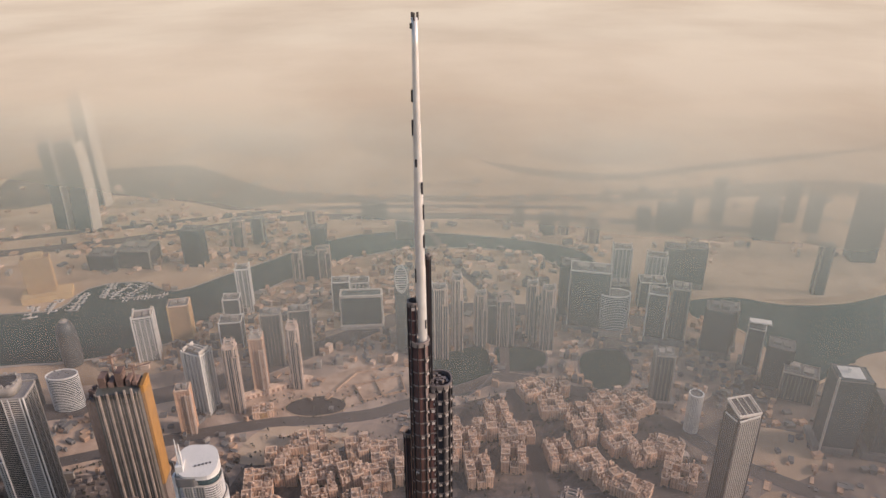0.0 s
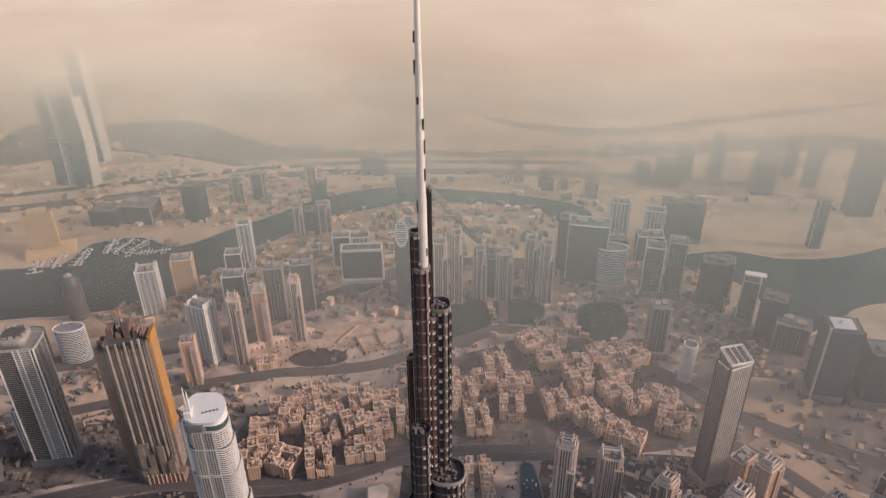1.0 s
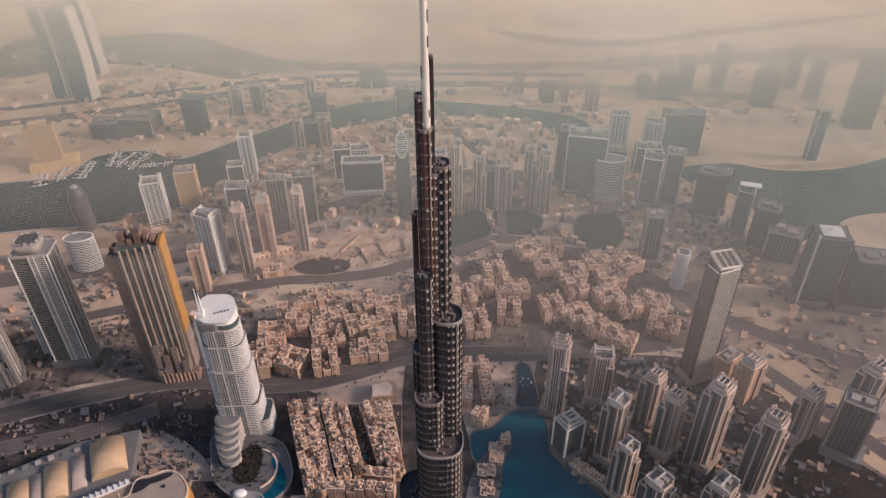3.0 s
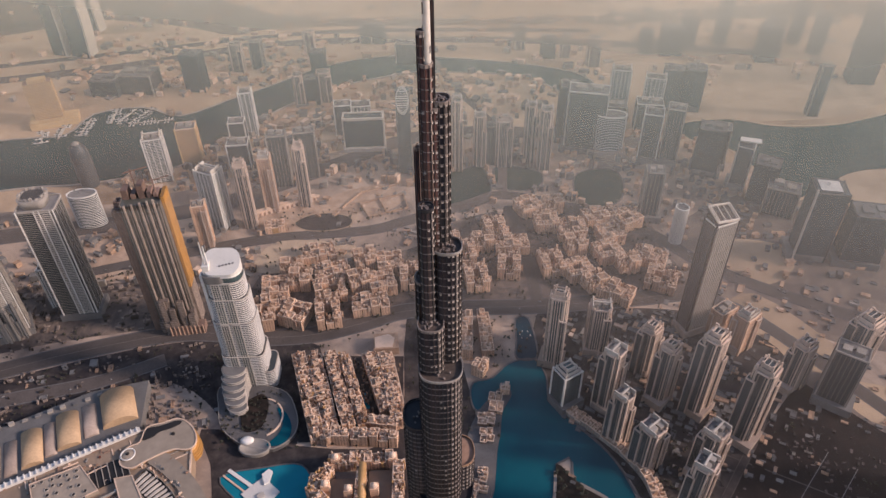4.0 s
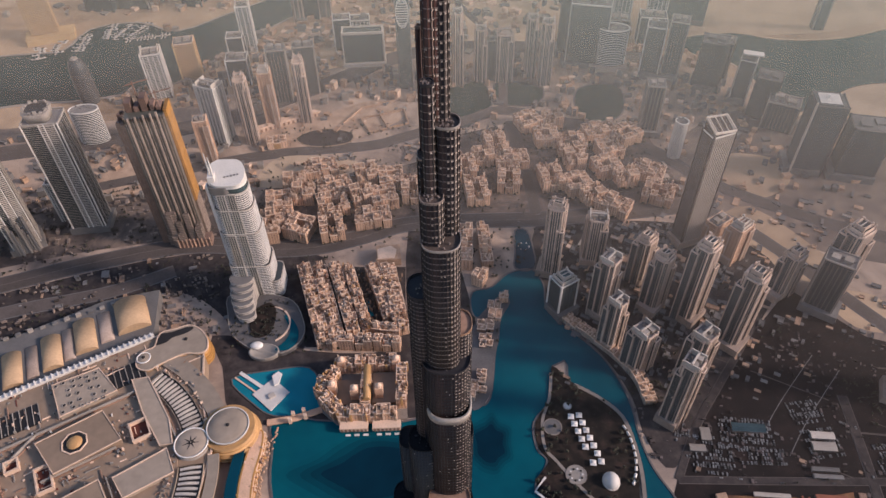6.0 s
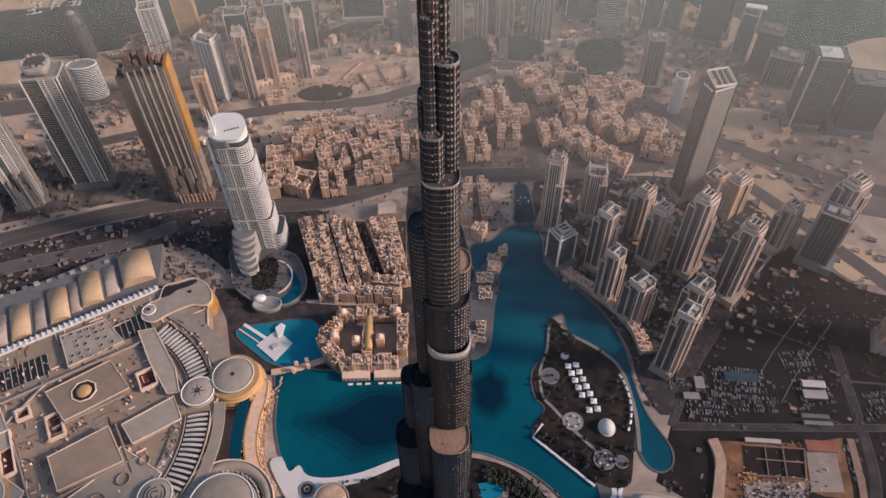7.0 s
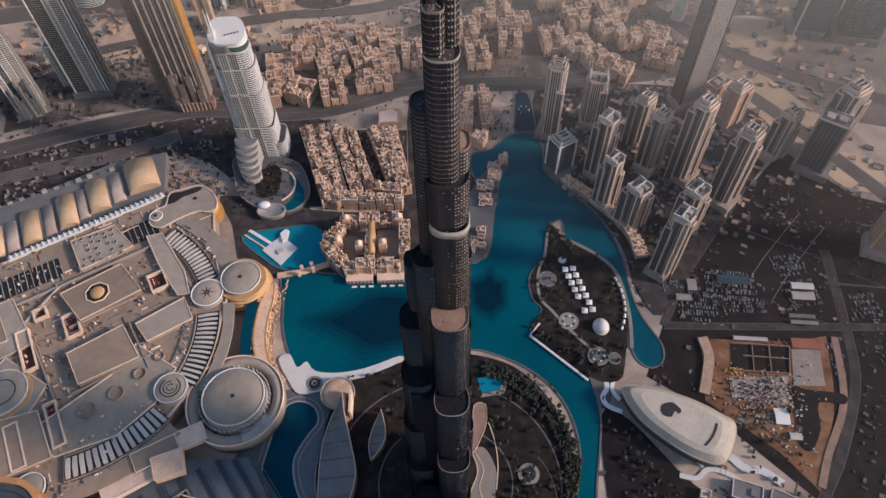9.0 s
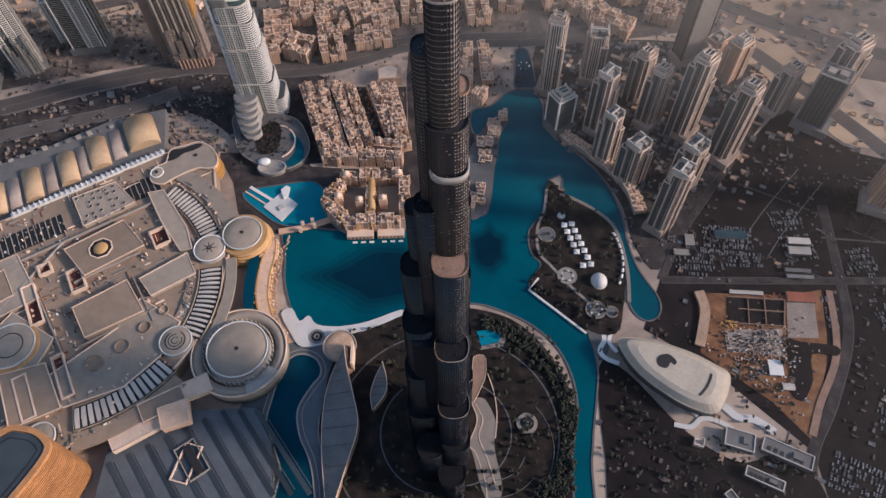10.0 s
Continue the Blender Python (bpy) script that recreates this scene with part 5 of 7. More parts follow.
def house(parent, x, y, sx, sy, h, rz, g, wall=STUCCO, wins=True):
    """One flat-roofed house: walls, parapet, rooftop rooms, window boxes."""
    b = part("house", Shape().box(x, y, 0, sx, sy, h, rz), wall, parent)
    # top face takes a darker stucco than the walls
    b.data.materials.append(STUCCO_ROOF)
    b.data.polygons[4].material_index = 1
    part("parapet", Shape().ring(rect(x, y, sx + 0.9, sy + 0.9, rz), rect(x, y, sx - 1.2, sy - 1.2, rz), h - 0.4, h + 1.3), PARAPET, b)
    c_, s_ = math.cos(radians(rz)), math.sin(radians(rz))
    for _ in range(g.choice((1, 2, 2))):
        u, w = g.uniform(-0.32, 0.32) * sx, g.uniform(-0.32, 0.32) * sy
        a, d, e = g.uniform(2.6, sx * 0.35), g.uniform(2.6, sy * 0.35), g.uniform(2.2, 4.6)
        room = part("roof_room", Shape().box(x + u * c_ - w * s_, y + u * s_ + w * c_, h, a, d, e, rz), g.choice((STUCCO, STUCCO_ROOF, PARAPET)), b)
        if g.random() < 0.25:
            part("cupola", Shape().lathe(x + u * c_ - w * s_, y + u * s_ + w * c_, [(1.6, h + e), (1.3, h + e + 1.2), (0.2, h + e + 1.9)], 10), PARAPET, b, "small dome", soft=True)
    if wins:
        part("windows", windows_on(x, y, 2.2, h, sx, sy, rz, g), BROWN, b, "small window boxes with recess shade as brown colour", "stuff")
    return b


def courtyard_block(seed, w, d, h):
    """An apartment block of joined sandy houses round a courtyard."""
    g = random.Random(seed)
    t = thing("apartment_block", 0, 0, 0, 0, "sandy stucco apartment block round a courtyard with roof terraces", "apartment block", "old town apartment blocks")
    q = 13.5
    nx, ny = max(2, int(w / q)), max(2, int(d / q))
    for i in range(nx):
        for j in range(ny):
            if 0 < i < nx - 1 and 0 < j < ny - 1:
                continue
            hh = h * g.choice((0.62, 0.8, 0.9, 1.0, 1.0, 1.14))
            house(t, (i + 0.5) * w / nx - w / 2 + g.uniform(-1, 1), (j + 0.5) * d / ny - d / 2 + g.uniform(-1, 1), w / nx * g.uniform(0.82, 1.02), d / ny * g.uniform(0.82, 1.02), hh, 0, g)
    part("court", Shape().box(0, 0, 0.2, w * 0.8, d * 0.8, 0.5), LAWN, t, "planted courtyard")
    for m, count in ((PARAPET, 46), (STUCCO_ROOF, 40), (BROWN, 30)):
        bits = Shape()
        for _ in range(count):
            side, u = g.randrange(4), g.uniform(-0.5, 0.5)
            x, y = ((u * w, d * 0.34), (u * w, -d * 0.34), (w * 0.36, u * d), (-w * 0.36, u * d))[side]
            bits.box(x + g.uniform(-5, 5), y + g.uniform(-5, 5), h * 0.6, g.uniform(0.6, 4.2), g.uniform(0.5, 2.6), h * g.uniform(0.28, 0.62), 0)
        part("roof_detail", bits, m, t, "roof pergolas, stair heads and low walls", "stuff")
    green = Shape()
    for k in range(14):
        green.clump(g.uniform(-0.6, 0.6) * w, g.choice((-0.56, 0.56, 0.1, -0.15)) * d, 4, g.uniform(2.4, 4), k + seed, 5)
    part("courtyard_planting", green, LEAF, t, "dusty trees round the block", "stuff")
    return t


BLOCKS = [courtyard_block(11, 46, 46, 23), courtyard_block(12, 42, 58, 25), courtyard_block(13, 62, 40, 21), courtyard_block(14, 36, 36, 27), courtyard_block(15, 54, 52, 22)]
WEST = [(-280, 729, 0, 8), (-240, 750, 3, 5), (-281, 686, 2, 12), (-236, 662, 0, -20), (-290, 652, 3, 10), (-183, 722, 4, 15), (-181, 664, 1, 12), (-184, 772, 2, 14), (-214, 826, 2, 10), (-110, 684, 2, 8), (-134, 742, 3, 20),
        (-92, 736, 0, 12), (-80, 790, 0, 6), (-40, 756, 1, 4), (-128, 800, 3, 12), (-260, 780, 3, 8)]
EAST = [(121, 889, 1, 8), (76, 746, 1, 6), (138, 778, 1, -5), (216, 780, 1, 8), (262, 757, 0, 12), (355, 772, 3, 10), (325, 806, 0, 14), (400, 790, 2, -30), (406, 728, 4, -25), (195, 958, 0, 20), (224, 905, 0, 0),
        (269, 884, 4, 5), (268, 830, 3, 8), (58, 818, 1, 4), (318, 700, 2, -35), (285, 724, 3, 20), (150, 840, 2, 0), (96, 845, 3, 6), (332, 921, 2, 10), (385, 906, 0, 24), (245, 960, 3, 10), (340, 860, 0, 15), (20, 780, 0, 3), (25, 850, 4, 6)]
used = set()
for x, y, k, rz in WEST + EAST:
    if k in used:
        copy_thing(BLOCKS[k], pose(x, y, 0, 0, 0, rz + (180 if (x + y) % 2 else 0)))
    else:
        used.add(k)
        BLOCKS[k].matrix_basis = pose(x, y, 0, 0, 0, rz)
# dark sheet under the houses: shade of the narrow gaps as ground colour
solid("ground_souk_lanes", Shape().prism([(-236, 580), (-52, 572), (-50, 412), (-200, 412)], -0.5, 0.24), STREETS, "dark ground between market houses, lane shade put into its colour", "ground", "structure")
solid("water_souk_pool", Shape().prism(rect(-110, 482, 12, 30, 16), 0, 1.0), POOL, "small turquoise courtyard pool", "water", "structure")
# lanes of small houses between the boulevard and the lake
g = random.Random(21)
LANES = [((-218, 567), (-170, 407), 21, 10), ((-193, 566), (-148, 406), 22, 10), ((-168, 565), (-127, 426), 20, 9), ((-147, 565), (-106, 430), 17, 9), ((-107, 563), (-72, 451), 22, 8), ((-80, 562), (-54, 428), 23, 9)]
for (ax, ay), (bx, by), wid, count in LANES + [((-165, 414), (-56, 406), 17, 8), ((-100, 436), (-58, 430), 12, 3), ((24, 640), (20, 560), 30, 5), ((52, 652), (48, 560), 22, 5), ((80, 652), (84, 565), 20, 5), ((60, 540), (78, 530), 24, 2)]:
    for i in range(count):
        t = (i + 0.5) / count
        x, y, run = ax + (bx - ax) * t, ay + (by - ay) * t, math.hypot(bx - ax, by - ay) / count
        row = thing("town_house", x, y, 0, math.degrees(math.atan2(by - ay, bx - ax)), "sandy flat-roofed old-town house with roof rooms", "house", "lanes of old-town houses")
        for s in (-0.26, 0.26):
            house(row, g.uniform(-1, 1), s * wid, run * g.uniform(0.84, 1.0), wid * g.uniform(0.42, 0.5), g.uniform(13, 25), 0, g)
        house(row, g.uniform(-2, 2), g.uniform(-2, 2), run * 0.5, wid * 0.4, g.uniform(16, 29), 0, g, PARAPET, False)
for m, count in ((PARAPET, 520), (STUCCO_ROOF, 380), (GOLDEN, 160), (BROWN, 420)):
    bits = Shape()
    for _ in range(count):
        (ax, ay), (bx, by), wid, _n = g.choice(LANES)
        t, o = g.random(), g.uniform(-0.46, 0.46) * wid
        bits.box(ax + (bx - ax) * t + 0.96 * o, ay + (by - ay) * t + 0.28 * o, 9, g.uniform(0.8, 3.8), g.uniform(0.7, 2.6), g.uniform(6, 19), -74 + g.choice((0, 90)) + g.uniform(-4, 4))
    tagged(new("rooftop_bits", bits.mesh("rooftop_bits", m)), "small roof rooms, pergolas and walls over old-town houses", "roofs", "", "stuff")
sheds = Shape()
for _ in range(420):
    u, w = g.random(), g.random()
    sheds.box(-226 + 170 * u + 44 * w * (1 - u), 566 - 156 * w, 0, g.uniform(1.5, 6), g.uniform(1.2, 3.2), g.uniform(3, 11), -74 + g.choice((0, 90)))
# plaster darkened as it would look in the lanes' shade
tagged(new("lane_sheds", sheds.mesh("lane_sheds", by_island(mat("shaded_lane_plaster", (0.26, 0.18, 0.13), 0.85, var=0.3, fine=0.7), 0.4, 1.5))), "low plaster walls, awnings and sheds in market lanes", "sheds", "", "stuff")
white_house = thing("market_hall", -80, 592, 0, 4, "pale flat-roofed market hall among the houses", "hall")
part("body", Shape().box(0, 0, 0, 40, 34, 16), STUCCO_ROOF, white_house)
part("roof", Shape().prism([(-18, -15), (10, -15), (14, 4), (4, 14), (-18, 8)], 16, 17.2), PARAPET, white_house, "pale sandy roof")
solid("water_lane_pool", Shape().box(-112, 440, 0.4, 16, 26, 0.8, 8), POOL, "small turquoise courtyard pool", "water", "structure")

# the lakeside palace hotel: ranges round two courts
palace = thing("palace_hotel", 0, 0, 2.2, 0, "sandy lakeside palace hotel with courts, towers and domes", "hotel")
g = random.Random(8)
ranges = [((-150, 368), (-62, 370), 16, 9), ((-162, 345), (-166, 318), 18, 3), ((-160, 312), (-140, 290), 18, 3), ((-140, 286), (-60, 286), 16, 9), ((-54, 300), (-54, 362), 14, 6), ((-104, 300), (-104, 356), 12, 5), ((-146, 356), (-160, 340), 14, 2)]
for (ax, ay), (bx, by), wid, count in ranges:
    for i in range(count):
        t = (i + 0.5) / count
        house(palace, ax + (bx - ax) * t, ay + (by - ay) * t, math.hypot(bx - ax, by - ay) / count, wid, g.uniform(15, 24), math.degrees(math.atan2(by - ay, bx - ax)), g, g.choice((STUCCO, STUCCO, STUCCO_ROOF)))
for m, count in ((PARAPET, 260), (STUCCO_ROOF, 160), (GOLDEN, 110), (BROWN, 160)):
    bits = Shape()
    for _ in range(count):
        (ax, ay), (bx, by), wid, _n = g.choice(ranges)
        t, o = g.random(), g.uniform(-0.55, 0.55) * wid
        d = math.hypot(bx - ax, by - ay)
        bits.box(ax + (bx - ax) * t - (by - ay) / d * o, ay + (by - ay) * t + (bx - ax) / d * o, 8, g.uniform(0.8, 3.6), g.uniform(0.8, 3.0), g.uniform(6, 19), math.degrees(math.atan2(by - ay, bx - ax)))
    part("roof_detail", bits, m, palace, "small turrets, pergolas and stair heads", "stuff")
part("great_vault", Shape().vault(-102, 330, 20, 56, 11, 7, 92, 10), GOLDEN, palace, "golden barrel-vaulted hall", soft=True)
for x, y in ((-119, 318), (-85, 320), (-150, 326), (-62, 366), (-140, 366)):
    tw = part("tower", Shape().box(x, y, 0, 11, 11, 27), STUCCO, palace)
    part("dome", Shape().lathe(x, y, [(4.6, 27), (4.4, 29.4), (3, 31.6), (0.3, 33)], 16), PARAPET, tw, "pale dome", soft=True)
for x in (-118, -74):
    part("lake_terrace", Shape().box(x, 272, 0, 38, 12, 8), PARAPET, palace, "pale lakeside terrace")
    for i in range(7):
        part("arch", Shape().box(x - 16 + i * 5.3, 265.8, 0.4, 3, 0.8, 5.6), BROWN, palace, "dark arch opening")
for i in range(6):
    part("pontoon", Shape().box(-126 + i * 12 + (6 if i > 2 else 0), 262, -2, 7, 3, 0.8), WHITE, palace, "white landing pontoon")
part("court_garden", Shape().box(-78, 332, 0.2, 34, 50, 5.6), TANROOF, palace, "tan paved court")
part("court_garden", Shape().box(-128, 326, 0.2, 36, 40, 5.6), TANROOF, palace, "tan paved court")
# low villas on the spit in the lake
g = random.Random(5)
spit = thing("lakeside_terrace_houses", 0, 0, 0, 0, "low grey-roofed lakeside restaurants on a spit", "restaurant")
for x, y, sx, sy, h in ((88, 470, 22, 40, 9), (104, 494, 14, 16, 12), (72, 440, 26, 22, 8), (70, 412, 20, 26, 7), (54, 330, 22, 20, 12), (40, 320, 20, 24, 10), (60, 350, 14, 16, 8), (30, 350, 26, 26, 9)):
    for k in range(4):
        house(spit, x + (k % 2 - 0.5) * sx * 0.5, y + (k // 2 - 0.5) * sy * 0.5, sx * g.uniform(0.34, 0.5), sy * g.uniform(0.34, 0.5), h * g.uniform(0.6, 1.25), -12, g, g.choice((STUCCO, STONE, BROWN)))
part("dome", Shape().lathe(104, 496, [(7, 8), (6.6, 11), (4.4, 13.6), (0.4, 15)], 18), STONE, spit, "pale dome at the tip of the spit", soft=True)
solid("pavement_spit", Shape().prism(curve([(40, 300), (68, 316), (82, 389), (88, 417), (95, 457), (111, 487), (105, 504), (86, 486), (62, 458), (40, 400)], 4), 0, 1.6), GREYPAVE, "grey paved spit in the lake", "pavement", "structure")
basin("water_inlet", curve([(130, 562), (160, 560), (164, 600), (158, 650), (138, 650), (134, 600)], 3), LAKE_DEEP, "dark inlet with small fountains", 2, GREYPAVE)
for i in range(7):
    part("fountain_jet", Shape().lathe(149 + 9 * math.cos(i), 612 + 9 * math.sin(i), [(1.2, 0), (0.9, 1.4), (0.2, 2.6)], 8), WHITE, bpy.data.objects["water_inlet"], "small white fountain head")

# ---- apartment and office towers ----


def tower_block(x, y, h, w, d, rz, style, label, crown=0, podium=0.0, group="towers of the district"):
    """A storeyed tower: glazed core, floor slabs, upright piers, stepped crown."""
    g = random.Random(int(x * 7 + y))
    wall, slab, pier, gap = {"stone": (TWALL, GREY, TPIER, 3.6), "white": (GLASS, WHITE, WHITE, 9.0), "glass": (GLASS, GREY, FIN, 6.0), "dark": (DARKWALL, GLASS, DARKWALL, 7.0),
                             "brown": (BROWN, STUCCO, STUCCO, 5.0), "yellow": (BROWN, YELLOW, YELLOW, 4.0), "grid": (TWALL, GREY, STONE, 6.4), "stripe": (BGLASS, RAWDARK, PIER, 3.2), "bands": (GLASS, WHITE, STONE, 30.0)}[style]
    t = thing("tower_block", x, y, 0, rz, label, "tower", group)
    o = rect(0, 0, w, d) if crown != 3 else circle(0, 0, w / 2, 28, d / w)
    if style == "stone":
        k = 0.2 * min(w, d)
        o = [(-w / 2 + k, -d / 2), (w / 2 - k, -d / 2), (w / 2, -d / 2 + k), (w / 2, d / 2 - k), (w / 2 - k, d / 2), (-w / 2 + k, d / 2), (-w / 2, d / 2 - k), (-w / 2, -d / 2 + k)]
    slabbed(t, "core", o, 0, h, wall, slab, 3.7 if w < 60 else 4.2, 0.2 if style == "grid" else 0.5 if style != "bands" else 0.9, 0.7 if style in ("glass", "dark", "grid", "stone", "stripe") else 1.1)
    if style == "stone":
        ribs(t, o, (0, 1, 2, 3, 4, 5), h + 0.6, 3.4, TPIER, 0.9, 1.1, "pale stone ribs")
        # sides away from the sun get fewer, darker ribs: shade built in
        ribs(t, o, (6, 7), h - 3, 7.5, TSLAB, 0.5, 0.8, "sparse darker ribs that imitate shade on this side")
    elif style == "stripe":
        ribs(t, o, (0, 1, 2), h + 0.6, 3.4, PIER, 0.9, 1.2, "white upright ribs")
        # the same ribs in grey: this side's shade is put into their colour
        ribs(t, o, (3,), h - 2, 3.4, GREY, 0.6, 0.5, "thin ribs greyed to imitate shade on this side")
    elif style not in ("dark", "bands"):
        fins_round(t, o, 0, h + 0.6, gap, pier, 0.9 if style in ("stone", "white", "stripe") else 0.6, 1.5 if style == "white" else 1.0 if style in ("stone", "stripe") else 0.5)
    for cx, cy in (o if crown != 3 else ()):
        part("corner_pier", Shape().box(cx, cy, 0, 2.6 if len(o) == 4 else 1.9, 2.6 if len(o) == 4 else 1.9, h + (2.5 if crown != 2 else 5)), pier if style not in ("glass", "stripe") else WHITE if style == "glass" else BGLASS, t)
    part("parapet", Shape().ring(grown(o, 0.9), grown(o, -1.3), h - 0.6, h + 1.8), PARAPET if style in ("brown", "yellow") else TPIER if style == "stone" else WHITE if style in ("white", "stripe", "bands", "glass") else GREY if style == "dark" else STONE, t, "parapet")
    part("roof_deck", Shape().prism(grown(o, -1.2), h - 0.2, h + 0.3), GREY, t)
    if style in ("stone", "brown") and crown != 3:
        for s, f in ((-1, g.uniform(0.82, 0.95)), (1, g.uniform(0.72, 0.9))):
            bo = rect(s * w * 0.36, -s * d * 0.42, w * 0.36, d * 0.42)
            slabbed(t, "side_bay", bo, 0, h * f, wall, slab, 3.7, 0.5, 0.7)
            # bay ribs on sunward sides only, leaving the shaded ones dark
            ribs(t, bo, (0, 1), h * f, 3.4, TPIER, 0.7, 0.7, "slim stone ribs")
            part("bay_parapet", Shape().ring(grown(bo, 0.9), grown(bo, -1.0), h * f - 0.5, h * f + 2), TPIER, t)
            for cx, cy in bo:
                part("bay_pier", Shape().box(cx, cy, 0, 1.5, 1.5, h * f + 1), TPIER, t)
    kit = Shape()
    for _ in range(16):
        kit.box(g.uniform(-0.42, 0.42) * w, g.uniform(-0.42, 0.42) * d, h, g.uniform(0.8, 3.5), g.uniform(0.8, 3.0), g.uniform(1, 3.5), g.choice((0, 90)))
    part("rooftop_kit", kit, TSLAB if style in ("stone", "brown", "yellow") else GREY, t, "small roof machines and stair heads", "stuff")
    if crown in (0, 2):
        for s in (-1, 1):
            part("plant_room", Shape().box(s * w * 0.2, g.uniform(-0.15, 0.15) * d, h, w * 0.28, d * 0.4, g.uniform(4, 8)), GREY if style == "dark" else STONE, t, "rooftop plant room")
    if crown == 1:
        for k, (f, hh) in enumerate(((0.78, 7.0), (0.5, 12.0))):
            rim = part("crown_wall", Shape().ring(rect(0, 0, w * f, d * f), rect(0, 0, w * f - 1.8, d * f - 1.8), h, h + hh), TPIER if style == "stone" else PIER, t, "open pale crown wall")
            part("crown_deck", Shape().box(0, 0, h, w * f - 1.9, d * f - 1.9, hh - 2.4), wall, rim, "dark sunken deck")
            cap = Shape()
            for cx, cy in rect(0, 0, w * f, d * f):
                cap.box(cx, cy, h, 2.4, 2.4, hh + g.uniform(1.0, 3.5))
            part("crown_post", cap, TPIER if style == "stone" else PIER, rim, "corner posts of the crown", "stuff")
        part("crown_beam", Shape().box(0, 0, h + 10.6, w * 0.5, 1.2, 1.2), PIER, t)
    if crown == 2:
        for s in (-1, 1):
            part("crown_fin", Shape().box(s * w * 0.42, 0, h, 1.6, d * 0.9, 9), PIER, t, "tall crown fin")
        part("crown_beam", Shape().box(0, 0, h + 7, w * 0.9, 2.2, 2), PIER, t)
    if podium:
        part("podium", Shape().box(g.uniform(-6, 6), g.uniform(-6, 6), 0, w * podium, d * podium, 14), GREY if style in ("grid", "dark", "glass") else TSLAB, t, "low stone podium")
    return t


g = random.Random(44)
shore = curve([(176, 470), (184, 446), (208, 420), (232, 394), (254, 366), (272, 330), (278, 290)], 4, closed=False)
for (ax, ay), (bx, by) in zip(shore, shore[1:]):
    row = thing("quay_house", (ax + bx) / 2 + 9, (ay + by) / 2 + 5, 0, math.degrees(math.atan2(by - ay, bx - ax)), "low pale stone quayside house by the lake", "house", "row of quayside houses")
    house(row, 0, 0, math.hypot(bx - ax, by - ay) * 1.02, 11, g.uniform(7, 13), 0, g, STONE)
    house(row, 0, 9, 6, 8, g.uniform(5, 9), 0, g, STUCCO, False)
SAND_T = "sandy stone apartment tower with glazed strips and stepped crown"
for x, y, h, w, d, rz, style, crown, pod in (
    (184, 550, 145, 30, 26, -20, "stone", 1, 1.4), (256, 575, 98, 34, 28, -10, "stone", 2, 1.3), (324, 530, 92, 32, 26, 44, "stone", 1, 1.3), (250, 462, 120, 30, 26, 46, "stone", 2, 1.2), (332, 472, 112, 28, 26, 44, "stone", 1, 1.3),
    (380, 450, 155, 34, 28, 42, "stone", 1, 1.3), (432, 400, 146, 34, 30, 44, "stone", 1, 1.3), (252, 402, 98, 25, 24, 40, "stone", 2, 1.2), (284, 362, 80, 32, 30, 36, "stone", 2, 1.3), (314, 272, 130, 30, 25, 50, "stone", 2, 1.3),
    (360, 346, 90, 34, 28, 40, "stone", 2, 1.2), (488, 572, 74, 34, 26, 36, "brown", 1, 1.3), (540, 492, 88, 32, 26, 34, "stone", 1, 1.4), (190, 472, 70, 34, 30, 30, "glass", 1, 1.3), (470, 610, 52, 40, 24, 34, "brown", 0, 0)):
    tower_block(x, y, h, w * 0.92, d * 0.92, rz, style, SAND_T if style == "stone" else "slim round white-ribbed apartment tower" if style == "white" else "glazed apartment tower with pale corner piers" if style == "glass" else "sandy brown apartment tower beside sandy lots", crown, pod, "residential towers by the lake")
tower_block(588, 461, 108, 42, 30, -36, "grid", "large stepped apartment tower with a dark gridded face", 0, 1.3, "residential towers by the lake")
upper = tower_block(616, 490, 138, 40, 28, 32, "stone", "tall stepped apartment tower with pale ribs", 1, 0, "residential towers by the lake")
tower_block(640, 300, 120, 34, 30, -25, "brown", "dim brown tower beside the building lots", 0, 1.3, "residential towers by the lake")
slim = tower_block(425, 616, 226, 39, 26, 20, "stripe", "very tall slim tower with white upright stripes", 9, 1.3, "tall towers")
crown_wall = Shape().prism(rect(0, 0, 38, 25), 226, 244)
crown_wall.v = [(x, y, z if z < 230 else 230 + (y + 14.5) * 0.45 + (16.5 - x) * 0.12) for x, y, z in crown_wall.v]
part("sloped_crown", crown_wall, BGLASS, slim, "dark slanting crown")
for (ax, ay), (bx, by) in zip(rect(0, 0, 39, 26), rect(0, 0, 39, 26)[1:] + rect(0, 0, 39, 26)[:1]):
    edge = Shape().strip([(ax, ay), (bx, by)], 1.6, 229, 232)
    edge.v = [(x, y, z + (y + 14.5) * 0.45 + (16.5 - x) * 0.12) for x, y, z in edge.v]
    part("crown_rim", edge, PIER, slim, "pale crown edge")
for i in range(4):
    beam = Shape().strip([(-16 + i * 10.6, -12), (-16 + i * 10.6, 12)], 1.0, 230, 232)
    beam.v = [(x, y, z + (y + 14.5) * 0.45 + (16.5 - x) * 0.12) for x, y, z in beam.v]
    part("crown_beam", beam, PIER, slim, "pale crown beam")
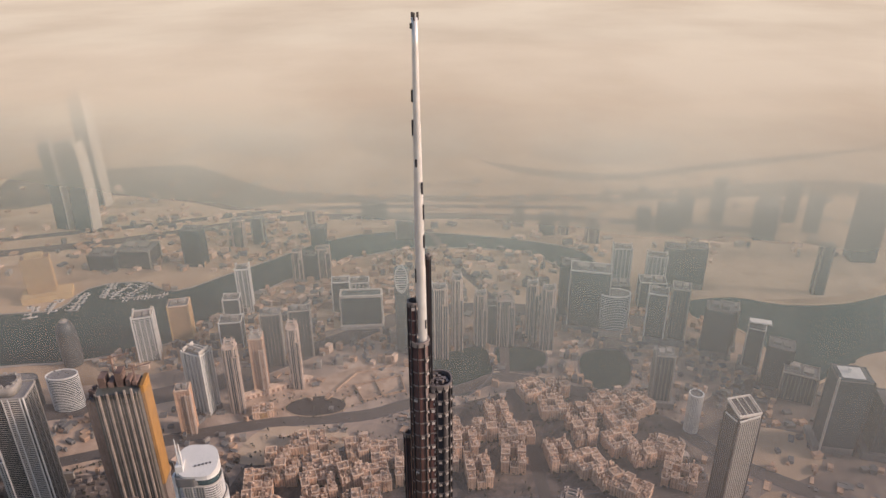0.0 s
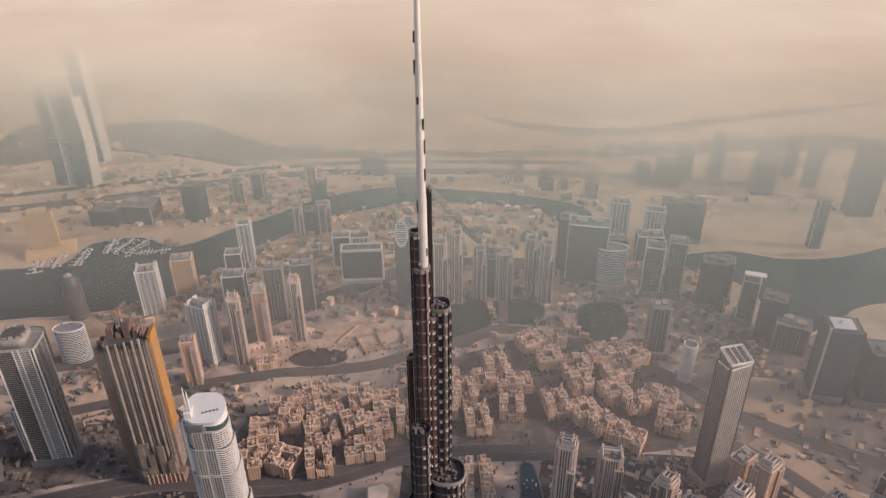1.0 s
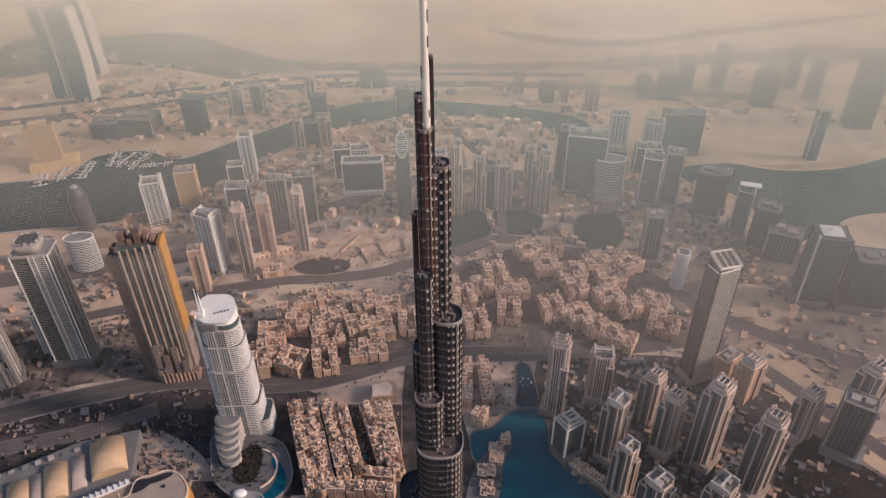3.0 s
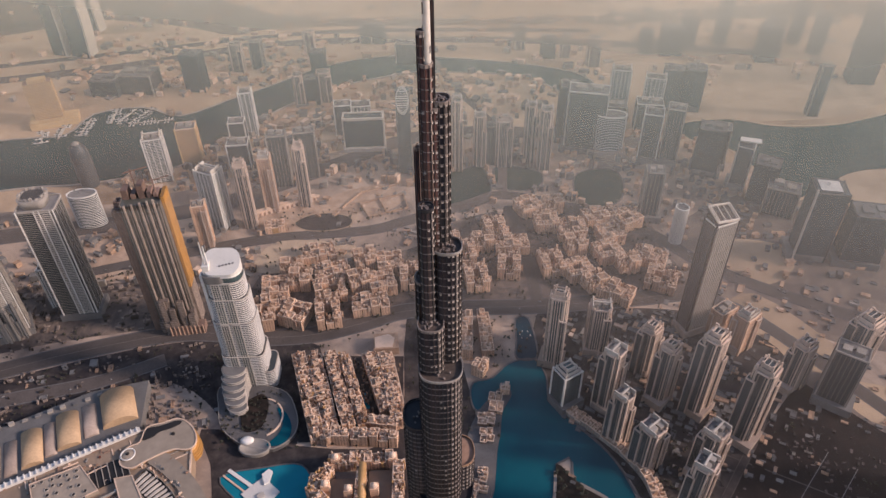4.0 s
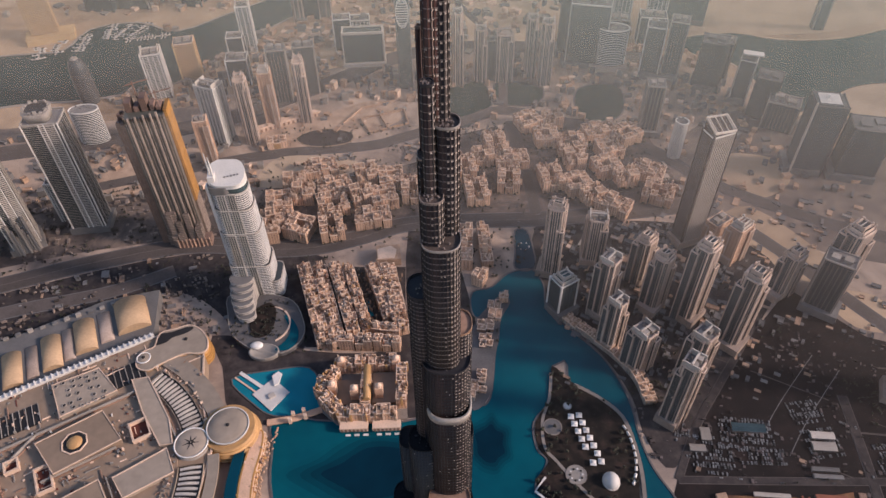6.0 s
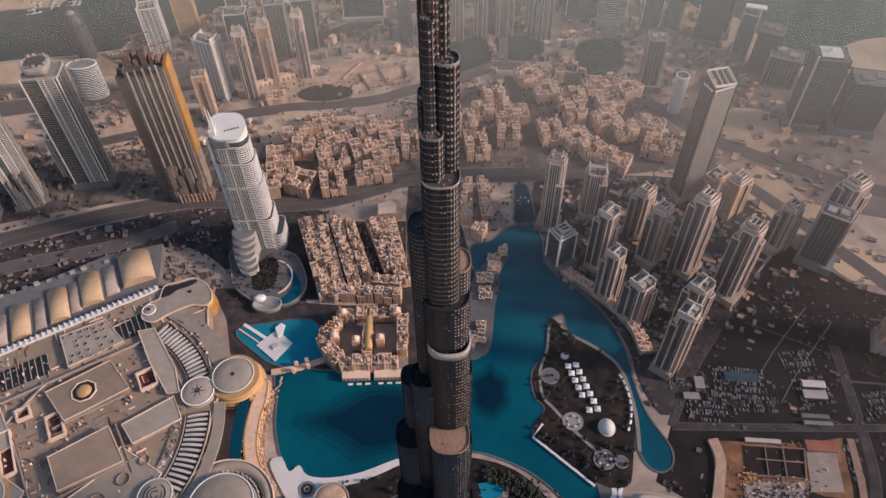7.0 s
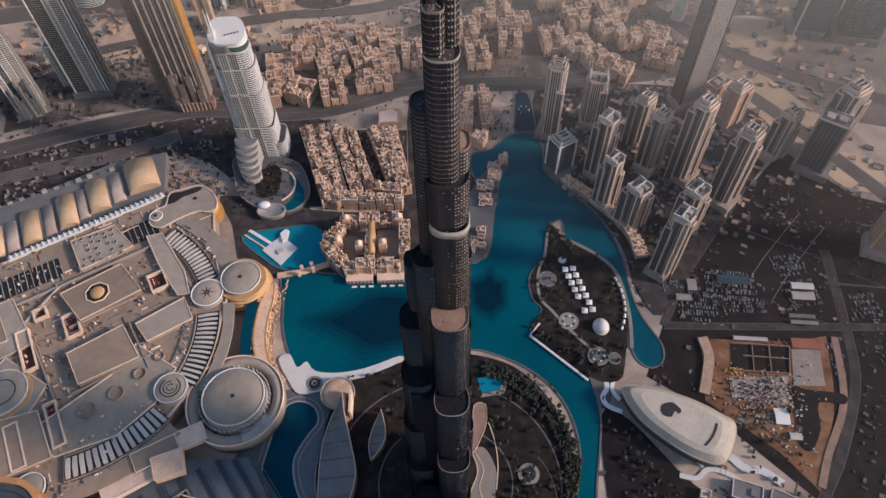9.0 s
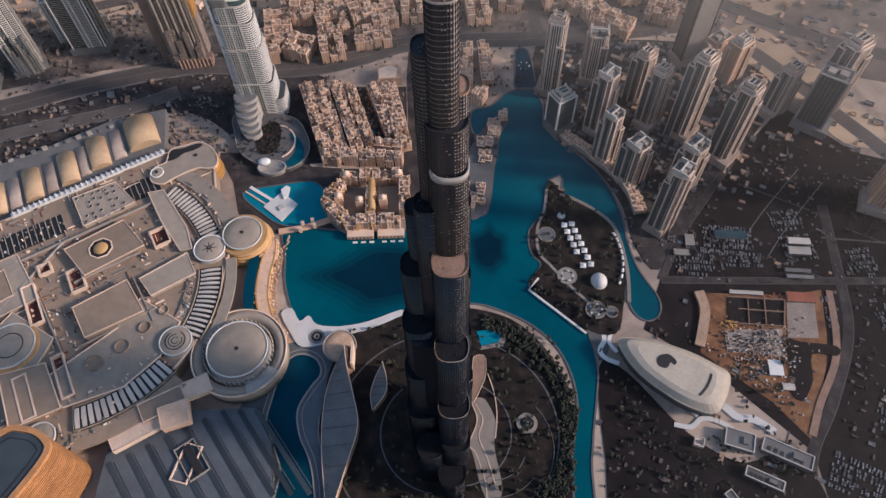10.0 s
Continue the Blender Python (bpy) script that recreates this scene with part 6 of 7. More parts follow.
def ribbed_tower(x, y, h, w, d, rz, lines, bays, label):
    """A dark glazed tower: thin pale floor lines, a few tall white ribs, balcony stacks."""
    t = thing("tower_block", x, y, 0, rz, label, "tower", "tall towers")
    o = rounded(-w / 2, w / 2, -d / 2, d / 2, 5, 3)
    slabbed(t, "core", o, 0, h, TWALL, STONE, 3.6, 0.3, 0.6)
    for u in lines:
        part("rib", Shape().box(u * w, -d / 2 - 0.6, 0, 1.3, 2.4, h + 2), WHITE, t, "tall white rib")
    for s_ in (-1, 1):
        for v in (-0.3, 0.05, 0.35):
            part("rib", Shape().box(s_ * (w / 2 + 0.4), v * d, 0, 1.8, 1.2, h + 1), STONE, t, "tall pale rib")
    for u0, u1 in bays:
        stack, z = Shape(), 4.0
        while z < h - 2:
            stack.box((u0 + u1) / 2 * w, -d / 2 - 0.5, z, (u1 - u0) * w, 2.6, 1.0)
            z += 3.6
        part("balcony_stack", stack, PIER, t, "stack of pale balconies", "stuff")
    part("parapet", Shape().ring(grown(o, 1.0), grown(o, -1.0), h - 0.8, h + 2.4), STONE, t)
    part("roof_deck", Shape().prism(grown(o, -1.0), h - 0.4, h + 0.2), GREY, t)
    part("podium", Shape().box(0, 0, 0, w * 1.2, d * 1.15, 13), GREY, t, "low stone podium")
    return t


LT = ribbed_tower(-606, 700, 226, 56, 44, 6, (-0.49, -0.02, 0.12, 0.40, 0.49), ((0.0, 0.11), (0.14, 0.38)), "tall dark glazed tower with white ribs and pale drum crown")
part("crown_drum", Shape().prism(rounded(-21, 13, -16, 17, 9), 226, 243, rounded(-24, 16, -19, 20, 10)), STONE, LT, "pale flared crown drum", soft=True)
# flat black plate on the solid drum stands for a hollow's shade
part("crown_well", Shape().prism(rounded(-19, 11, -14, 15, 9), 243, 243.6), BLACK, LT, "black plate imitating a shaded hollow in the crown")
for i in range(14):
    a = 2 * math.pi * i / 14
    part("crown_block", Shape().box(-4 + 18.5 * math.cos(a), 0.5 + 18 * math.sin(a), 242.6, 4.6, 3.0, 2.2 + 1.6 * (i % 3), math.degrees(a) + 90), STONE, LT, "small raised crown block")
T2 = ribbed_tower(-706, 654, 236, 46, 42, 30, (-0.47, -0.28, -0.05, 0.2, 0.47), ((-0.45, -0.3), (-0.02, 0.18), (0.24, 0.44)), "tall dark tower with many white ribs and stacked balconies")
part("crown_box", Shape().box(0, 4, 236, 30, 24, 16), STONE, T2, "pale crown box")
for k in range(10):
    part("foot_bay", Shape().box(-18 + 4 * k, -23 - (k % 3) * 2, 0, 3.4, 6, 30 + (k * 37) % 50), STONE if k % 2 else GREY, T2, "stepped lower bay")
tower_block(-770, 610, 200, 46, 46, 10, "grid", "tall grey gridded tower by the boulevard", 1, 1.2, "tall towers")
small = tower_block(-655, 720, 84, 26, 20, 10, "white", "small pale slab building between towers", 0, 0, "tall towers")
# unfinished tower pair: brown concrete frame, one edge coloured ochre for sunlight
site = thing("unfinished_tower", -431, 667, 0, 6, "unfinished grey-brown concrete tower with one edge coloured sunlit ochre", "tower")
so = rect(2, 0, 58, 42)
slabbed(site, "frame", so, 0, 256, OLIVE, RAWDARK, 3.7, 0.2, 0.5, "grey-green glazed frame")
fins_round(site, so, 0, 258, 5.4, RAW, 0.8, 0.8)
for k, (dx, w, h) in enumerate(((-20, 9, 272), (-9, 7, 264), (3, 9, 278), (14, 6, 266), (23, 7, 262))):
    part("lift_core", Shape().box(dx, 6, 240, w, 18, h - 240), RAWRED, site, "raw stair and lift core")
    part("pier", Shape().box(dx, -21.8, 0, 2.4, 3, 257 + 2 * k), RAW, site, "upright concrete rib")
wing = rect(-34, 3, 14, 40)
slabbed(site, "raw_wing", wing, 0, 243, RAWRED, RAWDARK, 3.7, 0.5, 0.9, "red-brown unclad wing")
fins_round(site, wing, 0, 245, 4.6, RAWRED, 0.8, 1.1)
for i in range(5):
    part("wing_core", Shape().box(-38 + (i % 2) * 8, -14 + i * 7, 243, 5, 4, 5 + (i * 7) % 9), RAWRED, site, "raw wall stub")
# low sun on this edge is put into its ochre colour
oc = rect(33.4, 3, 4.6, 30)
slabbed(site, "clad_wing", oc, 84, 262, OCHRE_DEEP, OCHRE, 3.7, 0.6, 1.3, "edge coloured ochre to imitate low sunlight")
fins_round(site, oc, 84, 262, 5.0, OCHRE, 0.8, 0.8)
slabbed(site, "bare_wing", rect(33.2, 3, 4.2, 30), 0, 84, RAWDARK, RAW, 3.7, 0.5, 0.7, "lower edge in the shaded concrete colour")
g = random.Random(31)
for i in range(16):
    dx = -24 + 54 * g.random()
    slabbed(site, "foot_bay", rect(dx, -22 - g.uniform(0, 8), g.uniform(6, 10), g.uniform(4, 9)), 0, g.uniform(20, 84), RAWDARK, RAW, 3.7, 0.4, 0.7)
part("podium_frame", Shape().box(16, -26, 0, 56, 18, 16), RAWRED, site, "raw concrete podium frame")
for i in range(9):
    part("podium_column", Shape().box(-10 + i * 6.5, -35.6, 0, 1.2, 1.2, 20), STUCCO, site)
for cx, cy, ch in ((-6, 10, 300), (26, -6, 292)):
    crane = part("crane_mast", Shape().box(cx, cy, 250, 1.6, 1.6, ch - 250), RAWRED, site, "tower crane mast")
    part("crane_jib", Shape().box(cx + 7, cy, ch - 3, 34, 1.1, 1.3, 24), RAWRED, crane, "crane jib")

B, M = "bay district towers", "far towers in the haze"
for x, y, h, w, d, rz, style, crown, label, group in (
    (-589, 1117, 104, 40, 34, 14, "white", 2, "glazed tower with white upright frames", B), (-538, 1182, 92, 42, 34, 10, "yellow", 0, "sandy yellow apartment tower on the canal", B), (-424, 940, 130, 42, 30, -24, "white", 2, "pale tower with framed crown", B), (-436, 878, 95, 24, 22, 10, "brown", 0, "slim brown tower beside the highway", B),
    (-362, 935, 142, 24, 24, 8, "stone", 1, "slim stone tower with pointed crown", B), (-328, 990, 126, 24, 24, 6, "brown", 1, "slim sandy tower with stepped crown", B), (-262, 1005, 136, 22, 22, 4, "stone", 1, "slim stone tower with rounded crown", B), (-320, 1085, 122, 40, 26, 8, "grid", 0, "grey gridded slab tower beside the highway", B),
    (-268, 1115, 112, 44, 24, 8, "grid", 0, "grey gridded slab tower beside the highway", B), (-428, 1305, 112, 30, 26, 8, "white", 2, "pale tower with curved crown", B), (-425, 1160, 62, 46, 34, 6, "glass", 0, "glazed block on a pale podium", B), (-445, 1250, 66, 36, 30, 6, "glass", 0, "dark glazed block on the canal", B),
    (-329, 1442, 86, 24, 22, 5, "stone", 0, "slim stone tower on the canal", B), (-268, 1471, 80, 34, 26, 5, "stone", 0, "pale slab tower on the canal", B), (-298, 1460, 70, 34, 30, 5, "dark", 0, "dark slab tower on the canal", B), (-205, 1300, 78, 40, 30, 5, "glass", 0, "glazed office block in the haze", B), (-165, 1330, 60, 44, 30, 5, "white", 0, "pale office block in the haze", B),
    (20, 1100, 165, 32, 26, 2, "stone", 2, "stone apartment tower over the pond", B), (58, 1130, 168, 20, 26, 2, "stone", 2, "stone apartment tower over the pond", B), (108, 1145, 122, 24, 24, 0, "stone", 2, "stone apartment tower over the pond", B), (160, 1140, 112, 34, 24, 0, "stone", 1, "stone apartment tower over the pond", B),
    (220, 1160, 136, 22, 24, -4, "stone", 2, "stone apartment tower over the pond", B), (248, 1125, 144, 26, 26, -6, "stone", 2, "stone apartment tower over the pond", B), (136, 1150, 96, 28, 24, 0, "grid", 0, "grey tower over the pond", B)):
    tower_block(x, y, h, w, d, rz, style, label, crown, 0, group)
for x, y, h, w, d, rz, style, crown, label, group in (
    (352, 1205, 148, 86, 46, -14, "glass", 0, "broad glazed office tower with pale frame", B), (316, 1250, 140, 40, 40, -8, "dark", 0, "dark office tower by the bay", B), (402, 1182, 97, 68, 40, -8, "bands", 3, "curved white-banded office block", B), (460, 1352, 126, 44, 30, -12, "white", 2, "pale tower with open crown", B), (545, 1350, 104, 46, 30, -16, "white", 2, "pale framed tower by the bay", B),
    (596, 1380, 112, 46, 34, -18, "dark", 0, "dark twin tower by the bay", B), (652, 1384, 110, 48, 34, -18, "dark", 0, "dark twin tower by the bay", B), (486, 1150, 118, 40, 36, -18, "glass", 0, "dark glazed tower by the bay", B), (530, 1140, 134, 36, 36, -20, "grid", 0, "gridded tower with slanted roof", B), (596, 1092, 112, 52, 40, -22, "dark", 0, "dark tower dim in haze", B), (630, 1120, 96, 36, 34, -22, "grid", 0, "grey gridded tower dim in haze", B),
    (650, 1035, 100, 32, 32, -28, "glass", 9, "slim glazed tower with floating white roof", B), (678, 985, 90, 46, 40, -28, "dark", 0, "dark tower with white roof edge", B), (698, 802, 150, 54, 44, -12, "dark", 9, "dark tower with slanting white crown", B), (780, 782, 112, 66, 46, -14, "dark", 0, "dark broad tower by the bay", B),
    (432, 932, 112, 34, 30, -10, "grid", 0, "brown-grey tower beyond the apartment blocks", B), (466, 850, 80, 24, 24, -12, "white", 3, "round pale tower beyond apartment blocks", B), (520, 1290, 70, 60, 40, -10, "glass", 0, "glazed block in the haze", B), (440, 1290, 66, 50, 40, -10, "grid", 0, "grey block in the haze", B), (700, 940, 60, 60, 40, -28, "grid", 0, "grey block in the haze", B)):
    t = tower_block(x, y, h, w, d, rz, style, label, crown, 1.25 if h > 95 else 0, group)
    if crown == 9:
        part("slanting_crown", Shape().prism(rect(0, 0, w, d), h, h + 4, rect(-w * 0.1, 0, w * 0.8, d)), DARKWALL, t)
        part("edge_pier", Shape().box(-w / 2, -d / 2, 0, 3, 3, h + 6), PIER, t, "pale corner edge")
        part("floating_roof", Shape().box(4, 0, h + 10, w * 1.25, d * 0.5, 2.4, 8) if w < 40 else Shape().prism(rect(-w * 0.1, 0, w * 0.8, d * 0.96), h + 3.6, h + 5, rect(w * 0.1, 0, w * 0.3, d * 0.3)), WHITE, t, "white roof plate")
        part("roof_post", Shape().box(-6, 0, h, 4, 4, 12), WHITE, t)
# broad dark hotel slab
slab_h = thing("slab_hotel", -152, 1231, 0, 2, "broad dark glazed slab building with pale frame", "building")
part("body", Shape().box(0, 0, 0, 90, 30, 80), GLASS, slab_h)
part("frame", Shape().ring(rect(0, 0, 94, 34), rect(0, 0, 86, 26), 78, 83), PIER, slab_h)
part("base", Shape().box(0, -4, 0, 98, 40, 9), PIER, slab_h)
for s in (-1, 1):
    part("end_wall", Shape().box(s * 46, 0, 0, 3, 33, 82), PIER, slab_h)
# slim tower with an oval screen
pill = thing("oval_topped_tower", -56, 1125, 0, 0, "slim rounded tower with a white oval lattice at its head", "tower")
slabbed(pill, "shaft", circle(0, 0, 15, 24, 0.8), 0, 196, GLASS, STONE, 4, 0.6, 1.0)
for k in range(10):
    z, r = 150 + k * 5.2, 12.0 * math.sqrt(max(0.05, 1 - ((k - 4.5) / 5.2) ** 2))
    part("lattice_bar", Shape().box(0, -13.5, z, 2 * r, 2.4, 1.4), WHITE, pill)
ovl = Shape()
for i in range(28):
    a = 2 * math.pi * i / 28
    ovl.box(12.6 * math.cos(a), -13.6, 174 + 29 * math.sin(a), 1.8, 2.8, 7)
part("oval_frame", ovl, WHITE, pill, "white oval frame")
# marina hotel
mh = thing("marina_hotel", -942, 1388, 0, 20, "sandy yellow hotel slab on a broad base by the marina", "hotel")
slabbed(mh, "slab", rect(0, 0, 62, 26), 0, 108, BROWN, YELLOW, 4, 0.8, 1.6)
fins_round(mh, rect(0, 0, 62, 26), 0, 108, 5, YELLOW, 0.6, 0.9)
part("base", Shape().box(10, -10, 0, 110, 50, 16), YELLOW, mh)
part("crown", Shape().box(0, 0, 108, 40, 20, 8), YELLOW, mh)
# bullet tower and two curved glass blocks
bul = thing("bullet_tower", -742, 1098, 0, 0, "dark bullet-shaped glass tower with pale cap", "tower")
slabbed(bul, "shaft", circle(0, 0, 19, 28), 0, 74, DARKWALL, GREY, 4, 0.3, 0.6)
part("dome", Shape().lathe(0, 0, [(19, 74), (18, 84), (14, 95), (8, 102), (1, 105)], 28), DARKWALL, bul, soft=True)
part("cap", Shape().lathe(0, 0, [(9, 99), (8, 103), (2, 107)], 20), STONE, bul, "pale cap", soft=True)
for x, y, h, style in ((-764, 958, 62, "dark"), (-684, 952, 74, "bands")):
    tower_block(x, y, h, 56, 34, 6, style, "curved glazed block with pale roof edge", 3, 0, B)
# leaning blades far off in the haze
for x, y, h, w, bend, label in ((-1078, 1811, 258, 44, 5, "broad curved slab tower with pale edge, dim in haze"), (-1012, 1800, 264, 60, 9, "tall bowed slab tower with pale edge, dim in haze"), (-1048, 1990, 350, 50, -3, "very tall dim tower in the haze")):
    t = thing("blade_tower", x, y, 0, -14, label, "tower", M)
    body, edge = Shape(), Shape()
    for k in range(14):
        z0, z1 = h * k / 14, h * (k + 1) / 14
        o0, o1 = bend * math.sin(math.pi * k / 14 * 0.9), bend * math.sin(math.pi * (k + 1) / 14 * 0.9)
        body.prism(rect(o0, 0, w, 36), z0, z1, rect(o1, 0, w, 36))
        edge.prism(rect(o0 + w / 2, 0, 5, 38), z0, z1 + 3, rect(o1 + w / 2, 0, 5, 38))
    part("body", body, GLASS, t)
    part("edge", edge, PIER, t, "pale edge rib")
    part("crown", Shape().box(bend * 0.3, 0, h, w * 0.6, 20, 10), STONE, t)
for x, y, h, w, style in ((-530, 1663, 78, 36, "stone"), (-478, 1679, 78, 32, "grid"), (-617, 1550, 104, 50, "dark"), (-343, 1768, 68, 30, "stone"), (-300, 1620, 72, 36, "dark"), (-184, 1840, 60, 34, "grid"), (-146, 1838, 54, 34, "dark"), (267, 1774, 84, 32, "stone"),
                          (342, 1710, 60, 40, "dark"), (391, 1708, 66, 26, "stone"), (460, 1650, 80, 34, "stone"), (862, 1782, 134, 34, "grid"), (1078, 1772, 122, 30, "dark"), (945, 1656, 100, 50, "dark"), (985, 1690, 90, 30, "stone"), (1107, 1696, 120, 34, "grid"),
                          (697, 1718, 80, 60, "dark"), (629, 1738, 62, 34, "dark"), (942, 1335, 132, 26, "grid"), (1147, 1513, 205, 62, "dark"), (1010, 1760, 80, 50, "grid"), (760, 1770, 84, 40, "dark"), (-770, 1560, 50, 90, "grid"), (-850, 1540, 44, 70, "dark"), (-60, 1700, 60, 60, "grid")):
    tower_block(x, y, h, w, w * 0.7, -6, style, ("dark" if style == "dark" else "pale") + " distant tower dim in haze", 0, 0, M)

# ---- opera house, park island, building pit ----
opera = thing("opera_house", 284, 43, 0, -33, "pale dhow-shaped opera house with a sweeping roof", "opera house")
hull = curve([(-76, 3), (-46, 22), (0, 33), (40, 34), (64, 27), (67, -22), (40, -35), (0, -34), (-44, -23)], 5)
part("body", Shape().prism(grown(hull, -3), 0, 18), DARKWALL, opera, "dark glazed flank")
part("roof", Shape().prism(hull, 17, 20), SHELL, opera, "sweeping pale roof")
part("roof_shell", Shape().prism(grown(hull, -1), 20, 26, [(x * 0.86, y * 0.8) for x, y in hull]), SHELL, opera, "raised pale roof shell")
part("roof_top", Shape().prism([(x * 0.86, y * 0.8) for x, y in hull], 26, 28.4, [(x * 0.7 + 2, y * 0.62) for x, y in hull]), SHELL, opera, "upper roof shell")
part("oculus_glass", Shape().prism(curve([(-23, 5), (-14, 12), (-2, 8), (-3, 2), (-8, 3), (-9, -6), (-18, -9), (-24, -3)], 4), 28.0, 28.9), BLACK, opera, "dark curved skylight")
part("slot", Shape().strip(arc(-16, 2, 58, -22, 12, 12), 2.6, 24, 29.0), BLACK, opera, "narrow dark roof slot")
for i in range(26):
    a = radians(200 + i * 6)
    part("mullion", Shape().box(58 * math.cos(a), 26 * math.sin(a), 0, 0.8, 1.6, 17), PIER, opera)
solid("pavement_opera_waves", Shape().strip(curve([(196, 128), (206, 112), (208, 96), (200, 82), (206, 70), (222, 62)], 5, closed=False), 6, 0, 1.5), WHITE, "white wavy paving", "pavement", "structure")
solid("pavement_opera_waves.001", Shape().strip(curve([(212, 124), (218, 108), (214, 92), (222, 78)], 5, closed=False), 5, 0, 1.6), WHITE, "white wavy paving", "pavement", "structure")
solid("pavement_opera_waves.002", Shape().strip(curve([(302, -8), (320, 4), (340, 2), (356, -14), (376, -18), (396, -34)], 5, closed=False), 10, 0, 1.7), WHITE, "white wavy paving", "pavement", "structure")
solid("pavement_opera_waves.003", Shape().strip(curve([(276, -20), (296, -24), (312, -14), (334, -20), (350, -34)], 5, closed=False), 6, 0, 1.8), WHITE, "white wavy paving", "pavement", "structure")
solid("pavement_opera_court", Shape().prism(curve([(188, 110), (198, 128), (212, 122), (216, 100), (206, 70), (194, 76)], 4), 0, 1.3), GREYPAVE, "grey round forecourt", "pavement", "structure")
solid("pavement_opera_gardens", Shape().prism(curve([(196, 60), (230, 50), (290, -30), (350, -70), (420, -60), (430, -260), (190, -260), (186, -60)], 4), 0, 0.9), PLOT, "planted gardens dimmed in their colour", "pavement", "structure")
for x, y, sx, sy, h, rz, m in ((348, -44, 34, 22, 10, -20, GREY), (400, -62, 58, 18, 10, -28, GREY), (300, -44, 11, 11, 7, -20, PARAPET), (366, -90, 44, 12, 8, -28, GREYPAVE), (330, -120, 10, 40, 6, 30, GREYPAVE)):
    b = thing("low_building", x, y, 0, rz, "low flat-roofed building with pale roof edge", "building", "low buildings by the opera house")
    part("body", Shape().box(0, 0, 0, sx, sy, h), m, b)
    part("parapet", Shape().ring(rect(0, 0, sx + 1, sy + 1), rect(0, 0, sx - 1.4, sy - 1.4), h - 0.4, h + 1.2), PIER, b)
    part("roof_unit", Shape().box(sx * 0.2, 0, h, sx * 0.2, sy * 0.4, 2.4), GREY, b)
    if sx > 40:
        for i in range(6):
            part("roof_light", Shape().box(-sx * 0.36 + i * sx * 0.13, -sy * 0.2, h, 3.4, 5, 0.8), BLACK, b)

solid("ground_park_island", Shape().prism(ISLAND, 0, 1.9), LAWN, "dark green park island in the lake", "ground", "structure")
solid("pavement_park_promenade", Shape().strip(curve([(250, 150), (256, 205), (250, 270), (226, 304), (190, 331)], 5, closed=False), 5, 1.5, 2.4), PAVING, "pale curving promenade", "pavement", "structure")
solid("pavement_park_promenade.001", Shape().strip(curve([(160, 352), (152, 310), (138, 275), (136, 235), (150, 212), (172, 180), (196, 150)], 5, closed=False), 4, 1.5, 2.4), PAVING, "pale curving promenade", "pavement", "structure")
solid("pavement_quay_terrace", Shape().prism([(129, 189), (117, 174), (184, 108), (198, 122)], 0, 2.6), PLOT, "dark quay terrace with pale edge", "pavement", "structure")
solid("pavement_quay_terrace_edge", Shape().strip([(131, 192), (116, 174), (185, 106)], 3, 1, 3.2), WHITE, "white edge of the quay terrace", "pavement", "structure")
for i in range(7):
    for j in range(2):
        x, y = 177 + j * 11 + i * 3.0, 278 - i * 11.5 + j * 1.5
        if (i, j) in ((5, 0),):
            continue
        tent = thing("event_tent", x, y, 1.9, -8, "small white square event tent on the lawn", "tent", "rows of event tents")
        part("canopy", Shape().prism(rect(0, 0, 8.4, 8.4), 2.8, 4.6, rect(0, 0, 1.2, 1.2)), WHITE, tent)
        for cx, cy in rect(0, 0, 7.6, 7.6):
            part("post", Shape().box(cx, cy, 0, 0.3, 0.3, 2.9), STEEL, tent)
dome_t = thing("dome_tent", 214, 184, 1.9, 0, "white egg-shaped stage shell", "tent")
part("shell", Shape().lathe(0, 0, [(10.5, 0), (10, 4), (7.5, 8), (4, 10.4), (0.4, 11.4)], 24, 1.15), WHITE, dome_t, soft=True)
part("rim", Shape().ring(circle(0, 0, 11.4, 24, 1.15), circle(0, 0, 10.2, 24, 1.15), 0, 0.9), PIER, dome_t)
for x, y, r, m, lab in ((175, 296, 5.5, WHITE, "small white round kiosk"), (171, 194, 13, STONE, "round paved plaza with planting"), (150, 264, 12, GREY, "round grey stage deck"), (203, 140, 13, GREY, "round grey plaza deck"), (224, 136, 8, GREY, "round grey plaza deck")):
    k = thing("park_plaza", x, y, 1.8, 0, lab, "plaza", "round plazas in the park")
    part("deck", Shape().cyl(0, 0, r, 0, 0.9, 28), m, k)
    part("rim", Shape().ring(circle(0, 0, r + 0.8, 28), circle(0, 0, r - 0.4, 28), 0, 1.3), PAVING, k)
    if r > 12:
        for i in range(10):
            part("planter", Shape().cyl(r * 0.62 * math.cos(i * 0.63), r * 0.62 * math.sin(i * 0.63), 1.3, 0.8, 1.9, 8), LAWN if i % 2 else WHITE, k)
for i in range(9):
    a = radians(-32 + i * 7)
    st = thing("market_stall", 186 + 66 * math.cos(a), 225 + 84 * math.sin(a), 1.9, 60 + i * 7, "small white market stall along the promenade", "stall", "stalls along the promenade")
    part("roof", Shape().prism(rect(0, 0, 7, 3.4), 2.6, 3.8, rect(0, 0, 6, 0.4)), WHITE, st)
    part("counter", Shape().box(0, 0, 0, 6, 2.6, 2.6), GREY, st)

solid("ground_building_pit", Shape().prism([(344, 162), (463, 154), (514, 160), (500, 92), (486, 50), (437, -44), (404, 4), (330, 74), (338, 110)], -0.6, 0.6), EARTH, "large orange-brown building pit", "ground", "structure")
solid("ground_pit_bank", Shape().strip(curve([(347, 163), (349, 136), (341, 110), (330, 82)], 5, closed=False), 13, 0, 4), STUCCO_ROOF, "sandy pit bank", "ground", "structure")
